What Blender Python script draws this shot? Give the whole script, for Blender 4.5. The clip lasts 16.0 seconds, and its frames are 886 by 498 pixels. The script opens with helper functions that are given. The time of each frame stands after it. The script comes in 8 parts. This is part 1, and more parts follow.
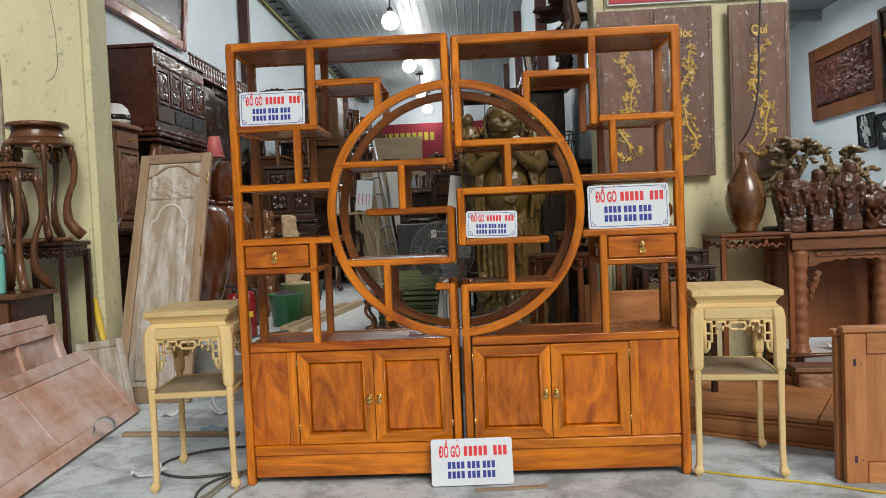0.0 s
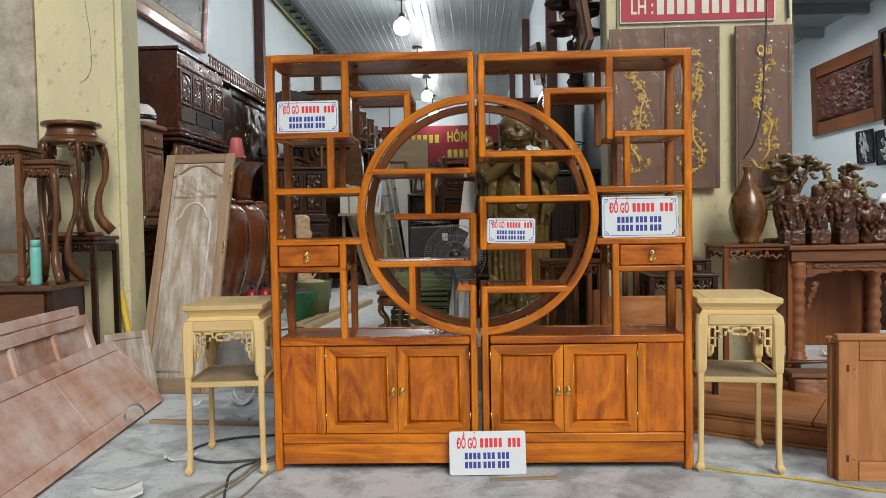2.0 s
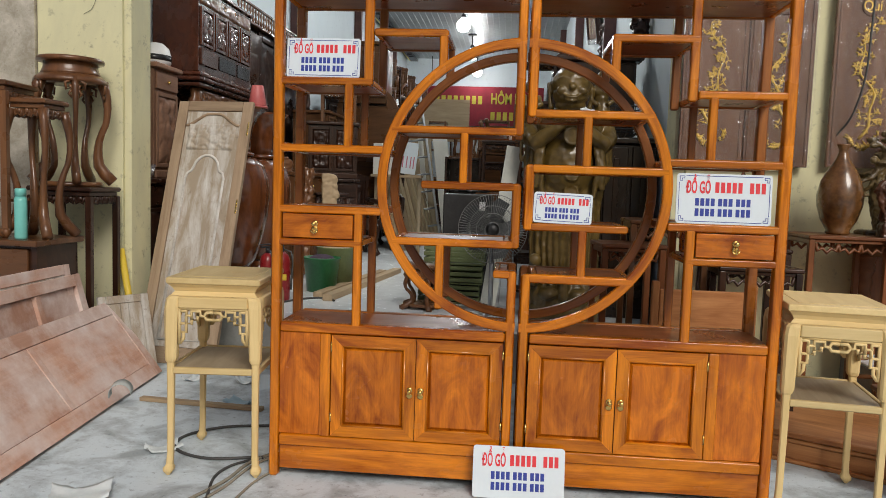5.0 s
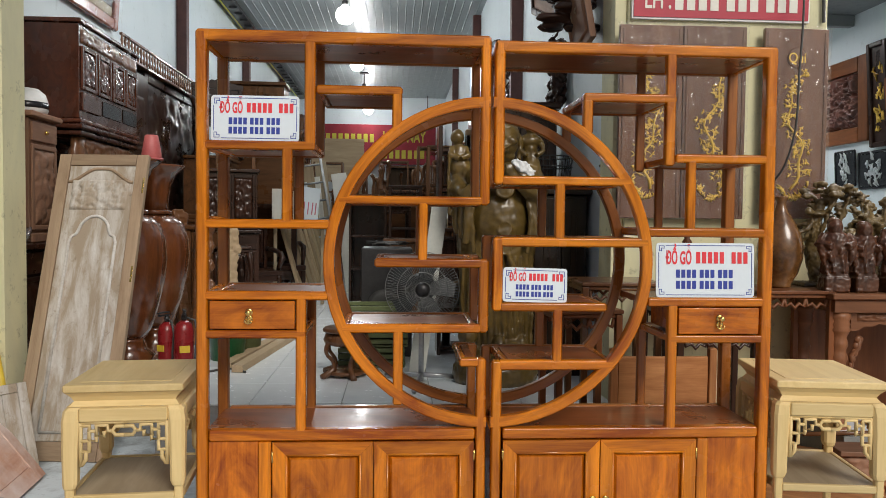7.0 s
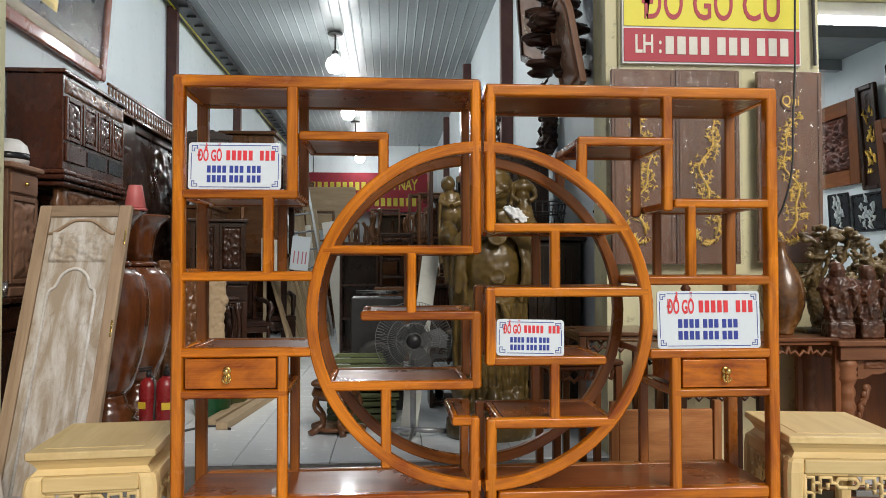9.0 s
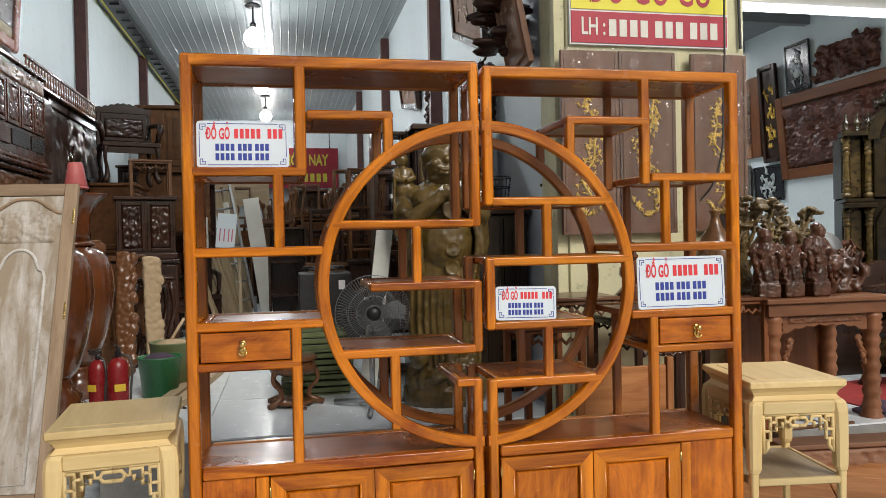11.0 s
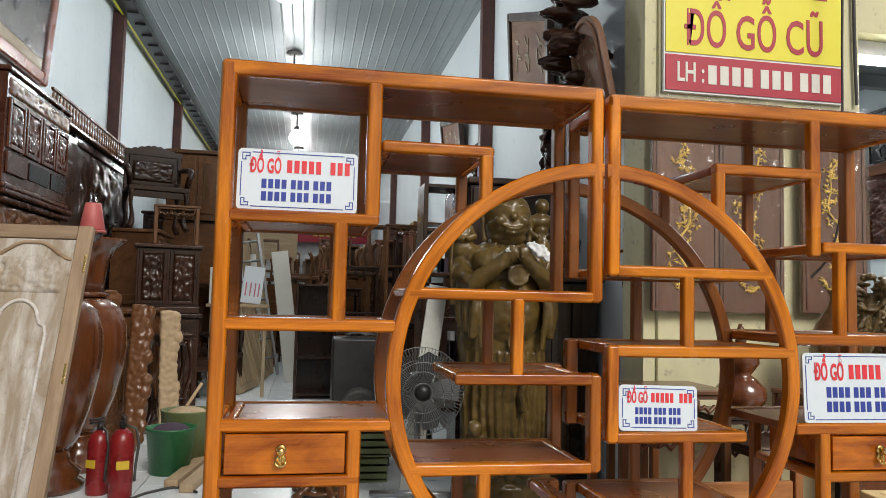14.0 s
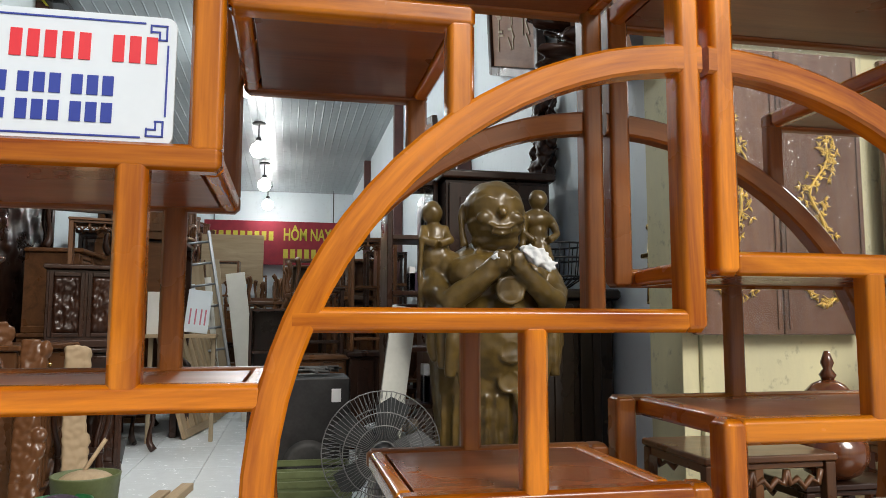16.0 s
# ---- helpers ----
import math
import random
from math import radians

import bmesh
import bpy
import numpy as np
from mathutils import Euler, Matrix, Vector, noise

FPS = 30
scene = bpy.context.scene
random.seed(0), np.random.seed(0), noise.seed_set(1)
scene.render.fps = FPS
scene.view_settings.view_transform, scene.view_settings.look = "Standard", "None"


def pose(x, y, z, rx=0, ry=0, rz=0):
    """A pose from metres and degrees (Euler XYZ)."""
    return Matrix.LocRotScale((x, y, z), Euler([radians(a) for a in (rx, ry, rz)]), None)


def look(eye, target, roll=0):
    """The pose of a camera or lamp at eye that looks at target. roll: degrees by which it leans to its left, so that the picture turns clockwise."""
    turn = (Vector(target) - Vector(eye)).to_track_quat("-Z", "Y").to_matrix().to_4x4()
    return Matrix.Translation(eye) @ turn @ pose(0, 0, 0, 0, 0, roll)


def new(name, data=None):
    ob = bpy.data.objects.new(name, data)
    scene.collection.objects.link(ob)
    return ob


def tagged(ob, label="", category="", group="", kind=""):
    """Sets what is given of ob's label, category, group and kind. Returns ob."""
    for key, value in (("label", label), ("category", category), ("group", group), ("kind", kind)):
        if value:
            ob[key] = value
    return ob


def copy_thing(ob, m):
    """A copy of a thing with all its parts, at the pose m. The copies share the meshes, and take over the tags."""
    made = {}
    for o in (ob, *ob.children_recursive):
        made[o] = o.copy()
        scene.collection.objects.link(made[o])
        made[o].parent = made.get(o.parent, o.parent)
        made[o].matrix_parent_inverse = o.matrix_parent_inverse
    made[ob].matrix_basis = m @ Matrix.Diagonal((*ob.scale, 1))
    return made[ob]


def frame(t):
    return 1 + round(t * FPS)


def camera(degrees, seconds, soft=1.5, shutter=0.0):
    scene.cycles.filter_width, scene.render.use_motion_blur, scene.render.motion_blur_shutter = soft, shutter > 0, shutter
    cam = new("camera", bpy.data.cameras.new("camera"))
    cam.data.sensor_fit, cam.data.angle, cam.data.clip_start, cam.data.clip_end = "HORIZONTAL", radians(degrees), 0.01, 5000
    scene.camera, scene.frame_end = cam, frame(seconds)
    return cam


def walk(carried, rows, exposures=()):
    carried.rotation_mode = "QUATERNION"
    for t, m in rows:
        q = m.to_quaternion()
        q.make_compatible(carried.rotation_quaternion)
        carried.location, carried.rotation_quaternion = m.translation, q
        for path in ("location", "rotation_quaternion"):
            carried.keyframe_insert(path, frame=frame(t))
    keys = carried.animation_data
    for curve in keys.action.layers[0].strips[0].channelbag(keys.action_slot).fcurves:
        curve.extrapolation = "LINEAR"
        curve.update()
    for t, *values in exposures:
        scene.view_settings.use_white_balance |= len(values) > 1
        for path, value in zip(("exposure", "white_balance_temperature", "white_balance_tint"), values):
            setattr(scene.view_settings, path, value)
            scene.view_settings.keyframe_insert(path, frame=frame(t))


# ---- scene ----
cam = camera(61.4, 16.0, 0.8)
PATH = [
    (0, (0.084, -3.388, 1.201), (-0.002, -1.391, 1.124), -2.4),
    (0.5, (0.109, -3.404, 1.19), (-0.003, -1.409, 1.103), -1.8),
    (1, (0.109, -3.44, 1.201), (-0.02, -1.446, 1.121), -0.9),
    (1.5, (0.043, -3.526, 1.216), (-0.071, -1.531, 1.149), -0.9),
    (2, (-0.026, -3.616, 1.223), (-0.105, -1.619, 1.15), -1.0),
    (2.5, (-0.014, -3.631, 1.238), (-0.098, -1.634, 1.159), -0.3),
    (3, (0.099, -3.629, 1.239), (-0.044, -1.636, 1.153), 0.8),
    (3.5, (0.165, -3.596, 1.224), (-0.045, -1.609, 1.132), 1.5),
    (3.7, (0.141, -3.554, 1.221), (-0.087, -1.569, 1.129), 1.6),
    (5.8, (-0.17, -2.694, 1.29), (-0.257, -0.706, 1.083), 1.4),
    (6, (-0.211, -2.661, 1.304), (-0.267, -0.671, 1.12), 1.1),
    (6.5, (-0.317, -2.617, 1.381), (-0.263, -0.621, 1.258), 0.7),
    (7, (-0.335, -2.607, 1.402), (-0.207, -0.613, 1.324), 0.6),
    (7.5, (-0.278, -2.545, 1.406), (-0.121, -0.552, 1.372), 0.5),
    (8, (-0.198, -2.504, 1.42), (-0.056, -0.509, 1.421), 0.3),
    (8.5, (-0.202, -2.484, 1.422), (-0.065, -0.489, 1.457), 0.2),
    (8.7, (-0.241, -2.473, 1.418), (-0.102, -0.479, 1.466), 0.1),
    (10.8, (-0.641, -2.587, 1.405), (-0.283, -0.619, 1.397), -1.1),
    (11, (-0.689, -2.579, 1.408), (-0.277, -0.622, 1.385), -1.2),
    (11.5, (-0.784, -2.561, 1.406), (-0.274, -0.628, 1.342), -1.1),
    (12, (-0.778, -2.527, 1.407), (-0.253, -0.599, 1.328), 0.3),
    (12.5, (-0.642, -2.396, 1.428), (-0.206, -0.444, 1.398), 1.8),
    (13, (-0.608, -2.264, 1.424), (-0.225, -0.302, 1.474), 1.2),
    (13.5, (-0.719, -2.042, 1.451), (-0.308, -0.09, 1.602), 1.2),
    (14, (-0.791, -1.899, 1.45), (-0.435, 0.064, 1.589), 1.4),
    (14.5, (-0.723, -1.652, 1.429), (-0.409, 0.321, 1.528), 0.6),
    (15, (-0.626, -1.412, 1.446), (-0.29, 0.558, 1.523), -0.0),
    (15.5, (-0.59, -1.13, 1.446), (-0.173, 0.822, 1.573), 0.3),
    (16, (-0.535, -0.869, 1.465), (-0.132, 1.08, 1.664), 0.1),
]
walk(cam, [(t, look(eye, target, roll)) for t, eye, target, roll in PATH], [(0, -0.06), (6, -0.03), (8.5, 0.03), (12, 0.12), (14, 0.14), (15, 0.20), (16, 0.30)])
# ---- light ----
world = bpy.data.worlds.new("world")
scene.world = world
world.use_nodes = True
wn = world.node_tree
sky = wn.nodes.new("ShaderNodeTexSky")
sky.sky_type, sky.sun_disc = "NISHITA", False
sky.sun_elevation, sky.sun_rotation = radians(38), radians(158)
sky.air_density, sky.dust_density = 1.0, 4.0
wn.nodes["Background"].inputs["Strength"].default_value = 0.053
wn.links.new(sky.outputs[0], wn.nodes["Background"].inputs["Color"])
sun = new("sun", bpy.data.lights.new("sun", "SUN"))
sun.data.energy, sun.data.angle, sun.data.color = 1.85, radians(25), (1.0, 0.97, 0.92)
sun.matrix_world = look((3.2, -8, 7), (0, 0, 0.6))


def bulb_light(name, place, watts, radius, colour):
    lamp = new(name, bpy.data.lights.new(name, "POINT"))
    lamp.data.energy, lamp.data.shadow_soft_size, lamp.data.color = watts, radius, colour
    lamp.location = place
    return lamp


# ---- mesh tools ----
class Shape:
    """Collects vertices and faces; every piece carries a grain coordinate whose first axis runs along the wood."""

    def __init__(self):
        self.v, self.f, self.s, self.g, self.n = [], [], [], [], []

    def add(self, verts, faces, smooth=False, along=None, m=None, normals=None):
        base = len(self.v)
        turn = Matrix(m).to_3x3() if m is not None else Matrix.Identity(3)
        self.n.extend([tuple((turn @ Vector(n)).normalized()) for n in normals] if normals else [(0.0, 0.0, 0.0)] * len(verts))
        a = np.array(verts, dtype=float).reshape(-1, 3)
        if along is None:
            size = a.max(0) - a.min(0)
            along = int(np.argmax(size))
        order = [along] + [i for i in (0, 1, 2) if i != along]
        shift = np.array([random.uniform(-9, 9) for _ in range(3)])
        self.g.extend((a[:, order] + shift).tolist())
        if m is not None:
            mm = np.array(m)
            a = a @ mm[:3, :3].T + mm[:3, 3]
        self.v.extend(a.tolist())
        self.f.extend([tuple(base + i for i in q) for q in faces])
        self.s.extend([smooth] * len(faces))
        return self

    def box(self, x0, x1, y0, y1, z0, z1, c=0.003, along=None, m=None):
        c = min(c, 0.45 * min(x1 - x0, y1 - y0, z1 - z0))
        vs, ns, ix = [], [], {}
        for i, x in enumerate((x0, x1)):
            for j, y in enumerate((y0, y1)):
                for k, z in enumerate((z0, z1)):
                    dx, dy, dz = c * (1 - 2 * i), c * (1 - 2 * j), c * (1 - 2 * k)
                    ix[i, j, k] = len(vs)
                    vs += [(x, y + dy, z + dz), (x + dx, y, z + dz), (x + dx, y + dy, z)]
                    ns += [(2 * i - 1, 0, 0), (0, 2 * j - 1, 0), (0, 0, 2 * k - 1)]
        q = []
        loop = [(0, 0), (1, 0), (1, 1), (0, 1)]
        for a in (0, 1, 2):
            for side in (0, 1):
                face = []
                for p, r in loop:
                    key = [p, r]
                    key.insert(a, side)
                    face.append(ix[tuple(key)] + a)
                q.append(face)
        for a in (0, 1, 2):
            b, d = [i for i in (0, 1, 2) if i != a]
            for p, r in loop:
                key = [p, r]
                lo, hi = list(key), list(key)
                lo.insert(a, 0)
                hi.insert(a, 1)
                lo, hi = ix[tuple(lo)], ix[tuple(hi)]
                q.append([lo + b, lo + d, hi + d, hi + b])
        for key in ix:
            q.append([ix[key], ix[key] + 1, ix[key] + 2])
        return self.add(vs, q, True, along, m, ns)

    def lathe(self, profile, cx=0, cy=0, seg=28, m=None, smooth=True, squash=(1, 1)):
        vs, fs = [], []
        for r, z in profile:
            for i in range(seg):
                a = 2 * math.pi * i / seg
                vs.append((cx + r * squash[0] * math.cos(a), cy + r * squash[1] * math.sin(a), z))
        for j in range(len(profile) - 1):
            for i in range(seg):
                k = (i + 1) % seg
                fs.append((j * seg + i, j * seg + k, (j + 1) * seg + k, (j + 1) * seg + i))
        fs.append(tuple(range(seg))[::-1])
        fs.append(tuple((len(profile) - 1) * seg + i for i in range(seg)))
        return self.add(vs, fs, smooth, 2, m)

    def tube(self, pts, r, seg=8, m=None, squash=1.0):
        pts = [Vector(p) for p in pts]
        rs = r if isinstance(r, (list, tuple)) else [r] * len(pts)
        vs, fs = [], []
        d = (pts[1] - pts[0]).normalized()
        up = Vector((0, 0, 1)) if abs(d.z) < 0.9 else Vector((1, 0, 0))
        for i, p in enumerate(pts):
            d = (pts[min(i + 1, len(pts) - 1)] - pts[max(i - 1, 0)]).normalized()
            side = d.cross(up).normalized()
            up = side.cross(d).normalized()
            for k in range(seg):
                a = 2 * math.pi * k / seg
                vs.append(tuple(p + side * (rs[i] * math.cos(a)) + up * (rs[i] * squash * math.sin(a))))
        for j in range(len(pts) - 1):
            for i in range(seg):
                k = (i + 1) % seg
                fs.append((j * seg + i, j * seg + k, (j + 1) * seg + k, (j + 1) * seg + i))
        fs.append(tuple(range(seg))[::-1])
        fs.append(tuple((len(pts) - 1) * seg + i for i in range(seg)))
        return self.add(vs, fs, True, None, m)

    def slab(self, poly, t0, t1, axis=1, m=None, along=None, smooth=False):
        """A flat outline, drawn in the two other axes, thickened from t0 to t1 along axis."""
        n = len(poly)
        vs = []
        for t in (t0, t1):
            for p in poly:
                q = list(p)
                q.insert(axis, t)
                vs.append(q)
        fs = [tuple(range(n)), tuple(range(2 * n - 1, n - 1, -1))]
        fs += [(i, (i + 1) % n, n + (i + 1) % n, n + i) for i in range(n)]
        return self.add(vs, fs, smooth, along, m)

    def arc(self, cx, cz, r0, r1, a0, a1, y0, y1, n=40, c=0.004):
        """A bent rail in the xz plane with eased edges; grain follows the bend."""
        ring = [(r0 + c, y0), (r1 - c, y0), (r1, y0 + c), (r1, y1 - c), (r1 - c, y1), (r0 + c, y1), (r0, y1 - c), (r0, y0 + c)]
        vs, fs, g = [], [], []
        for i in range(n + 1):
            a = radians(a0 + (a1 - a0) * i / n)
            for r, y in ring:
                vs.append((cx + r * math.cos(a), y, cz + r * math.sin(a)))
                g.append((a * r1, y, r))
        k = len(ring)
        for i in range(n):
            for j in range(k):
                l = (j + 1) % k
                fs.append((i * k + j, i * k + l, (i + 1) * k + l, (i + 1) * k + j))
        fs.append(tuple(range(k))[::-1])
        fs.append(tuple(n * k + j for j in range(k)))
        start = len(self.g)
        self.add(vs, fs, False, 0)
        self.g[start:] = g
        return self

    def ball(self, c, r, seg=14, rings=9, m=None):
        rx, ry, rz = r if isinstance(r, (list, tuple)) else (r, r, r)
        vs, fs = [(c[0], c[1], c[2] - rz)], []
        for j in range(1, rings):
            b = -math.pi / 2 + math.pi * j / rings
            for i in range(seg):
                a = 2 * math.pi * i / seg
                vs.append((c[0] + rx * math.cos(b) * math.cos(a), c[1] + ry * math.cos(b) * math.sin(a), c[2] + rz * math.sin(b)))
        vs.append((c[0], c[1], c[2] + rz))
        top = len(vs) - 1
        for i in range(seg):
            k = (i + 1) % seg
            fs.append((0, 1 + k, 1 + i))
            fs.append((top, top - seg + i, top - seg + k))
            for j in range(rings - 2):
                fs.append((1 + j * seg + i, 1 + j * seg + k, 1 + (j + 1) * seg + k, 1 + (j + 1) * seg + i))
        return self.add(vs, fs, True, 2, m)

    def relief(self, w, h, depth, seed, nx=48, ny=36, size=9.0, m=None, margin=0.06):
        """A carved field in the xz plane from (0,0) to (w,h), facing -y: scrolls, petals and figures in deep relief."""
        rnd = random.Random(seed)
        vs, fs = [], []
        blobs = [(rnd.uniform(0, w), rnd.uniform(0, h), rnd.uniform(0.05, 0.12) * min(w, h) * 1.6, rnd.uniform(0, 6.3), rnd.uniform(0.4, 1)) for _ in range(26)]
        for j in range(ny + 1):
            for i in range(nx + 1):
                x, z = w * i / nx, h * j / ny
                p = Vector((x * size / min(w, h), z * size / min(w, h), seed * 3.1))
                d = 1 - abs(noise.noise(p * 0.55)) * 2.6
                d = 0.5 * d + 0.35 * noise.noise(p * 1.3)
                for bx, bz, br, ba, bh in blobs:
                    q = math.hypot(x - bx, z - bz) / br
                    if q < 1:
                        d = max(d, bh * (1 - q * q) ** 0.5 + 0.12 * math.cos(3 * ba + 5 * math.atan2(z - bz, x - bx) + 6 * q))
                e = min(x, w - x, z, h - z) / (margin * min(w, h))
                vs.append((x, -depth * max(0.0, min(1.0, 0.35 + d)) * min(1, e), z))
        for j in range(ny):
            for i in range(nx):
                a = j * (nx + 1) + i
                fs.append((a, a + 1, a + nx + 2, a + nx + 1))
        return self.add(vs, fs, True, 0, m)

    def mesh(self, name, material):
        me = bpy.data.meshes.new(name)
        me.from_pydata(self.v, [], self.f)
        at = me.attributes.new("grain", "FLOAT_VECTOR", "POINT")
        at.data.foreach_set("vector", np.array(self.g, dtype=np.float32).ravel())
        me.polygons.foreach_set("use_smooth", self.s)
        me.materials.append(material)
        bm = bmesh.new()
        bm.from_mesh(me)
        bmesh.ops.recalc_face_normals(bm, faces=bm.faces)
        bm.to_mesh(me)
        bm.free()
        if any(n != (0.0, 0.0, 0.0) for n in self.n):
            me.normals_split_custom_set_from_vertices(self.n)
        return me


def part(name, shape, material, parent, label=""):
    ob = new(name, shape.mesh(name, material))
    ob.parent = parent
    return tagged(ob, label)


def thing(name, m, label, category, group=""):
    ob = new(name)
    ob.empty_display_size = 0.1
    ob.matrix_world = m
    return tagged(ob, label, category, group)


def single(name, shape, material, m, label, category, group=""):
    ob = new(name, shape.mesh(name, material))
    ob.matrix_world = m
    return tagged(ob, label, category, group)


def fused(name, shape, material, m, label, category, group="", voxel=0.006, rough=0.0, size=30.0):
    """Welds overlapping forms into one carved skin, eased and slightly uneven."""
    me = shape.mesh(name, material)
    tmp = bpy.data.objects.new(name, me)
    scene.collection.objects.link(tmp)
    mod = tmp.modifiers.new("weld", "REMESH")
    mod.mode, mod.voxel_size, mod.use_smooth_shade = "VOXEL", voxel, True
    ease = tmp.modifiers.new("ease", "SMOOTH")
    ease.factor, ease.iterations = 0.5, 2
    skin = bpy.data.meshes.new_from_object(tmp.evaluated_get(bpy.context.evaluated_depsgraph_get()))
    bpy.data.objects.remove(tmp)
    if rough:
        co = np.zeros(len(skin.vertices) * 3, dtype=np.float32)
        skin.vertices.foreach_get("co", co)
        no = np.zeros_like(co)
        skin.vertices.foreach_get("normal", no)
        co, no = co.reshape(-1, 3), no.reshape(-1, 3)
        d = np.array([noise.noise(Vector(p) * size) for p in co.tolist()], dtype=np.float32)
        skin.vertices.foreach_set("co", (co + no * (d * rough)[:, None]).ravel())
    skin.materials.clear()
    skin.materials.append(material)
    skin.polygons.foreach_set("use_smooth", [True] * len(skin.polygons))
    ob = new(name, skin)
    ob.matrix_world = m
    return tagged(ob, label, category, group)


def structure(name, shape, material, label, category):
    ob = new(name, shape.mesh(name, material))
    return tagged(ob, label, category, "", "structure")


def lettering(name, text, size, width, material, parent, m, thick=0.001, label="", bold=0.0):
    """Text from the built-in font as a mesh, centred, facing -y, fitted to a width."""
    cu = bpy.data.curves.new(name, "FONT")
    cu.body, cu.size, cu.extrude, cu.align_x, cu.align_y = text, size, thick, "CENTER", "CENTER"
    cu.resolution_u = 3
    cu.offset = bold
    tmp = bpy.data.objects.new(name, cu)
    scene.collection.objects.link(tmp)
    me = bpy.data.meshes.new_from_object(tmp.evaluated_get(bpy.context.evaluated_depsgraph_get()))
    bpy.data.objects.remove(tmp)
    xs = [v.co.x for v in me.vertices]
    k = width / max(1e-6, max(xs) - min(xs))
    me.transform(m @ pose(0, 0, 0, 90, 0, 0) @ Matrix.Diagonal((k, 1, 1, 1)))
    me.materials.clear()
    me.materials.append(material)
    ob = new(name, me)
    ob.parent = parent
    return tagged(ob, label)


# ---- materials ----
def nodes_of(name):
    m = bpy.data.materials.new(name)
    m.use_nodes = True
    nt = m.node_tree
    return m, nt, nt.nodes["Principled BSDF"]


def add_node(nt, kind, inputs=None, **props):
    n = nt.nodes.new(kind)
    if "operation" in props:
        n.operation = props["operation"]
    if "attribute_name" in props:
        n.attribute_name = props["attribute_name"]
    if "bands_direction" in props:
        n.bands_direction = props["bands_direction"]
    for k, v in (inputs or {}).items():
        if isinstance(v, bpy.types.NodeSocket):
            nt.links.new(v, n.inputs[k])
        else:
            n.inputs[k].default_value = v
    return n


def ramp(nt, fac, stops):
    n = add_node(nt, "ShaderNodeValToRGB", {"Fac": fac})
    e = n.color_ramp.elements
    while len(e) < len(stops):
        e.new(0.5)
    for el, (pos, col) in zip(e, stops):
        el.position, el.color = pos, (*col, 1)
    return n.outputs["Color"]


def mix(nt, fac, a, b, mode="MIX"):
    n = nt.nodes.new("ShaderNodeMix")
    n.data_type, n.blend_type = "RGBA", mode
    for key, v in (("Factor", fac), ("A", a), ("B", b)):
        s = [i for i in n.inputs if i.name == key and (i.type == ("VALUE" if key == "Factor" else "RGBA"))][0]
        if isinstance(v, bpy.types.NodeSocket):
            nt.links.new(v, s)
        else:
            s.default_value = v if key == "Factor" else (*v, 1)
    return [o for o in n.outputs if o.type == "RGBA"][0]


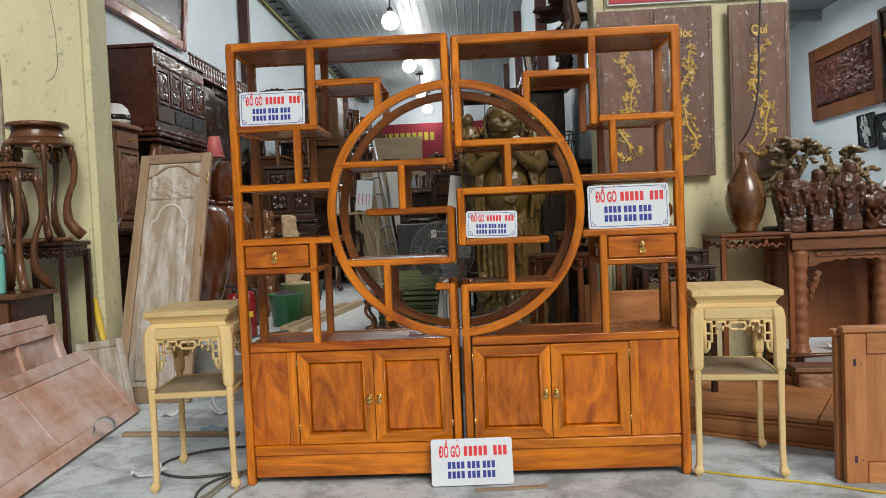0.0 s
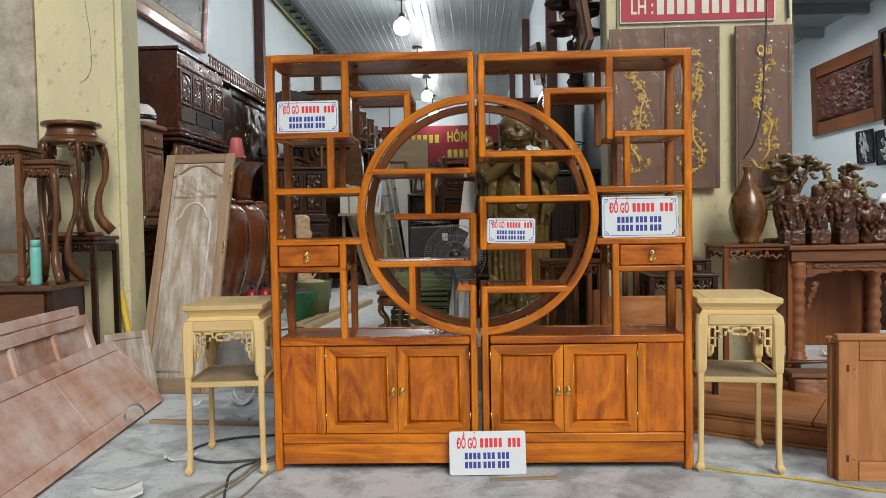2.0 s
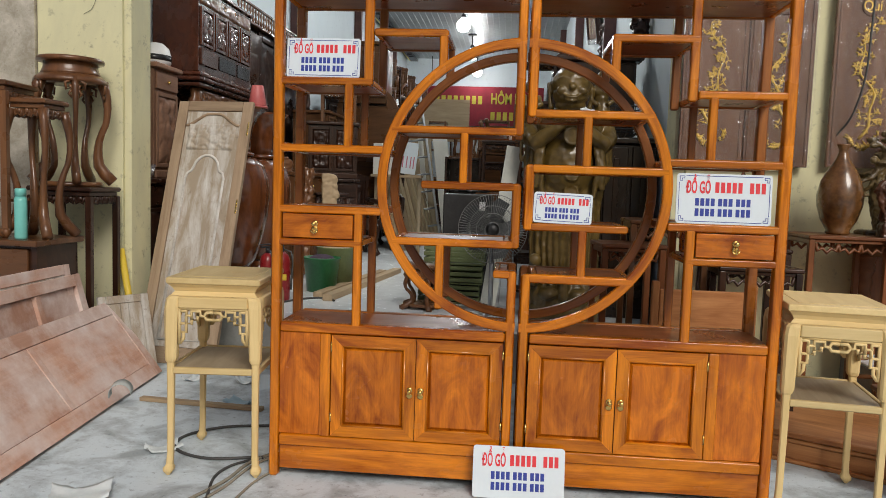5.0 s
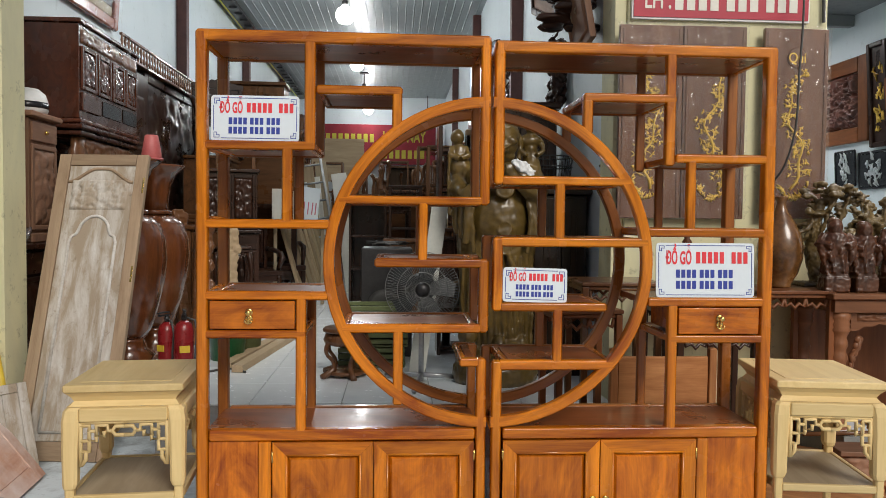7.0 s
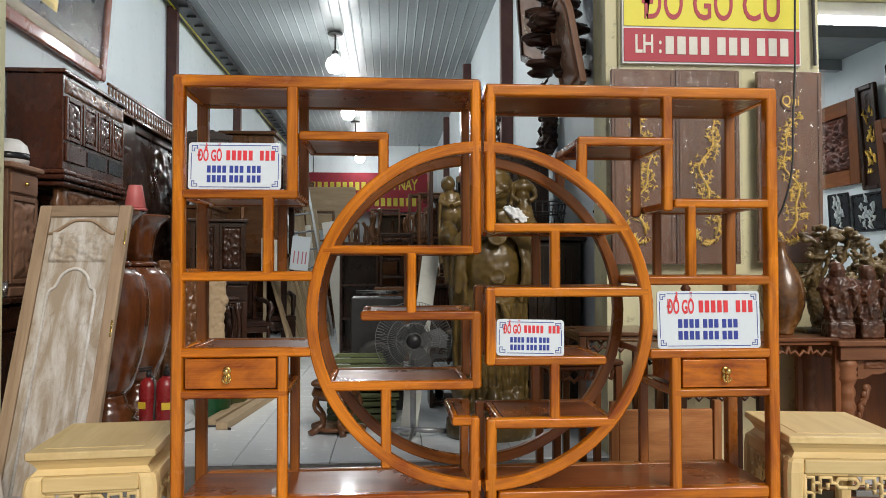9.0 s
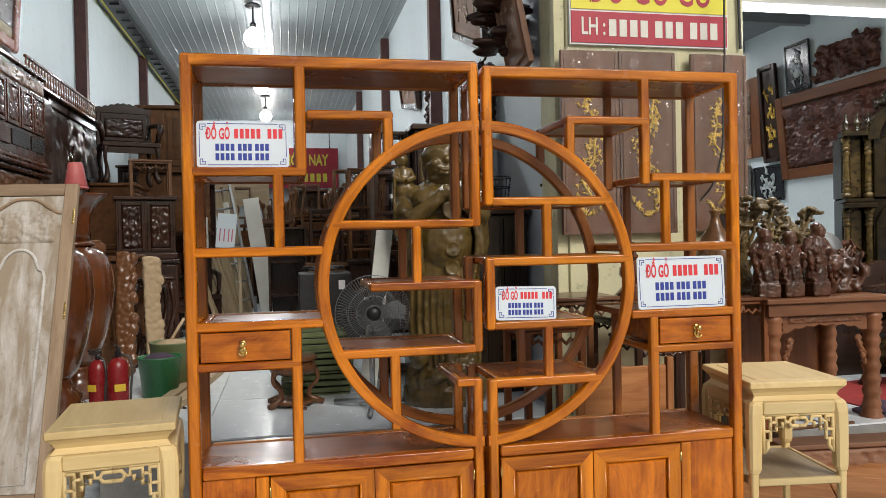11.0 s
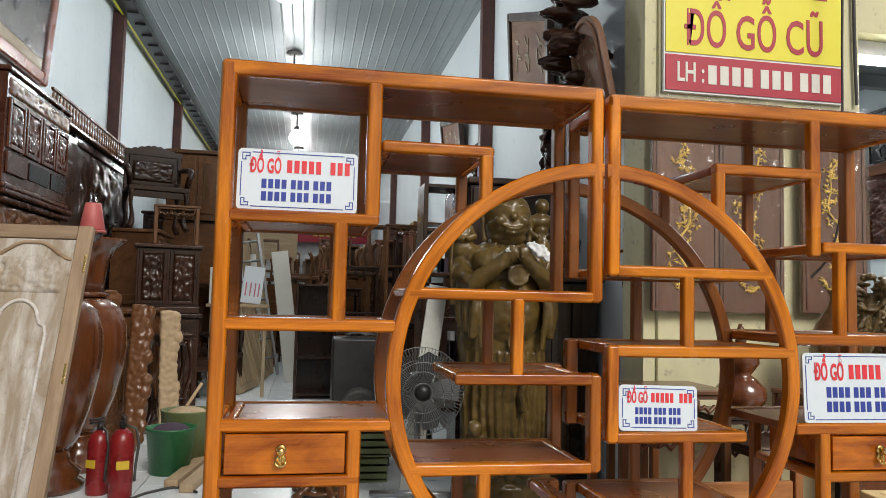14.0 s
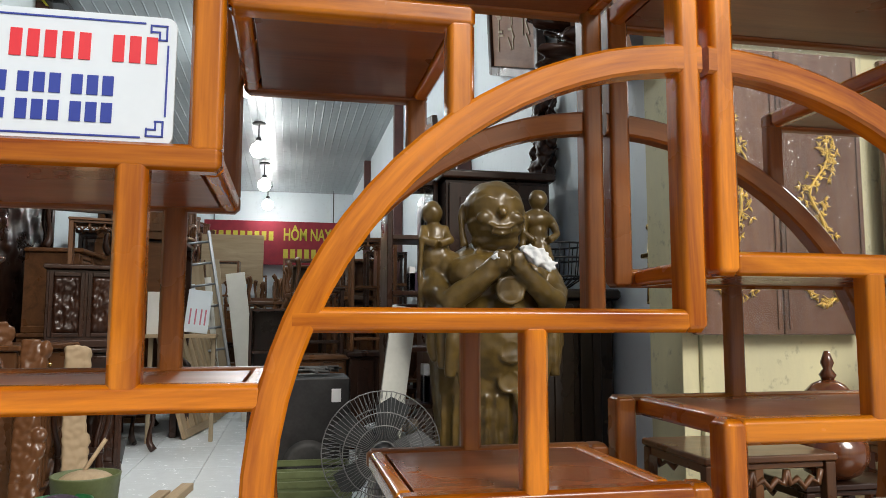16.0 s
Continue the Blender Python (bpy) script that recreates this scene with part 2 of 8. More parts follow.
def wood(name, dark, light, rough=0.3, coat=0.0, dust=None, dust_amount=0.0, scale=1.0, contrast=1.0, bump=0.15, swirl=0.0):
    """Timber: long figure, growth bands and fine pores along the grain, board-to-board variation, optional varnish and dust."""
    m, nt, bsdf = nodes_of(name)
    at = add_node(nt, "ShaderNodeAttribute", attribute_name="grain")
    info = add_node(nt, "ShaderNodeObjectInfo")
    shift = add_node(nt, "ShaderNodeVectorMath", {0: at.outputs["Vector"]}, operation="ADD")
    far = add_node(nt, "ShaderNodeMath", {0: info.outputs["Random"], 1: 37.0}, operation="MULTIPLY")
    nt.links.new(far.outputs[0], shift.inputs[1])
    stretch = add_node(nt, "ShaderNodeMapping", {"Vector": shift.outputs[0], "Scale": ((1.1 + swirl) * scale, 7.0 * scale, 7.0 * scale)})
    figure = add_node(nt, "ShaderNodeTexNoise", {"Vector": stretch.outputs[0], "Scale": 1.0, "Detail": 7.0, "Roughness": 0.62, "Distortion": 1.4 + swirl})
    long = add_node(nt, "ShaderNodeMapping", {"Vector": shift.outputs[0], "Scale": (2.2 * scale, 34 * scale, 34 * scale)})
    bands = add_node(nt, "ShaderNodeTexNoise", {"Vector": long.outputs[0], "Scale": 1.0, "Detail": 4.0, "Roughness": 0.6, "Distortion": 0.6})
    fine = add_node(nt, "ShaderNodeMapping", {"Vector": shift.outputs[0], "Scale": (9 * scale, 220 * scale, 220 * scale)})
    pores = add_node(nt, "ShaderNodeTexNoise", {"Vector": fine.outputs[0], "Scale": 1.0, "Detail": 3.0})
    s1 = add_node(nt, "ShaderNodeMath", {0: figure.outputs[0], 1: 0.74}, operation="MULTIPLY")
    s2 = add_node(nt, "ShaderNodeMath", {0: bands.outputs[0], 1: 0.26, 2: s1.outputs[0]}, operation="MULTIPLY_ADD")
    s3 = add_node(nt, "ShaderNodeMath", {0: pores.outputs[0], 1: 0.14, 2: s2.outputs[0]}, operation="MULTIPLY_ADD")
    mid = tuple((a + b) / 2 for a, b in zip(dark, light))
    w = 0.22 / contrast
    col = ramp(nt, s3.outputs[0], [(0.57 - w, dark), (0.57, mid), (0.57 + w, light)])
    tone = add_node(nt, "ShaderNodeMapRange", {"Value": info.outputs["Random"], "To Min": 0.82, "To Max": 1.12})
    col = mix(nt, 1.0, col, tone.outputs[0], "MULTIPLY")
    if dust:
        geo = add_node(nt, "ShaderNodeTexCoord")
        d1 = add_node(nt, "ShaderNodeTexNoise", {"Vector": geo.outputs["Object"], "Scale": 3.2, "Detail": 7.0, "Roughness": 0.65})
        fac = add_node(nt, "ShaderNodeMapRange", {"Value": d1.outputs[0], "From Min": 0.38, "From Max": 0.72, "To Min": 0.0, "To Max": dust_amount})
        col = mix(nt, fac.outputs[0], col, dust)
    nt.links.new(col, bsdf.inputs["Base Color"])
    geo2 = add_node(nt, "ShaderNodeTexCoord")
    smear = add_node(nt, "ShaderNodeTexNoise", {"Vector": geo2.outputs["Object"], "Scale": 5.0, "Detail": 4.0})
    rr = add_node(nt, "ShaderNodeMapRange", {"Value": smear.outputs[0], "From Min": 0.3, "From Max": 0.7, "To Min": max(0.05, rough - 0.07), "To Max": rough + 0.1})
    nt.links.new(rr.outputs[0], bsdf.inputs["Roughness"])
    bsdf.inputs["Specular IOR Level"].default_value = 0.5 if coat > 0.5 else 0.33
    bsdf.inputs["Coat Weight"].default_value = coat
    bsdf.inputs["Coat Roughness"].default_value = 0.07
    b = add_node(nt, "ShaderNodeBump", {"Height": s3.outputs[0], "Strength": bump, "Distance": 0.003})
    nt.links.new(b.outputs[0], bsdf.inputs["Normal"])
    return m


def plain(name, a, b, rough=0.5, metal=0.0, scale=6.0, bump=0.1, fine=60.0, distance=0.004, coat=0.0):
    """A surface of two near tones, mottled at two scales."""
    m, nt, bsdf = nodes_of(name)
    co = add_node(nt, "ShaderNodeTexCoord")
    n1 = add_node(nt, "ShaderNodeTexNoise", {"Vector": co.outputs["Object"], "Scale": scale, "Detail": 6.0, "Roughness": 0.6})
    n2 = add_node(nt, "ShaderNodeTexNoise", {"Vector": co.outputs["Object"], "Scale": fine, "Detail": 3.0})
    s = add_node(nt, "ShaderNodeMath", {0: n2.outputs[0], 1: 0.3, 2: n1.outputs[0]}, operation="MULTIPLY_ADD")
    nt.links.new(ramp(nt, s.outputs[0], [(0.45, a), (0.85, b)]), bsdf.inputs["Base Color"])
    bsdf.inputs["Metallic"].default_value = metal
    bsdf.inputs["Coat Weight"].default_value = coat
    rr = add_node(nt, "ShaderNodeMapRange", {"Value": n1.outputs[0], "To Min": max(0.03, rough - 0.12), "To Max": rough + 0.12})
    nt.links.new(rr.outputs[0], bsdf.inputs["Roughness"])
    bp = add_node(nt, "ShaderNodeBump", {"Height": s.outputs[0], "Strength": bump, "Distance": distance})
    nt.links.new(bp.outputs[0], bsdf.inputs["Normal"])
    return m


def stained(name, base, dirt, low, rough=0.6, scale=2.0, amount=0.7, streak=(1, 1, 1), bump=0.25, lo=0.42, hi=0.72):
    """Painted or cast surface with blotches, streaks and specks of dirt of their own shape."""
    m, nt, bsdf = nodes_of(name)
    co = add_node(nt, "ShaderNodeTexCoord")
    mp = add_node(nt, "ShaderNodeMapping", {"Vector": co.outputs["Object"], "Scale": streak})
    n1 = add_node(nt, "ShaderNodeTexNoise", {"Vector": mp.outputs[0], "Scale": scale, "Detail": 8.0, "Roughness": 0.66, "Distortion": 0.4})
    n2 = add_node(nt, "ShaderNodeTexNoise", {"Vector": co.outputs["Object"], "Scale": scale * 9, "Detail": 5.0, "Roughness": 0.7})
    n3 = add_node(nt, "ShaderNodeTexNoise", {"Vector": co.outputs["Object"], "Scale": scale * 45, "Detail": 2.0})
    f1 = add_node(nt, "ShaderNodeMapRange", {"Value": n1.outputs[0], "From Min": lo, "From Max": hi, "To Max": amount})
    f2 = add_node(nt, "ShaderNodeMapRange", {"Value": n2.outputs[0], "From Min": 0.58, "From Max": 0.74, "To Max": amount * 0.8})
    col = mix(nt, f1.outputs[0], base, low)
    col = mix(nt, f2.outputs[0], col, dirt)
    nt.links.new(col, bsdf.inputs["Base Color"])
    h = add_node(nt, "ShaderNodeMath", {0: n3.outputs[0], 1: 0.4, 2: n2.outputs[0]}, operation="MULTIPLY_ADD")
    bp = add_node(nt, "ShaderNodeBump", {"Height": h.outputs[0], "Strength": bump, "Distance": 0.004})
    nt.links.new(bp.outputs[0], bsdf.inputs["Normal"])
    rr = add_node(nt, "ShaderNodeMapRange", {"Value": n2.outputs[0], "To Min": max(0.1, rough - 0.2), "To Max": min(1, rough + 0.2)})
    nt.links.new(rr.outputs[0], bsdf.inputs["Roughness"])
    return m


def glow(name, colour, strength):
    m, nt, bsdf = nodes_of(name)
    bsdf.inputs["Emission Color"].default_value = (*colour, 1)
    bsdf.inputs["Emission Strength"].default_value = strength
    bsdf.inputs["Base Color"].default_value = (0.9, 0.9, 0.9, 1)
    return m


def film(name, tint, clear):
    """Thin clear wrapping: mostly see-through with crumpled shine."""
    m, nt, bsdf = nodes_of(name)
    out = nt.nodes["Material Output"]
    co = add_node(nt, "ShaderNodeTexCoord")
    mp = add_node(nt, "ShaderNodeMapping", {"Vector": co.outputs["Object"], "Scale": (26, 26, 5), "Rotation": (0.0, 0.5, 0.0)})
    n = add_node(nt, "ShaderNodeTexNoise", {"Vector": mp.outputs[0], "Scale": 1.0, "Detail": 5.0, "Distortion": 1.2})
    bp = add_node(nt, "ShaderNodeBump", {"Height": n.outputs[0], "Strength": 1.0, "Distance": 0.02})
    g = add_node(nt, "ShaderNodeBsdfGlossy", {"Color": (*tint, 1), "Roughness": 0.1, "Normal": bp.outputs[0]})
    t = add_node(nt, "ShaderNodeBsdfTransparent")
    mx = add_node(nt, "ShaderNodeMixShader", {0: 1 - clear, 1: t.outputs[0], 2: g.outputs[0]})
    nt.links.new(mx.outputs[0], out.inputs["Surface"])
    return m


WOOD_ORANGE = wood("varnished_orange_wood", (0.26, 0.052, 0.002), (0.82, 0.262, 0.008), 0.22, 0.5, contrast=1.6)
WOOD_SWIRL = wood("varnished_figured_wood", (0.22, 0.038, 0.001), (0.74, 0.212, 0.008), 0.22, 0.5, contrast=1.35, swirl=1.1, scale=1.0)
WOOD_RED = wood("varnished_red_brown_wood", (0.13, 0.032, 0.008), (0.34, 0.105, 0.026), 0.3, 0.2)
# darker copy of the orange wood; the cabinets' rear shade is in its colour
WOOD_REAR_SHADED = wood("shaded_varnished_orange_wood", (0.16, 0.044, 0.008), (0.44, 0.155, 0.028), 0.3, 0.3, contrast=1.3)
WOOD_PALE = wood("bare_pale_wood", (0.60, 0.42, 0.17), (0.86, 0.67, 0.34), 0.45, 0.0, contrast=0.8)
WOOD_GREYPALE = wood("grey_pale_shelf_wood", (0.30, 0.23, 0.14), (0.50, 0.40, 0.27), 0.55)
WOOD_DARK = wood("dark_rosewood", (0.010, 0.0045, 0.003), (0.058, 0.022, 0.011), 0.30, 0.25)
WOOD_PANEL = wood("matt_brown_panel_wood", (0.085, 0.036, 0.020), (0.21, 0.10, 0.058), 0.45, 0.1)
VASE_BROWN = plain("mottled_brown_vase_wood", (0.055, 0.022, 0.007), (0.23, 0.105, 0.032), 0.25, 0, 7.0, 0.08, 40.0, 0.003, 0.5)
BANNER_RED = plain("dusty_crimson_cloth", (0.20, 0.012, 0.024), (0.28, 0.020, 0.034), 0.8)
BANNER_YELLOW = plain("dull_yellow_print", (0.46, 0.38, 0.03), (0.56, 0.47, 0.06), 0.7)
CHALK_EDGE = plain("chalk_rubbed_moulding", (0.40, 0.36, 0.31), (0.72, 0.71, 0.68), 0.7)
WOOD_BLACK = wood("blackened_hardwood", (0.006, 0.003, 0.002), (0.030, 0.016, 0.007), 0.3, 0.3)
WOOD_BROWN = wood("brown_hardwood", (0.060, 0.024, 0.009), (0.21, 0.090, 0.036), 0.3, 0.35)
WOOD_REDBROWN = wood("reddish_carved_wood", (0.10, 0.033, 0.011), (0.28, 0.098, 0.032), 0.38)
WOOD_ALTAR = wood("dull_pinkish_brown_wood", (0.12, 0.046, 0.019), (0.32, 0.135, 0.060), 0.42)
WOOD_BARE = wood("sanded_reddish_wood", (0.33, 0.120, 0.040), (0.63, 0.30, 0.115), 0.45, contrast=1.3)
WOOD_DUSTY = wood("dusty_sanded_pink_wood", (0.44, 0.22, 0.145), (0.66, 0.40, 0.29), 0.7, dust=(0.80, 0.70, 0.66), dust_amount=1.0, contrast=1.0, bump=0.05)
WOOD_PRIMED = stained("chalky_primed_wood", (0.34, 0.275, 0.20), (0.22, 0.165, 0.115), (0.70, 0.70, 0.68), 0.65, 2.6, 0.9, (4.5, 1.0, 4.5), 0.1)
WOOD_STILE = wood("raw_grey_brown_wood", (0.22, 0.145, 0.088), (0.42, 0.31, 0.205), 0.6, contrast=1.3)
WOOD_MARK = plain("dark_red_carved_relief", (0.055, 0.016, 0.011), (0.17, 0.058, 0.036), 0.38, 0, 8.0, 0.3)
FIGURE = plain("oiled_figure_wood", (0.026, 0.010, 0.004), (0.120, 0.042, 0.016), 0.36, 0, 9.0, 0.2, coat=0.15)
OLIVE = plain("olive_lacquered_wood", (0.040, 0.025, 0.006), (0.160, 0.102, 0.024), 0.33, 0, 4.0, 0.14, 30.0, 0.003, 0.3)
WOOD_FRAME = wood("raw_brown_frame_wood", (0.17, 0.085, 0.05), (0.33, 0.18, 0.11), 0.6)
WOOD_OLIVE = wood("olive_brown_polished_wood", (0.085, 0.048, 0.010), (0.23, 0.135, 0.032), 0.25, 0.4, scale=0.7)
WOOD_TAN = wood("tan_planed_timber", (0.30, 0.21, 0.12), (0.50, 0.38, 0.24), 0.65)
WOOD_FIGURE = wood("dark_oiled_figure_wood", (0.050, 0.018, 0.010), (0.15, 0.058, 0.030), 0.3, 0.4)
WOOD_TEAK = wood("polished_teak_vase_wood", (0.060, 0.017, 0.006), (0.21, 0.066, 0.020), 0.18, 0.7)
PAINT_YELLOW = stained("yellow_washed_wall", (0.72, 0.68, 0.42), (0.16, 0.15, 0.10), (0.52, 0.50, 0.34), 0.75, 1.6, 0.8, (1, 1, 0.45))
PAINT_WHITE = stained("white_wall_sheet", (0.78, 0.85, 0.88), (0.50, 0.53, 0.52), (0.69, 0.76, 0.79), 0.6, 1.2, 0.5, (1, 1, 0.3), 0.1)
MARBLE = stained("veined_grey_marble", (0.36, 0.32, 0.25), (0.15, 0.12, 0.085), (0.66, 0.61, 0.52), 0.25, 4.0, 1.0, (1, 1, 1), 0.02)
CONCRETE = stained("dusty_concrete", (0.64, 0.71, 0.745), (0.055, 0.06, 0.06), (0.30, 0.33, 0.34), 0.8, 3.6, 0.85, (1, 1, 1), 0.5, 0.45, 0.62)
TILE = stained("pale_floor_tile", (0.80, 0.85, 0.87), (0.58, 0.60, 0.60), (0.72, 0.77, 0.78), 0.18, 1.1, 0.35, (1, 1, 1), 0.01)
GROUT = plain("dark_grout", (0.20, 0.20, 0.19), (0.30, 0.30, 0.28), 0.8)
METAL_ROOF = stained("pale_steel_roof_sheet", (0.33, 0.37, 0.38), (0.20, 0.22, 0.22), (0.27, 0.30, 0.31), 0.36, 0.9, 0.5, (1, 0.3, 1), 0.05)
STEEL_BROWN = plain("brown_painted_steel", (0.06, 0.020, 0.018), (0.11, 0.04, 0.032), 0.45)
STEEL_BLACK = plain("black_steel", (0.012, 0.012, 0.013), (0.035, 0.035, 0.035), 0.4)
STEEL_GREY = plain("grey_steel", (0.30, 0.31, 0.32), (0.46, 0.47, 0.48), 0.35, 0.8)
STEEL_DIM = plain("dull_wire", (0.13, 0.135, 0.13), (0.23, 0.235, 0.23), 0.45, 0.4)
SHUTTER = plain("grey_shutter_paint", (0.42, 0.43, 0.40), (0.54, 0.55, 0.51), 0.5)
SIGN_WHITE = plain("white_sign_plastic", (0.72, 0.79, 0.84), (0.78, 0.85, 0.89), 0.22, 0, 3.0, 0.02)
SIGN_RED = plain("red_sign_print", (0.72, 0.035, 0.05), (0.80, 0.05, 0.06), 0.35, 0, 8.0, 0.02)
SIGN_BLUE = plain("blue_sign_print", (0.03, 0.05, 0.30), (0.04, 0.07, 0.36), 0.35, 0, 8.0, 0.02)
BOARD_YELLOW = plain("yellow_banner_print", (0.80, 0.72, 0.04), (0.86, 0.78, 0.07), 0.45, 0, 5.0, 0.04)
BOARD_RED = plain("crimson_banner_print", (0.40, 0.02, 0.045), (0.47, 0.03, 0.055), 0.45, 0, 5.0, 0.04)
BOARD_PALE = plain("pale_banner_print", (0.72, 0.70, 0.62), (0.80, 0.78, 0.70), 0.45, 0, 5.0, 0.04)
BRASS = plain("bright_brass", (0.68, 0.46, 0.13), (0.85, 0.62, 0.22), 0.25, 1.0, 20.0, 0.1)
GOLD = plain("gold_leaf", (0.72, 0.46, 0.07), (0.88, 0.62, 0.14), 0.38, 0.55, 30.0, 0.4)
PLASTIC_WHITE = plain("white_plastic", (0.75, 0.76, 0.76), (0.85, 0.86, 0.86), 0.4)
PLASTIC_RED = plain("red_enamel", (0.17, 0.010, 0.012), (0.27, 0.016, 0.018), 0.28)
PLASTIC_PINK = plain("faded_red_plastic", (0.42, 0.09, 0.09), (0.52, 0.14, 0.13), 0.5)
PLASTIC_GREEN = plain("green_plastic", (0.012, 0.10, 0.035), (0.03, 0.17, 0.06), 0.35)
PLASTIC_TEAL = plain("teal_plastic", (0.16, 0.52, 0.46), (0.22, 0.60, 0.54), 0.35)
PLASTIC_BLUE = plain("blue_plastic", (0.015, 0.07, 0.26), (0.02, 0.11, 0.36), 0.35)
PLASTIC_OLIVE = plain("olive_green_crate", (0.09, 0.11, 0.04), (0.14, 0.17, 0.07), 0.5)
PLASTIC_YELLOW = plain("yellow_rubber", (0.62, 0.42, 0.03), (0.74, 0.54, 0.06), 0.5)
RUBBER = plain("dark_rubber", (0.035, 0.035, 0.033), (0.075, 0.073, 0.068), 0.6)
CABLE_TAN = plain("dusty_cable", (0.22, 0.20, 0.15), (0.34, 0.31, 0.24), 0.7)
PAPER = plain("scrap_paper", (0.62, 0.68, 0.68), (0.78, 0.82, 0.82), 0.8, 0, 12.0, 0.6)
CLOTH = plain("white_rag", (0.70, 0.74, 0.74), (0.84, 0.86, 0.86), 0.9, 0, 14.0, 0.8)
CLOTH_RED = plain("red_mat", (0.20, 0.014, 0.014), (0.32, 0.03, 0.026), 0.9, 0, 14.0, 0.8)
CLOTH_DARK = plain("dark_cloth", (0.03, 0.02, 0.035), (0.08, 0.05, 0.08), 0.9)
BLACK_LACQUER = plain("black_lacquer", (0.008, 0.008, 0.010), (0.022, 0.022, 0.026), 0.2)
PEARL = plain("mother_of_pearl", (0.55, 0.60, 0.62), (0.75, 0.78, 0.76), 0.3)
BULB = glow("lit_bulb", (1.0, 0.98, 0.94), 30.0)
TUBE_LIGHT = glow("lit_tube", (0.95, 0.98, 1.0), 14.0)
WRAP_THIN = film("thin_clear_wrap", (0.9, 0.92, 0.92), 0.96)
WRAP = film("clear_wrap", (0.9, 0.92, 0.92), 0.90)
CLEAR = film("clear_plastic", (0.9, 0.95, 0.97), 0.80)
# ---- setting ----
FLOOR_IN, CEILING = 0.33, 4.70
FACADE, BACK = 1.75, 18.0
WALL_L, WALL_R = -3.10, 1.02

structure("ground", Shape().box(-60, 60, -80, 2.22, -0.30, 0.0, 0.001), CONCRETE, "dusty pale grey concrete yard with dark stains", "ground")
structure("ground_beyond", Shape().box(-60, 60, 2.22, 80, -0.30, -0.02, 0.001), CONCRETE, "dusty concrete ground under the shop", "ground")
slab = structure("floor", Shape().box(WALL_L, -1.702, 2.225, BACK, -0.015, FLOOR_IN - 0.012, 0.004).box(-1.70, WALL_R - 0.06, 1.72, BACK, 0.002, FLOOR_IN - 0.012, 0.004), GROUT, "raised shop floor laid with large pale tiles", "floor")
room_slab = structure("floor_side_room", Shape().box(2.02, 4.6, 1.12, 9.0, 0.002, 0.288, 0.004), GROUT, "raised side room floor with pale tiles", "floor")
structure("wall_left", Shape().box(WALL_L - 0.12, WALL_L, FACADE + 0.25, BACK, 0, CEILING + 0.3, 0.002), PAINT_WHITE, "white sheeted side wall of the shop", "wall")
structure("wall_middle", Shape().box(WALL_R, WALL_R + 0.12, FACADE + 0.3, BACK, 0, CEILING + 0.3, 0.002), PAINT_WHITE, "white partition wall beside the shop hall", "wall")
structure("wall_back", Shape().box(WALL_L - 0.12, WALL_R + 0.12, BACK, BACK + 0.12, 0, CEILING + 0.3, 0.002), PAINT_WHITE, "white back wall of the long shop hall", "wall")
structure("wall_right", Shape().box(4.52, 4.64, 1.2, 9.0, 0, 3.9, 0.002), PAINT_WHITE, "white plastered side room wall hung with pictures", "wall")
structure("wall_room_back", Shape().box(WALL_R + 0.12, 4.64, 9.0, 9.12, 0, 3.9, 0.002), PAINT_WHITE, "white back wall of the side room", "wall")
structure("pillar_left", Shape().box(-3.185, -2.60, FACADE, FACADE + 0.30, 0, 4.9, 0.006).box(-2.60, -2.548, FACADE + 0.02, FACADE + 0.28, 0, 4.9, 0.004), PAINT_YELLOW, "stained pale yellow painted wall pillar", "pillar")
structure("pillar_right", Shape().box(1.02, 2.235, FACADE, FACADE + 0.30, 0, 4.9, 0.006).box(0.948, 1.02, FACADE + 0.02, FACADE + 0.28, 0, 4.9, 0.004), PAINT_YELLOW, "stained pale yellow painted wall between the shop openings", "pillar")
structure("pillar_marble", Shape().box(-3.60, -3.189, FACADE - 0.02, FACADE + 0.30, 0, 4.9, 0.004), MARBLE, "grey veined marble cladding on the shopfront", "pillar")
structure("wall_neighbour", Shape().box(-7.5, -3.604, FACADE + 0.5, FACADE + 0.6, 0, 4.9, 0.004), stained("pale_green_wall", (0.50, 0.62, 0.56), (0.30, 0.36, 0.33), (0.44, 0.54, 0.50), 0.6, 1.5, 0.5), "pale green wall of the neighbouring shop", "wall")
shutter = structure("shutter", Shape().box(-7.5, -3.606, FACADE + 0.20, FACADE + 0.22, 2.28, 4.9, 0.002), SHUTTER, "half lowered grey roller shutter", "shutter")
for i in range(30):
    part("slat", Shape().box(-7.5, -3.607, FACADE + 0.18, FACADE + 0.199, 2.285 + 0.085 * i, 2.355 + 0.085 * i, 0.008), SHUTTER, shutter)
structure("lintel_left", Shape().box(-3.14, 4.64, FACADE + 0.31, FACADE + 0.42, 4.72, 5.2, 0.004), PAINT_YELLOW, "yellow wall band over the shop openings", "wall")
roof = Shape().box(WALL_L - 0.1, WALL_R + 0.1, FACADE, BACK, CEILING + 0.03, CEILING + 0.10, 0.002)
for i in range(33):
    x = WALL_L + 0.02 + 0.125 * i
    roof.slab([(x, CEILING + 0.035), (x + 0.008, CEILING + 0.025), (x + 0.022, CEILING + 0.025), (x + 0.030, CEILING + 0.035)], FACADE + 0.44, BACK - 0.01, 1, None, 1)
structure("ceiling", roof, METAL_ROOF, "ribbed pale steel sheet ceiling", "ceiling")
room_roof = Shape().box(WALL_R + 0.12, 4.64, 2.06, 9.0, 3.62, 3.72, 0.002)
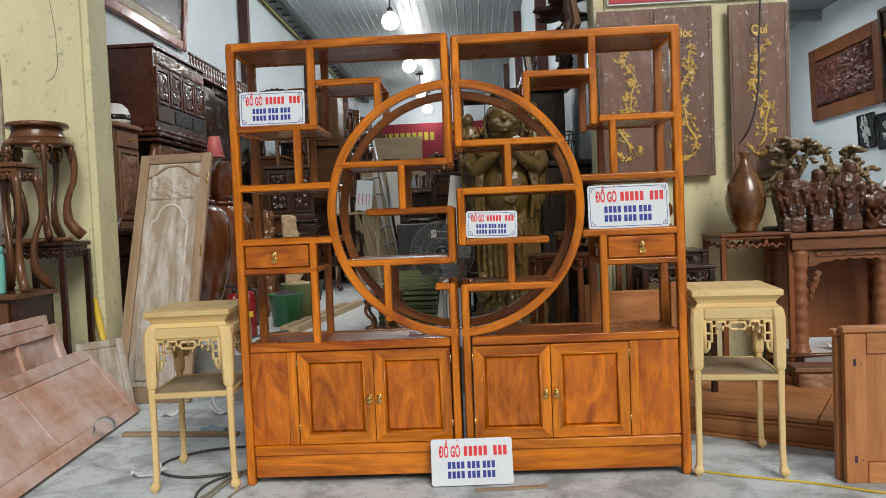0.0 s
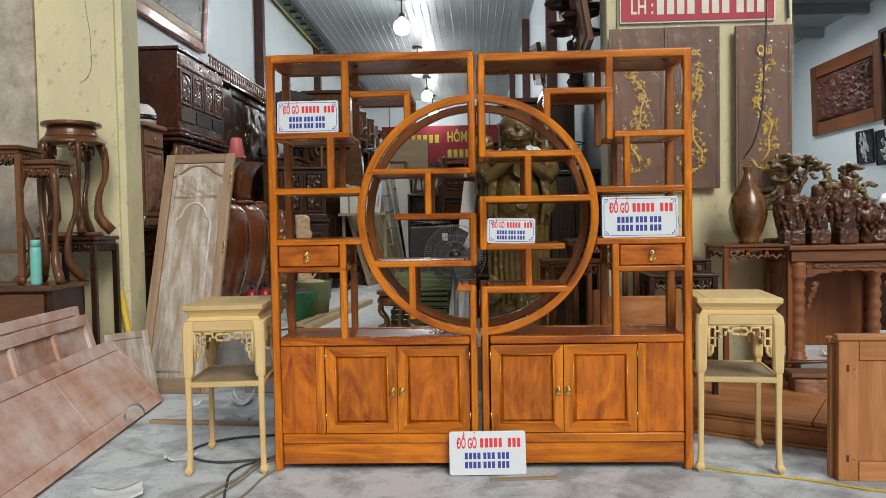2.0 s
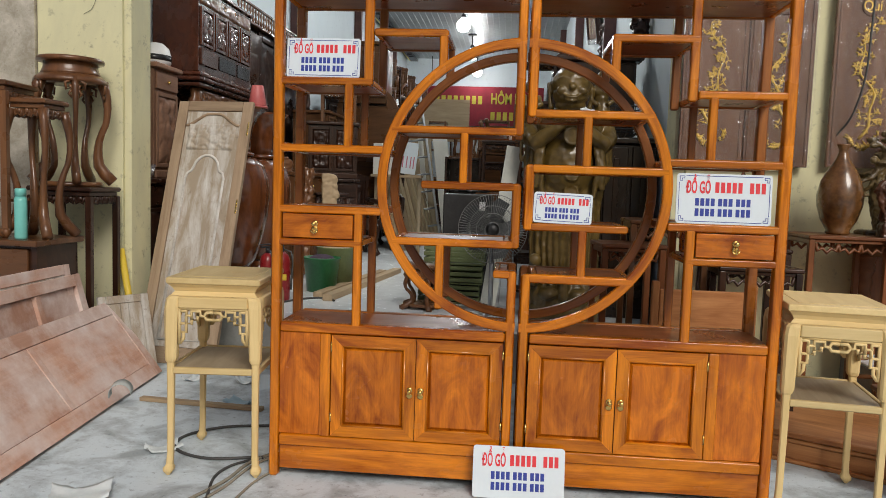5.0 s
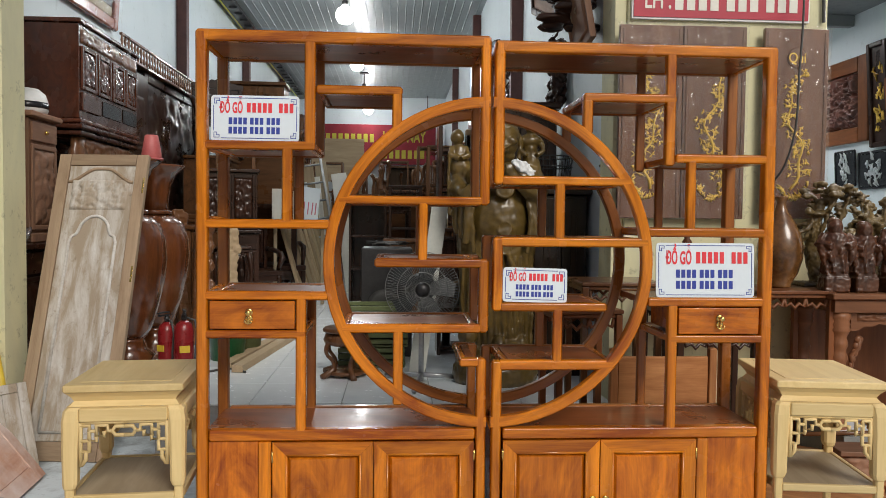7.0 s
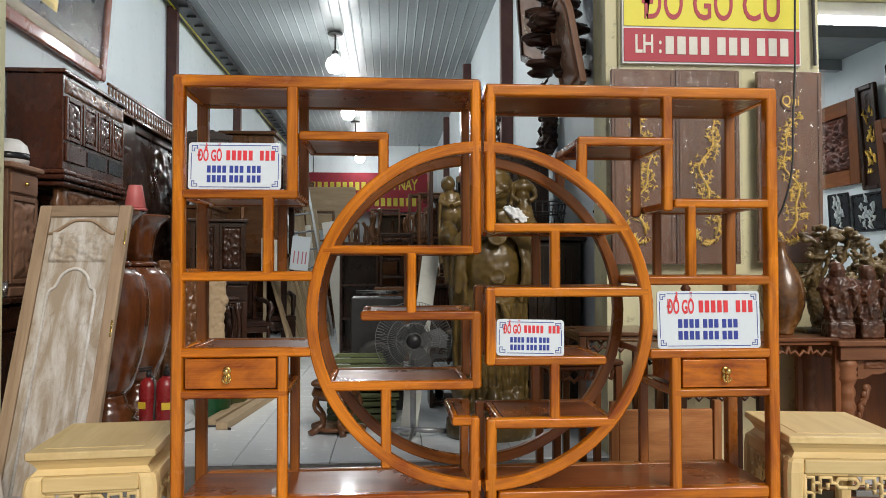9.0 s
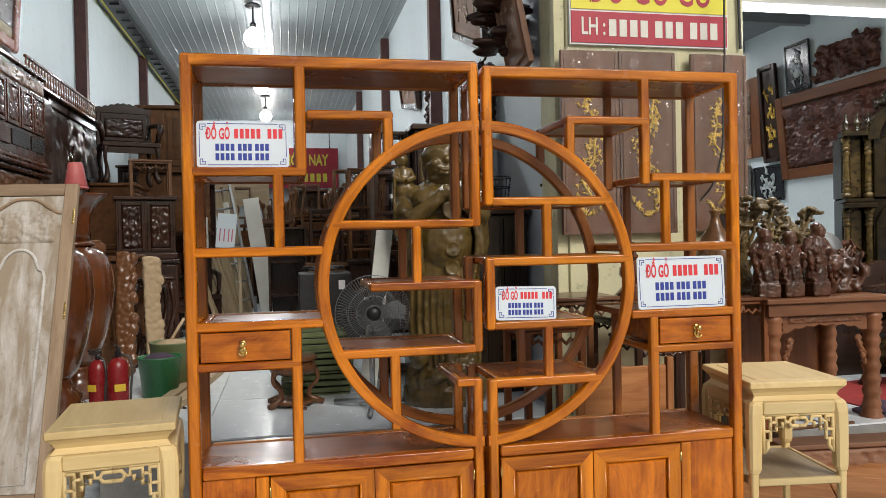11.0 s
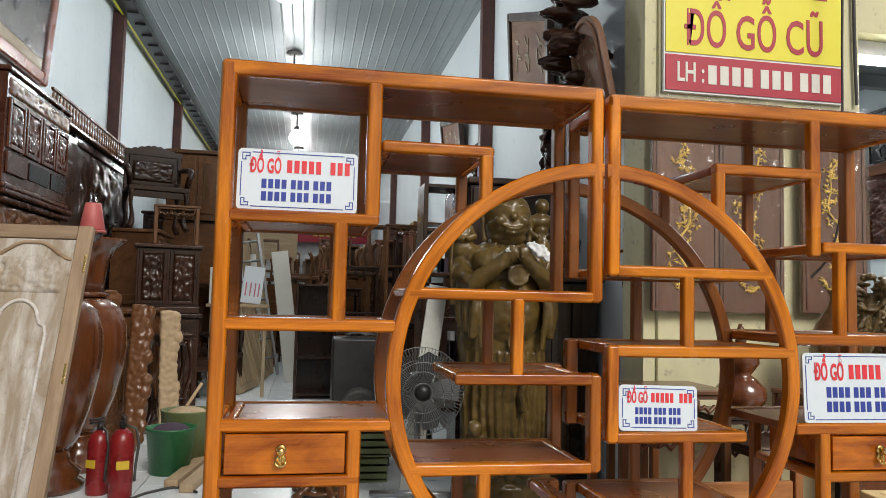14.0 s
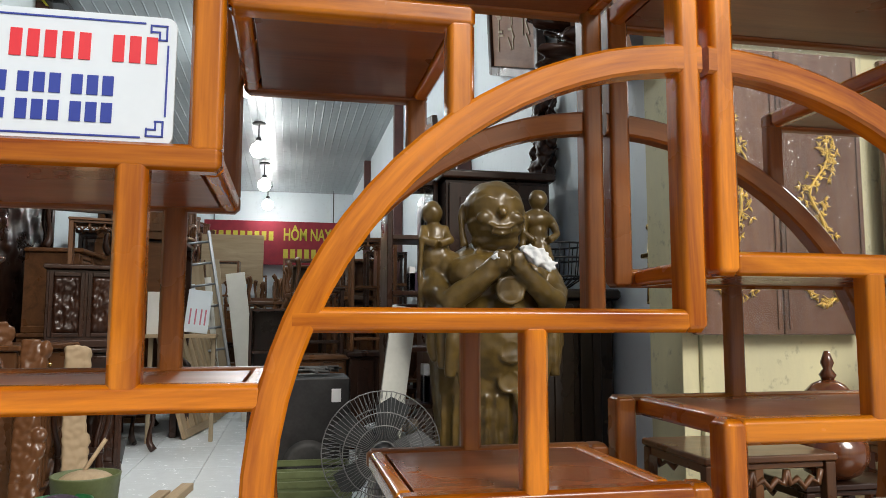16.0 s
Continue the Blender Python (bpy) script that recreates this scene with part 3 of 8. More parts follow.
for y in (2.9, 4.0, 5.1, 6.2, 7.3):
    room_roof.box(WALL_R + 0.13, 4.51, y, y + 0.09, 3.50, 3.618, 0.004)
structure("ceiling_side_room", room_roof, stained("grey_sheet_ceiling", (0.22, 0.24, 0.25), (0.10, 0.11, 0.11), (0.17, 0.18, 0.19), 0.45, 1.0, 0.6, (1, 0.3, 1), 0.05), "grey sheet side room ceiling on dark beams", "ceiling")
structure("lintel_side_room", Shape().box(2.24, 4.64, 1.80, 2.055, 3.05, 3.72, 0.006), PAINT_YELLOW, "pale lintel over the side room opening", "wall")
for i, y in enumerate((7.05, 11.1, 15.4)):
    structure("steel_post_%d" % (i + 1), Shape().box(WALL_L + 0.004, WALL_L + 0.13, y, y + 0.12, FLOOR_IN, CEILING - 0.005, 0.004), STEEL_BROWN, "dark brown painted steel wall post", "post")
    structure("steel_post_%d" % (i + 4), Shape().box(WALL_R - 0.13, WALL_R - 0.004, y - 1.65, y - 1.53, FLOOR_IN, CEILING - 0.005, 0.004), STEEL_BROWN, "dark brown painted steel wall post", "post")
purlin = Shape().box(WALL_L + 0.135, WALL_L + 0.33, FACADE + 0.45, BACK - 0.02, CEILING - 0.06, CEILING - 0.006, 0.004)
for i in range(40):
    purlin.box(WALL_L + 0.20, WALL_L + 0.32, 2.3 + 0.38 * i, 2.34 + 0.38 * i, CEILING - 0.085, CEILING - 0.061, 0.002)
structure("trim", purlin, STEEL_BLACK, "black steel edge beam along the ceiling", "beam")
structure("trim_gilt", Shape().box(WALL_L + 0.10, WALL_L + 0.134, FACADE + 0.45, BACK - 0.02, CEILING - 0.05, CEILING - 0.006, 0.003), BOARD_YELLOW, "yellow edge strip below the ceiling", "beam")


def bulb(place, drop):
    x, y, z = place
    b = thing("pendant_lamp", pose(x, y, z), "lit white bulb hanging from the ceiling on a short rod", "lamp", "ceiling bulbs")
    part("bulb", Shape().lathe([(0.02, -0.14), (0.085, -0.12), (0.125, -0.06), (0.13, 0.0), (0.105, 0.06), (0.05, 0.10), (0.04, 0.12)], seg=20), BULB, b)
    part("socket", Shape().lathe([(0.042, 0.118), (0.046, 0.17), (0.03, 0.19)], seg=16), STEEL_BLACK, b)
    part("rod", Shape().tube([(0, 0, 0.185), (0, 0, drop - 0.03)], 0.012), STEEL_BLACK, b)
    part("canopy", Shape().lathe([(0.10, drop - 0.035), (0.11, drop - 0.02), (0.09, drop - 0.001)], seg=20), STEEL_BLACK, b)


for y, watts in ((4.85, 56), (8.0, 46), (11.3, 30), (14.4, 20), (17.0, 9)):
    bulb((-1.06, y, 4.26), CEILING - 4.26)
    bulb_light("bulb_light", (-1.06, y, 4.02), watts, 0.12, (0.93, 0.98, 1.0))
for x, y, z in ((2.93, 1.93, 2.93), (3.1, 5.6, 3.50)):
    tl = thing("tube_lamp", pose(x, y, z), "lit white fluorescent tube on the side room ceiling", "lamp", "tube lamps")
    part("tube", Shape().tube([(-0.6, 0, 0), (0.6, 0, 0)], 0.02), TUBE_LIGHT, tl)
    part("housing", Shape().box(-0.63, 0.63, -0.03, 0.03, 0.03, 0.118, 0.006), PLASTIC_WHITE, tl)
    part("end_cap", Shape().box(-0.63, -0.602, -0.025, 0.025, -0.024, 0.029, 0.004), PLASTIC_WHITE, tl)
    part("end_cap", Shape().box(0.602, 0.63, -0.025, 0.025, -0.024, 0.029, 0.004), PLASTIC_WHITE, tl)
    tube_light = new("tube_light", bpy.data.lights.new("tube_light", "AREA"))
    tube_light.data.shape, tube_light.data.size, tube_light.data.size_y, tube_light.data.energy = "RECTANGLE", 1.2, 0.06, 28
    tube_light.matrix_world = pose(x, y, z - 0.04)

# ---- display cabinet pair ----
DEPTH = 0.36


def pull(parent, x, z, y, hanging):
    p = Shape()
    p.lathe([(0.013, 0), (0.0135, 0.003), (0.009, 0.005)], seg=14, m=pose(x, y, z + 0.011, 90))
    p.lathe([(0.013, 0), (0.0135, 0.003), (0.009, 0.005)], seg=14, m=pose(x, y, z - 0.011, 90))
    h = part("handle", p, BRASS, parent, "small polished brass pull")
    k = Shape().lathe([(0.004, 0.004), (0.004, 0.014), (0.010, 0.018), (0.011, 0.024), (0.006, 0.029)], seg=14, m=pose(x, y, z + 0.010, 90))
    if hanging:
        k.tube([(x - 0.014, y - 0.012, z - 0.014), (x - 0.010, y - 0.013, z - 0.024), (x, y - 0.013, z - 0.028), (x + 0.010, y - 0.013, z - 0.024), (x + 0.014, y - 0.012, z - 0.014)], 0.0032, 6)
        k.tube([(x, y - 0.010, z + 0.008), (x, y - 0.013, z - 0.027)], 0.004, 6)
    part("knob", k, BRASS, h)


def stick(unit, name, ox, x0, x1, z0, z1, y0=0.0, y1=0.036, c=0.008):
    # sticks at the back take the copy with shade in its colour
    part(name, Shape().box(x0 - ox, x1 - ox, y0, y1, z0, z1, c), WOOD_ORANGE if y0 < 0.2 else WOOD_REAR_SHADED, unit)


def shelf(unit, ox, x0, x1, z0, z1, end0=True, end1=True):
    """Front and back rails, end rails and a sunk board."""
    # rails are tenoned into the posts
    ends = (x0 - 0.012 if min(abs(x0 - e) for e in (-0.979, 0.0465)) < 0.003 else x0, x1 + 0.012 if min(abs(x1 - e) for e in (-0.041, -0.047, 0.986)) < 0.003 else x1)
    stick(unit, "rail", ox, *ends, z0, z1)
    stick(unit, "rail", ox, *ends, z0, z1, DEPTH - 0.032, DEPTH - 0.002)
    for on, xa, xb in ((end0, x0 + 0.001, x0 + 0.028), (end1, x1 - 0.028, x1 - 0.001)):
        if on:
            stick(unit, "end_rail", ox, xa, xb, z0 + 0.001, z1 - 0.001, 0.037, DEPTH - 0.033)
    a, b = x0 + (0.029 if end0 else 0.002), x1 - (0.029 if end1 else 0.002)
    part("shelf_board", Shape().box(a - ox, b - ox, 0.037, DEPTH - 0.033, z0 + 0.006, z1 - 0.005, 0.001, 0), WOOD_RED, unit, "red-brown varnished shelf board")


def upright(unit, ox, x0, x1, z0, z1):
    z0, z1 = z0 - 0.012, z1 + 0.012
    stick(unit, "divider", ox, x0, x1, z0, z1, 0.0012, 0.0345)
    stick(unit, "divider", ox, x0, x1, z0, z1, DEPTH - 0.0305, DEPTH - 0.0035)


def panel_door(unit, ox, x0, x1, z0, z1, knob_x, along=2):
    p, q, w = x0 - ox, x1 - ox, 0.046
    a, b, e, f = x0 + 0.0465 - ox, x1 - 0.0465 - ox, z0 + 0.0465, z1 - 0.0465
    s = Shape()
    g = 0.016
    vs = [(a, 0.016, e), (b, 0.016, e), (b, 0.016, f), (a, 0.016, f), (a + 0.005, 0.016, e + 0.005), (b - 0.005, 0.016, e + 0.005), (b - 0.005, 0.016, f - 0.005), (a + 0.005, 0.016, f - 0.005),
          (a + g, 0.006, e + g), (b - g, 0.006, e + g), (b - g, 0.006, f - g), (a + g, 0.006, f - g), (a, 0.022, e), (b, 0.022, e), (b, 0.022, f), (a, 0.022, f)]
    fs = [(0, 1, 5, 4), (1, 2, 6, 5), (2, 3, 7, 6), (3, 0, 4, 7), (4, 5, 9, 8), (5, 6, 10, 9), (6, 7, 11, 10), (7, 4, 8, 11), (8, 9, 10, 11), (0, 1, 13, 12), (1, 2, 14, 13), (2, 3, 15, 14), (3, 0, 12, 15), (12, 13, 14, 15)]
    s.add(vs, fs, False, along)
    d = part("door", s, WOOD_SWIRL, unit, "fielded door panel with swirling grain")
    for name, poly, along_bar in (("stile", [(p, z0), (p + w, z0 + w), (p + w, z1 - w), (p, z1)], 2), ("stile", [(q, z1), (q - w, z1 - w), (q - w, z0 + w), (q, z0)], 2),
                                  ("rail", [(p + 0.0005, z1), (p + w + 0.0005, z1 - w), (q - w - 0.0005, z1 - w), (q - 0.0005, z1)], 0),
                                  ("rail", [(q - 0.0005, z0), (q - w - 0.0005, z0 + w), (p + w + 0.0005, z0 + w), (p + 0.0005, z0)], 0)):
        part(name, Shape().slab(poly, 0.002, 0.024, 1, None, along_bar), WOOD_ORANGE, d)
    bead = [(p + w, 0.006, z0 + w), (q - w, 0.006, z0 + w), (q - w, 0.006, z1 - w), (p + w, 0.006, z1 - w)]
    for k in range(4):
        part("bead", Shape().tube([bead[k], bead[(k + 1) % 4]], 0.0055, 8), WOOD_ORANGE, d)
    hinge_x = x0 - 0.001 if knob_x > (x0 + x1) / 2 else x1 + 0.001
    for z in (z0 + 0.06, z1 - 0.07):
        part("hinge", Shape().tube([(hinge_x - ox, 0.001, z), (hinge_x - ox, 0.001, z + 0.04)], 0.004, 8), BRASS, d)
    pull(d, knob_x - ox, 0.5 * (z0 + z1) - 0.012, 0.001, False)


def half_ring(unit, ox, a0, a1, cz, r):
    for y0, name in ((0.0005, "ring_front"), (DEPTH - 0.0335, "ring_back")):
        # the back ring is coloured darker to stand for shade
        part(name, Shape().arc(-ox, cz, r - 0.038, r, a0, a1, y0, y0 + 0.035), WOOD_ORANGE if y0 < 0.2 else WOOD_REAR_SHADED, unit, "bent wooden moon ring")


def cabinet(side, ox, top, spec):
    u = thing("display_cabinet", pose(ox, 0, 0), spec["label"], "display cabinet", "moon gate display cabinets")
    for x0, x1, z0, z1 in spec["posts"]:
        stick(u, "post", ox, x0, x1, z0, z1, -0.001, 0.044, 0.010)
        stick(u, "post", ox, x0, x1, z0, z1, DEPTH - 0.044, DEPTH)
    xa, xb = spec["span"]
    # top frame and board
    shelf(u, ox, xa + 0.001, xb - 0.001, top - 0.040, top + 0.001)
    for z in spec["side_rails"]:
        x = spec["outer"]
        stick(u, "side_rail", ox, x + 0.006, x + 0.034, z, z + 0.03, 0.046, DEPTH - 0.046)
    for args in spec["shelves"]:
        shelf(u, ox, *args)
    for args in spec["uprights"]:
        upright(u, ox, *args)
    half_ring(u, ox, *spec["ring"])
    # drawer
    x0, x1, z0, z1 = spec["drawer"]
    d = part("drawer", Shape().box(x0 - ox, x1 - ox, 0.004, 0.30, z0, z1, 0.003, 0), WOOD_SWIRL, u, "small drawer with a brass ring pull")
    pull(d, spec["pull"] - ox, 0.5 * (z0 + z1), 0.003, True)
    # base
    stick(u, "base_rail", ox, xa + 0.042, xb - 0.042, 0.622, 0.664, 0.0, 0.04)
    stick(u, "base_rail", ox, xa + 0.042, xb - 0.042, 0.622, 0.664, DEPTH - 0.034, DEPTH - 0.001)
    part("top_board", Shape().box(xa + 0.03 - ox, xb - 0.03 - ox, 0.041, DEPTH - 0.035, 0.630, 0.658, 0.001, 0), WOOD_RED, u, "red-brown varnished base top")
    stick(u, "base_rail", ox, xa + 0.042, xb - 0.042, 0.137, 0.186, -0.0005, 0.04)
    part("plinth_board", Shape().box(xa + 0.044 - ox, xb - 0.044 - ox, 0.014, 0.034, 0.035, 0.1365, 0.002, 0), WOOD_ORANGE, u)
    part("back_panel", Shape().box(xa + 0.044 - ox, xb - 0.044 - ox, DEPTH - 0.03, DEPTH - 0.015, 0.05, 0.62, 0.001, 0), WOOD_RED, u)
    for x in (xa + 0.012, xb - 0.030):
        part("side_panel", Shape().box(x - ox, x + 0.018 - ox, 0.045, DEPTH - 0.045, 0.06, 0.625, 0.001, 2), WOOD_ORANGE, u)
    s0, s1 = spec["stile"]
    stick(u, "stile", ox, s0, s1, 0.187, 0.621, 0.0, 0.035, 0.004)
    p0, p1 = spec["panel"]
    part("fixed_panel", Shape().box(p0 - ox, p1 - ox, 0.013, 0.025, 0.187, 0.621, 0.002, 2), WOOD_SWIRL, u)
    for x0, x1, kx in spec["doors"]:
        panel_door(u, ox, x0, x1, 0.190, 0.618, kx)
    return u


RING_R, RING_Z = 0.585, 1.250
left_spec = {
    "label": "varnished orange wood display cabinet, half moon shelving, on concrete", "span": (-1.020, -0.004), "outer": -1.020,
    "posts": [(-1.020, -0.980, 0, 2.044), (-0.040, -0.004, 1.454, 2.044), (-0.040, -0.004, 1.003, 1.266), (-0.046, -0.009, 0, 0.915)],
    "side_rails": [1.640, 1.378, 1.118, 0.985],
    "shelves": [(-0.979, -0.613, 1.637, 1.668), (-0.979, -0.560, 1.366, 1.398), (-0.979, -0.566, 1.117, 1.149, True, False), (-0.979, -0.643, 0.983, 1.013),
                (-0.612, -0.313, 1.832, 1.863), (-0.538, -0.041, 1.454, 1.484), (-0.408, -0.041, 1.234, 1.266), (-0.525, -0.041, 1.003, 1.035), (-0.105, -0.047, 0.883, 0.915, True, False)],
    "uprights": [(-0.651, -0.613, 1.669, 2.003), (-0.728, -0.692, 1.399, 1.636), (-0.679, -0.643, 0.665, 1.116), (-0.349, -0.314, 1.726, 1.831), (-0.255, -0.222, 1.267, 1.453), (-0.340, -0.305, 0.758, 1.002)],
    "ring": (90.5, 269.2, RING_Z, RING_R), "drawer": (-0.974, -0.682, 1.016, 1.114), "pull": -0.838,
    "stile": (-0.806, -0.762), "panel": (-0.979, -0.807), "doors": [(-0.757, -0.406, -0.428), (-0.403, -0.051, -0.382)],
}
right_spec = {
    "label": "varnished orange wood display cabinet, mirrored half moon shelving, on concrete", "span": (0.009, 1.030), "outer": 0.987,
    "posts": [(0.987, 1.030, 0, 2.030), (0.009, 0.046, 1.528, 2.030), (0.008, 0.046, 1.080, 1.344), (0.010, 0.047, 0, 0.906)],
    "side_rails": [1.618, 1.352, 1.100, 0.968],
    "shelves": [(0.660, 0.986, 1.614, 1.646), (0.565, 0.986, 1.349, 1.382), (0.570, 0.986, 1.098, 1.132, False, True), (0.650, 0.986, 0.966, 0.997),
                (0.325, 0.661, 1.824, 1.856), (0.047, 0.505, 1.528, 1.560), (0.047, 0.572, 1.310, 1.344), (0.047, 0.422, 1.080, 1.112), (0.048, 0.455, 0.870, 0.906)],
    "uprights": [(0.622, 0.659, 1.614, 1.823), (0.622, 0.659, 1.857, 1.989), (0.706, 0.739, 1.383, 1.613), (0.645, 0.682, 0.665, 1.097), (0.325, 0.360, 1.722, 1.823), (0.230, 0.265, 1.345, 1.527), (0.227, 0.262, 0.907, 1.079)],
    "ring": (-89.2, 89.5, RING_Z, RING_R), "drawer": (0.685, 0.982, 1.000, 1.095), "pull": 0.835,
    "stile": (0.762, 0.803), "panel": (0.804, 0.986), "doors": [(0.054, 0.404, 0.381), (0.408, 0.759, 0.428)],
}
cabinet("left", -0.512, 2.044, left_spec)
cabinet("right", 0.518, 2.030, right_spec)


# ---- name boards: printed words, unreadable parts as bars ----
def name_board(w, h, m, corners, label):
    b = thing("sign_board", m, label, "sign", "shop signs")
    s = Shape()
    r = 0.012
    poly = []
    for cx, cz, a in ((w / 2 - r, h - r, 0), (-w / 2 + r, h - r, 90), (-w / 2 + r, r, 180), (w / 2 - r, r, 270)):
        poly += [(cx + r * math.cos(radians(a + 22.5 * i)), cz + r * math.sin(radians(a + 22.5 * i))) for i in range(5)]
    s.slab(poly, 0, 0.005, 1)
    part("board", s, SIGN_WHITE, b)
    lettering("heading", "ĐỒ GỖ", h * 0.33, w * 0.262, SIGN_RED, b, pose(-w * 0.272, -0.0012, h * 0.713), 0.0006, "", h * 0.009)
    for i in range(9):
        if i != 5:
            x = -w * 0.095 + i * w * 0.0605
            part("heading_bar", Shape().box(x, x + w * 0.042, -0.0016, -0.0002, h * 0.625, h * 0.835, 0.0003), SIGN_RED, b)
    for row, (z0, z1) in enumerate(((0.36, 0.51), (0.155, 0.305))):
        x = -w * 0.30
        for n in (4, 3, 3):
            for k in range(n):
                part("number_bar", Shape().box(x + k * w * 0.055, x + k * w * 0.055 + w * 0.040, -0.0016, -0.0002, h * z0, h * z1, 0.0003), SIGN_BLUE, b)
            x += n * w * 0.055 + w * 0.022
    if corners:
        e, t = 0.008, 0.0022
        for z in (e, h - e - t):
            part("border_line", Shape().box(-w / 2 + 0.035, w / 2 - 0.035, -0.0013, -0.0002, z, z + t, 0.0002), SIGN_BLUE, b)
        for x in (-w / 2 + e, w / 2 - e - t):
            part("border_line", Shape().box(x, x + t, -0.0013, -0.0002, 0.035, h - 0.035, 0.0002), SIGN_BLUE, b)
        for sx in (-1, 1):
            for sz in (0, 1):
                k = Shape()
                for a0, a1, c0, c1 in ((0.010, 0.030, 0.010, 0.0122), (0.010, 0.0122, 0.010, 0.030), (0.0278, 0.030, 0.010, 0.021), (0.010, 0.021, 0.0278, 0.030), (0.018, 0.0202, 0.018, 0.030), (0.018, 0.030, 0.018, 0.0202)):
                    xs = sorted((sx * (w / 2 - a0), sx * (w / 2 - a1)))
                    zs = sorted((c0 if not sz else h - c0, c1 if not sz else h - c1))
                    k.box(xs[0], xs[1], -0.0014, -0.0002, zs[0], zs[1], 0.0002)
                part("corner_ornament", k, SIGN_BLUE, b)
    return b


name_board(0.302, 0.158, pose(-0.822, 0.024, 1.668, -4, 0, 0), True, "white shop sign board with red and blue print on shelf")
name_board(0.362, 0.196, pose(0.782, 0.008, 1.1325, -3, 0, 0), True, "large white shop sign board with red and blue print")
name_board(0.232, 0.122, pose(0.162, 0.012, 1.1125, -4, 1.5, 2), True, "small white shop sign board with red and blue print")
name_board(0.368, 0.205, pose(0.032, -0.075, 0.006, -12, 0, 2), False, "white shop sign board leaning against the cabinet base")
single("wood_strip", Shape().box(-0.16, 0.16, -0.012, 0.012, 0, 0.010, 0.002), WOOD_TAN, pose(0.20, -0.125, 0.001, 0, 0, 4), "thin offcut strip of bare wood on the floor", "wood strip")

# ---- yard: stools, panels, stands ----
def fret(s, w, h, m):
    """One mirrored run of key-fret scrollwork, hung from z = 0."""
    half = w / 2
    runs = [[(0, .10), (.20, .10), (.27, .20), (.20, .30), (0, .30)], [(.27, .20), (.38, .20), (.38, .07), (.64, .07), (.64, .32), (.46, .32), (.46, .20)],
            [(.64, .20), (.80, .20), (.80, .42), (.64, .42), (.64, .32)], [(1, .07), (.80, .07), (.80, .20)], [(.99, .42), (.80, .42), (.80, .66), (.98, .66)],
            [(.88, .66), (.88, .84), (.99, .98)], [(.0, .0), (1.0, .0)], [(1.0, 0), (1.0, 1.0)]]
    for sx in (-1, 1):
        for r in runs:
            s.tube([(sx * x * half, 0, -z * h) for x, z in r], 0.0074, 6, m)


def pale_stool(m, label):
    t = thing("pedestal_stool", m @ Matrix.Diagonal((1, 1, 0.966, 1)), label, "stool", "pale pedestal stools")
    a, b = 0.195, 0.225
    part("top", Shape().box(-a, a, -b, b, 0.838, 0.868, 0.007), WOOD_PALE, t)
    part("top_panel", Shape().box(-a + 0.045, a - 0.045, -b + 0.045, b - 0.045, 0.866, 0.8705, 0.002), WOOD_PALE, t)
    w = Shape()
    for z0, z1, i0, i1 in ((0.822, 0.838, 0.022, 0.008), (0.806, 0.822, 0.030, 0.022), (0.788, 0.806, 0.016, 0.030)):
        vs, fs = [], []
        for z, i in ((z0, i0), (z1, i1)):
            vs += [(-a + i, -b + i, z), (a - i, -b + i, z), (a - i, b - i, z), (-a + i, b - i, z)]
        fs = [(0, 1, 5, 4), (1, 2, 6, 5), (2, 3, 7, 6), (3, 0, 4, 7), (0, 1, 2, 3), (4, 5, 6, 7)]
        w.add(vs, fs, False, 0)
    part("waist", w, WOOD_PALE, t)
    o = 0.006
    part("apron", Shape().box(-a + 0.05, a - 0.05, -b - o + 0.004, -b + 0.026, 0.735, 0.787, 0.008), WOOD_PALE, t)
    part("apron", Shape().box(-a + 0.05, a - 0.05, b - 0.026, b + o - 0.004, 0.735, 0.787, 0.008), WOOD_PALE, t)
    part("apron", Shape().box(-a - o + 0.004, -a + 0.026, -b + 0.05, b - 0.05, 0.735, 0.787, 0.008), WOOD_PALE, t)
    part("apron", Shape().box(a - 0.026, a + o - 0.004, -b + 0.05, b - 0.05, 0.735, 0.787, 0.008), WOOD_PALE, t)
    for sx in (-1, 1):
        for sy in (-1, 1):
            s = Shape()
            # broad shoulder that narrows to a slim leg with a pointed foot
            prof = [(0.787, 0.052, 0.010), (0.775, 0.056, 0.001), (0.74, 0.056, -0.004), (0.66, 0.052, -0.004), (0.52, 0.047, -0.002), (0.505, 0.040, 0.0), (0.498, 0.030, 0.004), (0.35, 0.027, 0.006), (0.10, 0.025, 0.006), (0.05, 0.027, 0.002), (0.035, 0.042, -0.008), (0.022, 0.040, -0.008), (0.001, 0.010, 0.006)]
            vs, fs = [], []
            for z, wd, inset in prof:
                x0, x1 = sx * (a - inset), sx * (a - inset - wd)
                y0, y1 = sy * (b - inset), sy * (b - inset - wd)
                c = 0.18 * wd
                dx, dy = math.copysign(c, x1 - x0), math.copysign(c, y1 - y0)
                vs += [(x0 + dx, y0, z), (x1 - dx, y0, z), (x1, y0 + dy, z), (x1, y1 - dy, z), (x1 - dx, y1, z), (x0 + dx, y1, z), (x0, y1 - dy, z), (x0, y0 + dy, z)]
            n = 8
            for j in range(len(prof) - 1):
                fs += [(j * n + i, j * n + (i + 1) % n, (j + 1) * n + (i + 1) % n, (j + 1) * n + i) for i in range(n)]
            fs += [tuple(range(n)), tuple((len(prof) - 1) * n + i for i in range(n))]
            s.add(vs, fs, False, 2)
            part("leg", s, WOOD_PALE, t)
    for sy in (-1, 1):
        s = Shape()
        fret(s, 2 * a - 0.112, 0.155, pose(0, sy * (b - 0.012), 0.734))
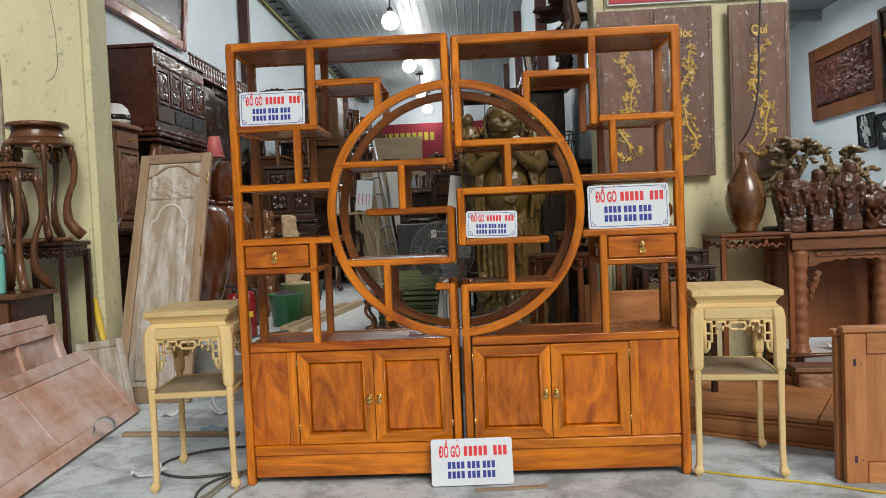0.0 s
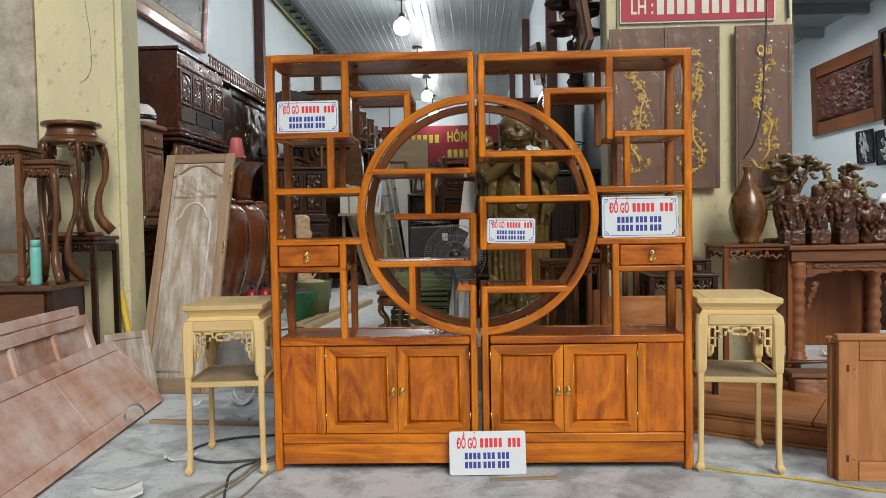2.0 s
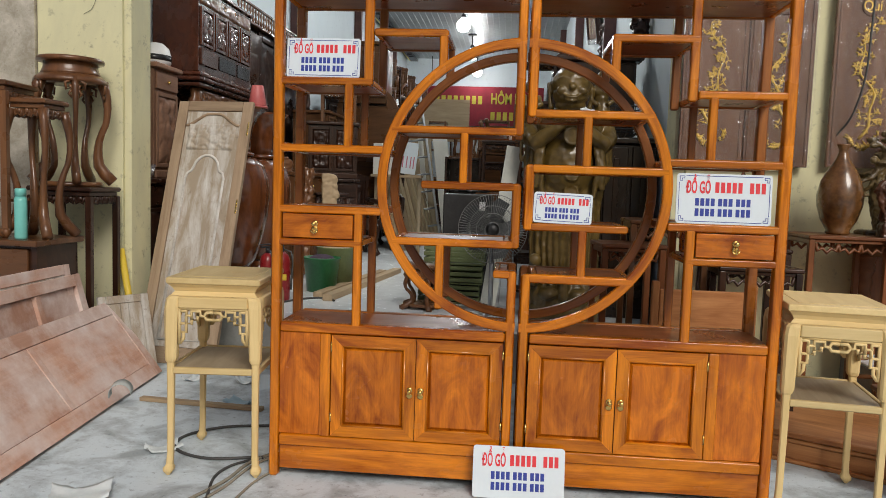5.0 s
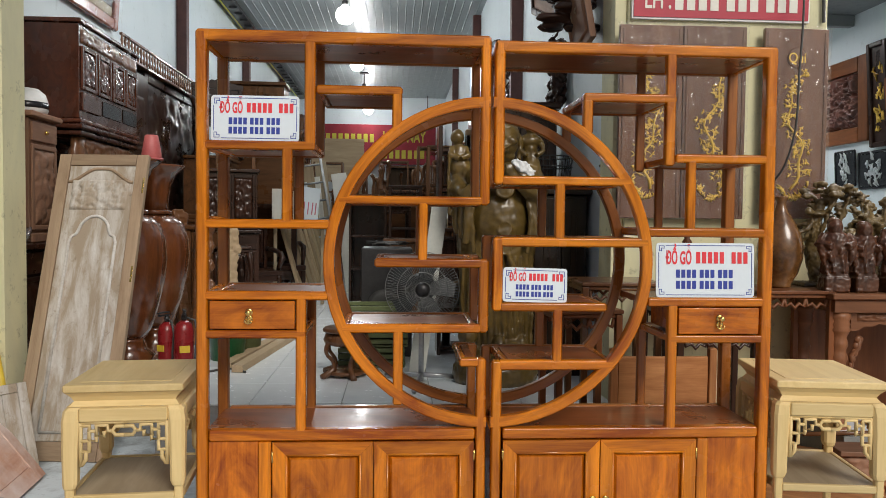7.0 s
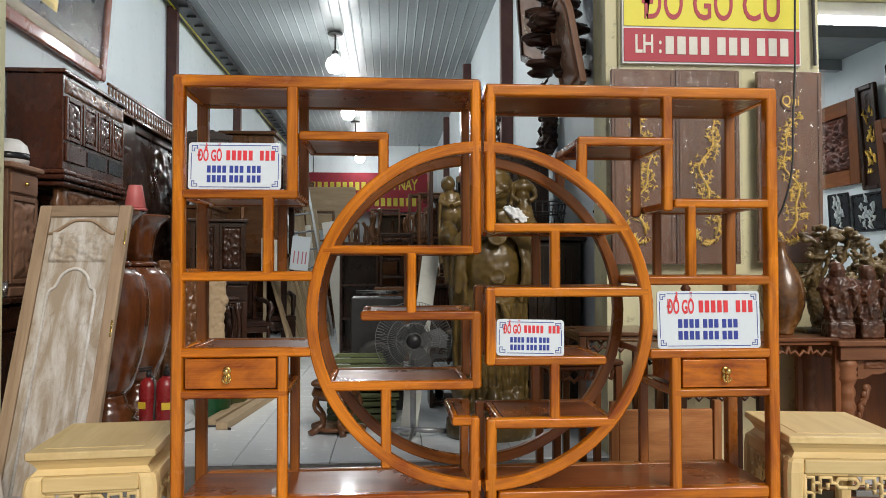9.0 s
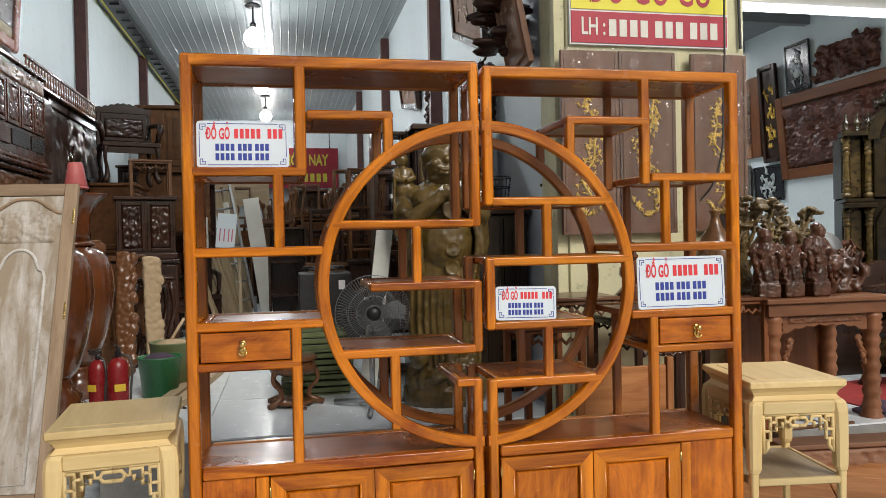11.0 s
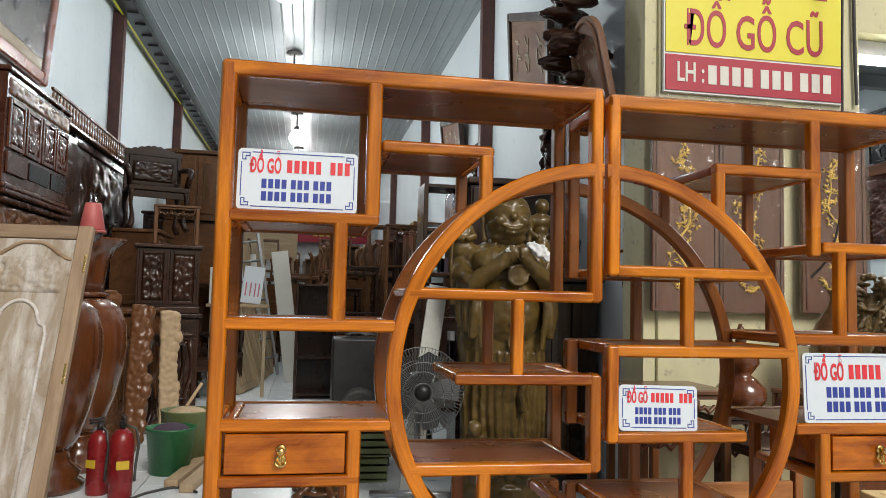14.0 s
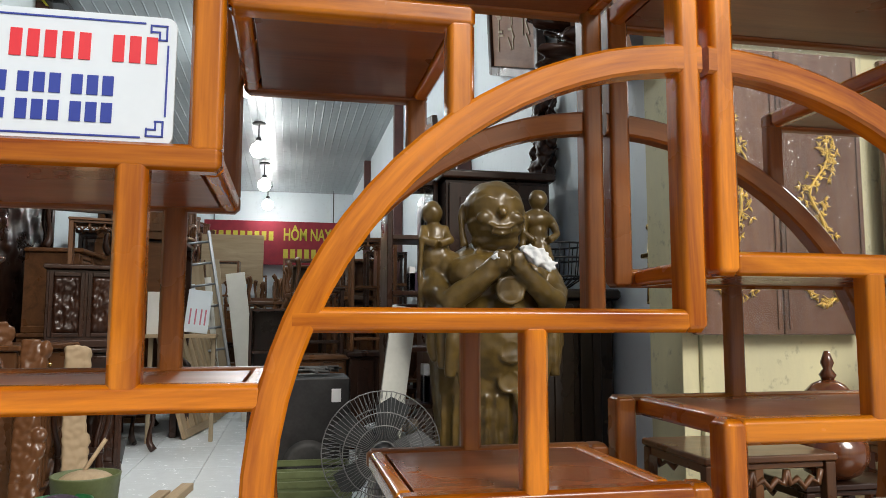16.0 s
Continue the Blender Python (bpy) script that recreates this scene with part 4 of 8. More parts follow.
        part("fretwork", s, WOOD_PALE, t, "carved key-fret scrollwork")
    for sx in (-1, 1):
        s = Shape()
        fret(s, 2 * b - 0.112, 0.155, pose(sx * (a - 0.012), 0, 0.734, 0, 0, 90))
        part("fretwork", s, WOOD_PALE, t, "carved key-fret scrollwork")
    part("lower_shelf", Shape().box(-a + 0.012, a - 0.012, -b + 0.012, b - 0.012, 0.462, 0.474, 0.003), WOOD_GREYPALE, t, "grey weathered lower shelf")
    s = Shape()
    for q in ((-a + 0.03, a - 0.03, -b + 0.002, -b + 0.022), (-a + 0.03, a - 0.03, b - 0.022, b - 0.002)):
        s.box(*q, 0.450, 0.480, 0.006)
    for q in ((-a + 0.002, -a + 0.022, -b + 0.03, b - 0.03), (a - 0.022, a - 0.002, -b + 0.03, b - 0.03)):
        s.box(*q, 0.450, 0.480, 0.006)
    part("shelf_rail", s, WOOD_PALE, t)
    return t


pale_stool(pose(-1.264, 0.168, 0, 0, 0, 5), "pale unvarnished wood pedestal stool with fretwork, standing on concrete")
pale_stool(pose(1.262, 0.166, 0, 0, 0, -8), "pale unvarnished wood pedestal stool with fretwork, standing on concrete")


def between(p, q, r):
    """A pose with x along p->q, z away from the face p, q, r, origin at p."""
    p, q, r = Vector(p), Vector(q), Vector(r)
    x = (q - p).normalized()
    n = x.cross(r - p).normalized()
    y = n.cross(x)
    m = Matrix((x, y, n)).transposed().to_4x4()
    m.translation = p
    return m


def framed_panel(name, m, w, h, rails, wood_a, wood_b, label, thick=0.03, sunk=0.008, bw=0.07, group=""):
    """A joinery panel lying in its xy plane: stiles, rails and fields."""
    t = thing(name, m, label, "wood panel", group)
    part("stile", Shape().box(0, bw, 0, h, 0, thick, 0.004), wood_a, t)
    part("stile", Shape().box(w - bw, w, 0, h, 0, thick, 0.004), wood_a, t)
    part("rail", Shape().box(bw + 0.001, w - bw - 0.001, 0, bw, 0, thick, 0.004), wood_a, t)
    part("rail", Shape().box(bw + 0.001, w - bw - 0.001, h - bw, h, 0, thick, 0.004), wood_a, t)
    xs = [bw] + [w * r for r in rails] + [w - bw]
    for r in rails:
        part("muntin", Shape().box(w * r - 0.025, w * r + 0.025, bw + 0.001, h - bw - 0.001, 0, thick - 0.002, 0.004), wood_a, t)
    for i in range(len(xs) - 1):
        part("field", Shape().box(xs[i] + (0.026 if i else 0.001), xs[i + 1] - (0.026 if i < len(xs) - 2 else 0.001), bw + 0.001, h - bw - 0.001, 0.004, thick - sunk, 0.003), wood_b, t)
    return t


framed_panel("joinery_leaf", between((-1.90, -1.75, 0.004), (-2.215, 1.47, 0.004), (-2.21, -1.78, 0.43)), 3.23, 0.545, (0.34, 0.68), WOOD_DUSTY, WOOD_DUSTY, "large sanded reddish wood panel, dusty, leaning over the floor", 0.03, 0.006, 0.085, "dusty panels")
framed_panel("joinery_leaf", between((-2.27, -1.55, 0.01), (-2.47, 1.26, 0.01), (-2.43, -1.56, 0.60)), 2.82, 0.655, (0.16, 0.33, 0.5, 0.66, 0.83), WOOD_DUSTY, WOOD_DUSTY, "sanded reddish wood frame with cross battens, leaning behind panel", 0.035, 0.022, 0.07, "dusty panels")
framed_panel("joinery_leaf", between((-2.38, -1.5, 0.01), (-2.545, 1.18, 0.01), (-2.48, -1.51, 0.68)), 2.68, 0.71, (0.5,), WOOD_DUSTY, WOOD_PRIMED, "whitish primed wood panel leaning at the back", 0.03, 0.006, 0.06, "dusty panels")
framed_panel("joinery_leaf", between((-2.44, 1.25, 0.01), (-2.24, 1.52, 0.01), (-2.52, 1.36, 0.46)), 0.32, 0.50, (0.5,), WOOD_PRIMED, WOOD_PRIMED, "small primed white offcut panel leaning by the stand", 0.025, 0.006, 0.05, "dusty panels")


def low_sideboard(m, w, d, h, label):
    t = thing("sideboard", m, label, "sideboard")
    part("top", Shape().box(-w, 0.01, -0.02, d, h - 0.035, h, 0.006), WOOD_BROWN, t)
    part("body", Shape().box(-w + 0.03, -0.02, 0.03, d - 0.02, 0.12, h - 0.036, 0.004), WOOD_DARK, t)
    n = 5
    for i in range(n):
        x0 = -w + 0.05 + i * (w - 0.09) / n
        x1 = x0 + (w - 0.09) / n - 0.02
        part("drawer", Shape().box(x0, x1, 0.008, 0.03, h - 0.23, h - 0.05, 0.006), WOOD_BROWN, t)
        part("carved_panel", Shape().relief(x1 - x0, 0.28, 0.018, 40 + i, 24, 16, m=pose(x0, 0.028, h - 0.54)), WOOD_DARK, t)
        part("rail", Shape().box(x0 - 0.01, x1 + 0.01, 0.0, 0.03, h - 0.262, h - 0.235, 0.004), WOOD_BROWN, t)
    for x in (-w + 0.02, -0.09):
        part("leg", Shape().box(x, x + 0.07, 0.0, 0.07, 0, 0.25, 0.008), WOOD_BROWN, t)
        part("leg", Shape().box(x, x + 0.07, d - 0.08, d - 0.01, 0, 0.25, 0.008), WOOD_BROWN, t)
    return t


low_sideboard(pose(-2.60, 0.84, 0, 0, 0, 0), 2.2, 0.44, 0.875, "dark brown wooden sideboard with drawers behind the dusty panels")


def curved_leg(bow, top, foot, r=0.018, n=12):
    """Points of a cabriole leg: out at the knee, in at the shin, out again at the foot."""
    pts, rs = [], []
    for i in range(n + 1):
        u = i / n
        z = top + (foot - top) * u
        off = bow * (0.55 * math.sin(math.pi * min(1, u * 1.9)) * (1 if u < 0.53 else 0) - 0.50 * math.sin(math.pi * max(0, (u - 0.45) / 0.55)) + (1.1 * max(0, u - 0.86) / 0.14))
        pts.append((off, z))
        rs.append(r * (1.25 - 0.55 * math.sin(math.pi * min(1.0, u * 1.15))))
    return pts, rs


def plant_stand(m, label, wd, r=0.20, h=0.79, legs=5, square=False):
    t = thing("plant_stand", m, label, "plant stand", "plant stands")
    part("top", Shape().lathe([(r * 0.55, h - 0.03), (r * 0.98, h - 0.03), (r, h - 0.018), (r * 0.98, h - 0.004), (r * 0.9, h)], seg=24), wd, t)
    part("collar", Shape().lathe([(r * 0.90, h - 0.105), (r * 0.86, h - 0.09), (r * 0.80, h - 0.06), (r * 0.80, h - 0.031)], seg=24), wd, t)
    part("shoulder", Shape().lathe([(r * 1.10, h - 0.155), (r * 1.08, h - 0.135), (r * 0.92, h - 0.106)], seg=24), wd, t)
    for i in range(legs):
        a = 360 * i / legs + 20
        pts, rs = curved_leg(0.055, h - 0.14, 0.03)
        part("leg", Shape().tube([(r * 0.92 + o, 0, z) for o, z in pts], [1.15 * k for k in rs], 8, pose(0, 0, 0, 0, 0, a), 1.4), wd, t)
        s = Shape()
        for sx in (-1, 1):
            s.tube([(r * 1.02, sx * 0.02, h - 0.15), (r * 1.04, sx * 0.055, h - 0.17), (r * 1.03, sx * 0.05, h - 0.21), (r * 1.02, sx * 0.02, h - 0.20), (r * 1.02, sx * 0.03, h - 0.18)], 0.009, 6, pose(0, 0, 0, 0, 0, a))
            s.tube([(r * 1.02, sx * 0.02, h - 0.21), (r * 1.0, sx * 0.035, h - 0.235), (r * 0.99, sx * 0.015, h - 0.255)], 0.008, 6, pose(0, 0, 0, 0, 0, a))
        part("carved_bracket", s, wd, t)
    part("base_ring", Shape().lathe([(r * 0.75, 0.0), (r * 0.92, 0.0), (r * 0.94, 0.012), (r * 0.90, 0.028), (r * 0.75, 0.028)], seg=24), wd, t)
    return t


def tall_stand(m, label, wd, w=0.36, d=0.36, h=0.90, cabriole=False, shelf_z=0.22):
    """A tall square stand: moulded top, carved apron, four legs and a stretcher shelf."""
    t = thing("tall_stand", m, label, "stand", "wooden stands")
    part("top", Shape().box(-w / 2, w / 2, -d / 2, d / 2, h - 0.03, h, 0.010), wd, t)
    part("waist", Shape().box(-w / 2 + 0.02, w / 2 - 0.02, -d / 2 + 0.02, d / 2 - 0.02, h - 0.055, h - 0.031, 0.003), wd, t)
    for sx in (-1, 1):
        for sy in (-1, 1):
            x, y = sx * (w / 2 - 0.025), sy * (d / 2 - 0.025)
            if cabriole:
                pts, rs = curved_leg(0.06, h - 0.06, 0.01, 0.022)
                part("leg", Shape().tube([(x + sx * o * 0.7, y + sy * o * 0.7, z) for o, z in pts], [1.1 * k for k in rs], 8), wd, t)
            else:
                part("leg", Shape().box(x - 0.019, x + 0.019, y - 0.019, y + 0.019, 0.05, h - 0.056, 0.005).lathe([(0.008, 0.0), (0.026, 0.03), (0.018, 0.055)], x, y, 8), wd, t)
    for k, (ww, off, rz) in enumerate(((w, -d / 2 + 0.012, 0), (w, d / 2 - 0.028, 0), (d, -w / 2 + 0.012, 90), (d, w / 2 - 0.028, 90))):
        s = Shape()
        n = max(3, int(ww / 0.07))
        step = (ww - 0.10) / n
        for i in range(n):
            x = -ww / 2 + 0.05 + (i + 0.5) * step
            s.tube([(x - step * 0.48, 0, -0.005), (x - step * 0.3, 0, -0.045), (x, 0, -0.03), (x + step * 0.3, 0, -0.045), (x + step * 0.48, 0, -0.005)], 0.009, 6, pose(0, off + 0.008, h - 0.056) if rz == 0 else pose(off + 0.008, 0, h - 0.056, 0, 0, 90))
            s.ball((x, 0, -0.015), (step * 0.3, 0.009, 0.014), 8, 6, pose(0, off + 0.008, h - 0.056) if rz == 0 else pose(off + 0.008, 0, h - 0.056, 0, 0, 90))
        part("carved_apron", s, wd, t)
    if shelf_z:
        part("shelf", Shape().box(-w / 2 + 0.02, w / 2 - 0.02, -d / 2 + 0.02, d / 2 - 0.02, shelf_z, shelf_z + 0.018, 0.004), wd, t)
    return t


tall_stand(pose(-2.775, 1.49, 0.0), "dark red wooden pedestal table with carved apron beside pillar", WOOD_DARK, 0.42, 0.36, 1.165, False, 0.35)
plant_stand(pose(-2.80, 1.50, 1.166), "round brown wooden plant stand with curved carved legs", WOOD_BROWN, 0.195, 0.79)
tall_stand(pose(-3.06, 1.05, 0.8755, 0, 0, 5), "brown wooden stand with carved apron standing on sideboard", WOOD_BROWN, 0.48, 0.34, 0.87, False, 0.20)
tall_stand(pose(-2.735, 1.07, 0.8755, 0, 0, 0), "brown wooden plant stand with bowed legs on sideboard", WOOD_BROWN, 0.24, 0.24, 0.78, True, 0)
tall_stand(pose(-3.52, 1.02, 0.8755, 0, 0, 6), "brown wooden stand with curved carved legs on sideboard", WOOD_BROWN, 0.42, 0.30, 0.88, True, 0)
bottle = thing("bottle", pose(-2.73, 0.90, 0.8755), "teal plastic drinking bottle standing on the sideboard", "bottle")
part("body", Shape().lathe([(0.030, 0), (0.033, 0.01), (0.033, 0.21), (0.028, 0.235)], seg=18), PLASTIC_TEAL, bottle)
part("cap", Shape().lathe([(0.029, 0.236), (0.029, 0.275), (0.024, 0.28)], seg=18), PLASTIC_TEAL, bottle)
single("crate", Shape().box(-0.06, 0.06, -0.05, 0.05, 0, 0.11, 0.01), plain("bright_green_box", (0.05, 0.55, 0.08), (0.08, 0.65, 0.12), 0.4), pose(-3.22, 0.90, 0.8755), "small bright green box standing on the sideboard", "box")
ph = thing("hanging_lamp", pose(-3.72, 1.95, 2.05), "dark ornate hanging lamp in front of green wall", "lamp")
part("shade", Shape().lathe([(0.012, -0.10), (0.03, -0.07), (0.02, -0.04), (0.075, 0.03), (0.10, 0.075), (0.03, 0.09)], seg=18), STEEL_BLACK, ph)
part("cord", Shape().tube([(0, 0, 0.09), (0, 0, 2.8)], 0.005, 6), STEEL_BLACK, ph)

# floor litter and cables
single("timber_batten", Shape().box(-0.36, 0.36, -0.02, 0.02, 0, 0.022, 0.003), WOOD_TAN, pose(-1.69, 0.885, 0.001, 0, 0, -5), "long bare timber batten lying on the concrete", "batten")


def scrap(w, h, seed, m, label, curl=0.02, material=PAPER):
    rnd = random.Random(seed)
    vs, fs, n = [], [], 8
    for j in range(n + 1):
        for i in range(n + 1):
            x, y = w * (i / n - 0.5), h * (j / n - 0.5)
            z = curl * (abs(i / n - 0.5) * 2) ** 2 * (1 + 0.5 * math.sin(j)) + 0.006 * noise.noise(Vector((x * 20, y * 20, seed)))
            vs.append((x + 0.01 * rnd.random(), y + 0.01 * rnd.random(), max(0.001, z + 0.004)))
    for j in range(n):
        for i in range(n):
            a = j * (n + 1) + i
            fs.append((a, a + 1, a + n + 2, a + n + 1))
    ob = single("paper_scrap", Shape().add(vs, fs, True), material, m, label, "paper", "floor litter")
    so = ob.modifiers.new("thickness", "SOLIDIFY")
    so.thickness = 0.0015


scrap(0.22, 0.17, 1, pose(-1.66, -0.33, 0.0, 0, 0, 24), "crumpled scrap of pale paper lying on the concrete")
scrap(0.15, 0.09, 2, pose(-1.58, 0.20, 0.0, 0, 0, 40), "torn scrap of pale paper lying on the concrete")
scrap(0.14, 0.16, 3, pose(-1.62, 1.40, 0.0, 0, 0, 10), "creased scrap of white paper lying on the concrete", 0.06)
scrap(0.16, 0.10, 4, pose(-1.50, 0.95, 0.0, 0, 0, -15), "pale blue scrap of paper lying on the concrete", 0.02, plain("pale_blue_paper", (0.35, 0.50, 0.58), (0.45, 0.60, 0.66), 0.8))
scrap(0.10, 0.08, 5, pose(-1.95, 1.35, 0.0, 0, 0, 60), "small scrap of pale paper lying on the concrete")
scrap(0.13, 0.11, 6, pose(1.13, 0.72, 0.0, 0, 0, 20), "folded scrap of white paper lying on the concrete", 0.03)
sand = []
for i in range(15):
    a = radians(200 - 15 * i)
    sand.append((0.055 * math.cos(a), 0.055 * math.sin(a) + 0.055))
sheet = Shape()
for i in range(14):
    (x0, z0), (x1, z1) = sand[i], sand[i + 1]
    sheet.add([(x0, 0, z0), (x1, 0, z1), (x1, 0.10, z1), (x0, 0.10, z0), (x0 * 0.96, 0, z0 * 0.96), (x1 * 0.96, 0, z1 * 0.96), (x1 * 0.96, 0.10, z1 * 0.96), (x0 * 0.96, 0.10, z0 * 0.96)], [(0, 1, 2, 3), (4, 5, 6, 7), (0, 1, 5, 4), (3, 2, 6, 7)], True)
single("sandpaper_sheet", sheet, plain("grey_sandpaper", (0.36, 0.38, 0.36), (0.48, 0.50, 0.48), 0.9), pose(-2.02, 0.63, 0.06, 0, 0, 20), "curled grey sheet of sandpaper on the dusty panel", "sandpaper")


def cable(pts, r, material, label):
    """A smooth cable through a few bends on the floor."""
    cu = bpy.data.curves.new("cable", "CURVE")
    cu.dimensions, cu.bevel_depth, cu.bevel_resolution = "3D", r, 2
    sp = cu.splines.new("BEZIER")
    sp.bezier_points.add(len(pts) - 1)
    for p, q in zip(sp.bezier_points, pts):
        p.co, p.handle_left_type, p.handle_right_type = q, "AUTO", "AUTO"
    tmp = bpy.data.objects.new("cable", cu)
    scene.collection.objects.link(tmp)
    me = bpy.data.meshes.new_from_object(tmp.evaluated_get(bpy.context.evaluated_depsgraph_get()))
    bpy.data.objects.remove(tmp)
    me.materials.clear()
    me.materials.append(material)
    for p in me.polygons:
        p.use_smooth = True
    return tagged(new("cable", me), label, "cable", "cables")


cable([(-1.00, 0.30, 0.008), (-1.12, 0.16, 0.008), (-1.17, -0.10, 0.008), (-1.26, -0.42, 0.008), (-1.20, -0.75, 0.008), (-1.25, -1.2, 0.008)], 0.007, CABLE_TAN, "dusty tan power cable snaking over the concrete")
cable([(-1.00, 0.36, 0.008), (-1.10, 0.20, 0.008), (-1.22, 0.02, 0.008), (-1.18, -0.26, 0.008), (-1.10, -0.55, 0.008), (-1.05, -0.95, 0.008)], 0.006, RUBBER, "dark rubber cable lying over the concrete")
cable([(-1.02, 0.62, 0.008), (-1.25, 0.60, 0.008), (-1.48, 0.50, 0.008), (-1.56, 0.30, 0.008), (-1.40, 0.14, 0.008), (-1.10, 0.18, 0.008)], 0.007, RUBBER, "dark rubber cable looped round stool legs")
cable([(-0.99, 0.28, 0.008), (-1.10, 0.12, 0.008), (-1.15, -0.16, 0.008), (-1.22, -0.46, 0.008), (-1.18, -0.80, 0.008), (-1.22, -1.2, 0.008)], 0.006, CABLE_TAN, "dusty tan power cable beside another on the concrete")
cable([(-0.98, 0.10, 0.007), (-1.04, -0.05, 0.007), (-1.07, -0.30, 0.007), (-1.12, -0.60, 0.007), (-1.10, -1.1, 0.007)], 0.005, CABLE_TAN, "thin tan cable trailing over the concrete")
cable([(1.09, 0.02, 0.006), (1.25, -0.06, 0.006), (1.50, -0.16, 0.006), (1.75, -0.30, 0.006), (2.2, -0.42, 0.006)], 0.005, PLASTIC_YELLOW, "thin yellow cable lying across the concrete")
jar = thing("glass_jar", pose(-2.52, 1.62, 0.0), "dusty glass jar with lid beside the pillar", "jar")
part("body", Shape().lathe([(0.05, 0), (0.055, 0.01), (0.055, 0.13), (0.045, 0.15)], seg=18), CLEAR, jar)
part("lid", Shape().lathe([(0.050, 0.151), (0.050, 0.172), (0.045, 0.175)], seg=18), PLASTIC_WHITE, jar)
single("pole", Shape().tube([(-2.60, 1.72, 0.76), (-2.46, 1.70, 0.005)], 0.022, 10), PLASTIC_YELLOW, Matrix(), "yellow pole leaning against the pillar", "pole")

# right side of the yard
pl = thing("wood_platform", pose(1.20, 0.63, 0, 0, 0, -31), "low reddish bare wood platform bed with moulded edge", "platform")
part("top", Shape().box(-0.45, 0.62, -0.02, 0.55, 0.125, 0.155, 0.008, 0), WOOD_BARE, pl)
part("top", Shape().box(0.622, 1.5, -0.02, 0.55, 0.125, 0.154, 0.008, 0), WOOD_BARE, pl)
part("top", Shape().box(-0.45, 1.5, 0.552, 1.05, 0.125, 0.155, 0.006, 0), WOOD_BARE, pl)
part("moulding", Shape().box(-0.45, 1.5, -0.008, 0.04, 0.098, 0.124, 0.010, 0), WOOD_BARE, pl)
part("front_board", Shape().box(-0.45, 1.5, 0.005, 0.035, 0.022, 0.097, 0.004, 0), WOOD_BARE, pl)
part("skirting", Shape().box(-0.45, 1.5, -0.006, 0.045, 0.0, 0.0215, 0.006, 0), WOOD_BARE, pl)
part("end_board", Shape().box(-0.45, -0.42, 0.05, 1.04, 0.0, 0.124, 0.004), WOOD_BARE, pl)
part("end_board", Shape().box(1.47, 1.50, 0.05, 1.04, 0.0, 0.124, 0.004), WOOD_BARE, pl)


def loose_door(m, w, h, label):
    t = thing("cabinet_door", m, label, "cabinet door", "stacked doors")
    bw = 0.09
    part("stile", Shape().box(0, bw, 0, 0.035, 0, h - 0.03, 0.004), WOOD_BARE, t)
    part("stile", Shape().box(w - bw, w, 0, 0.035, 0, h - 0.03, 0.004), WOOD_BARE, t)
    part("rail", Shape().box(bw + 0.001, w - bw - 0.001, 0, 0.035, 0, bw, 0.004), WOOD_BARE, t)
    part("rail", Shape().box(bw + 0.001, w - bw - 0.001, 0, 0.035, h - 0.03 - bw, h - 0.03, 0.004), WOOD_BARE, t)
    part("panel", Shape().box(bw + 0.001, w - bw - 0.001, 0.010, 0.028, bw + 0.001, h - 0.031 - bw, 0.003, 2), WOOD_BARE, t)
    part("moulding", Shape().box(-0.012, w + 0.01, -0.012, 0.045, h - 0.029, h, 0.009, 0), WOOD_BARE, t)
    for z in (0.09, h - 0.17):
        # dark patches on the uncut stile paint the shade inside mortise and hole
        part("mortise", Shape().box(0.035, 0.047, -0.0015, 0.001, z, z + 0.03, 0.0004), CLOTH_DARK, t)
        part("screw_hole", Shape().box(0.066, 0.072, -0.0015, 0.001, z + 0.008, z + 0.014, 0.0004), CLOTH_DARK, t)
    return t


loose_door(pose(1.637, -0.16, 0.0, 0, 0, -3), 0.62, 0.677, "reddish bare wood cabinet door with moulded top, standing upright")
loose_door(pose(1.62, -0.115, 0.0, 0, 0, -3), 0.62, 0.660, "reddish bare wood cabinet door standing behind another")
# ---- pillar wall: signboard, gilt panels, vase, carved table ----
sg = thing("shop_sign", pose(1.572, FACADE - 0.03, 2.590), "yellow and red printed shop signboard fixed to the yellow wall", "signboard")
part("backing", Shape().box(-0.5375, 0.5375, 0.006, 0.026, 0, 1.06, 0.003), PLASTIC_WHITE, sg)
part("red_band", Shape().box(-0.5275, 0.5275, 0.0, 0.005, 0.012, 0.205, 0.001), BOARD_RED, sg)
part("yellow_field", Shape().box(-0.5275, 0.5275, 0.0, 0.005, 0.218, 1.048, 0.001), BOARD_YELLOW, sg)
lettering("contact_heading", "LH :", 0.15, 0.155, BOARD_PALE, sg, pose(-0.385, -0.002, 0.108), 0.001, "", 0.0025)
x = -0.283
for n in (4, 3, 3):
    for k in range(n):
        part("number_bar", Shape().box(x + k * 0.0705, x + k * 0.0705 + 0.050, -0.003, -0.0003, 0.055, 0.160, 0.001), BOARD_PALE, sg)
    x += n * 0.0705 + 0.028
lettering("words_lower", "ĐỒ GỖ CŨ", 0.27, 0.83, BOARD_RED, sg, pose(0.0, -0.002, 0.345), 0.001, "", 0.0025)
lettering("words_upper", "PHỤC CHẾ", 0.27, 0.88, BOARD_RED, sg, pose(0.0, -0.002, 0.665), 0.001, "", 0.0025)


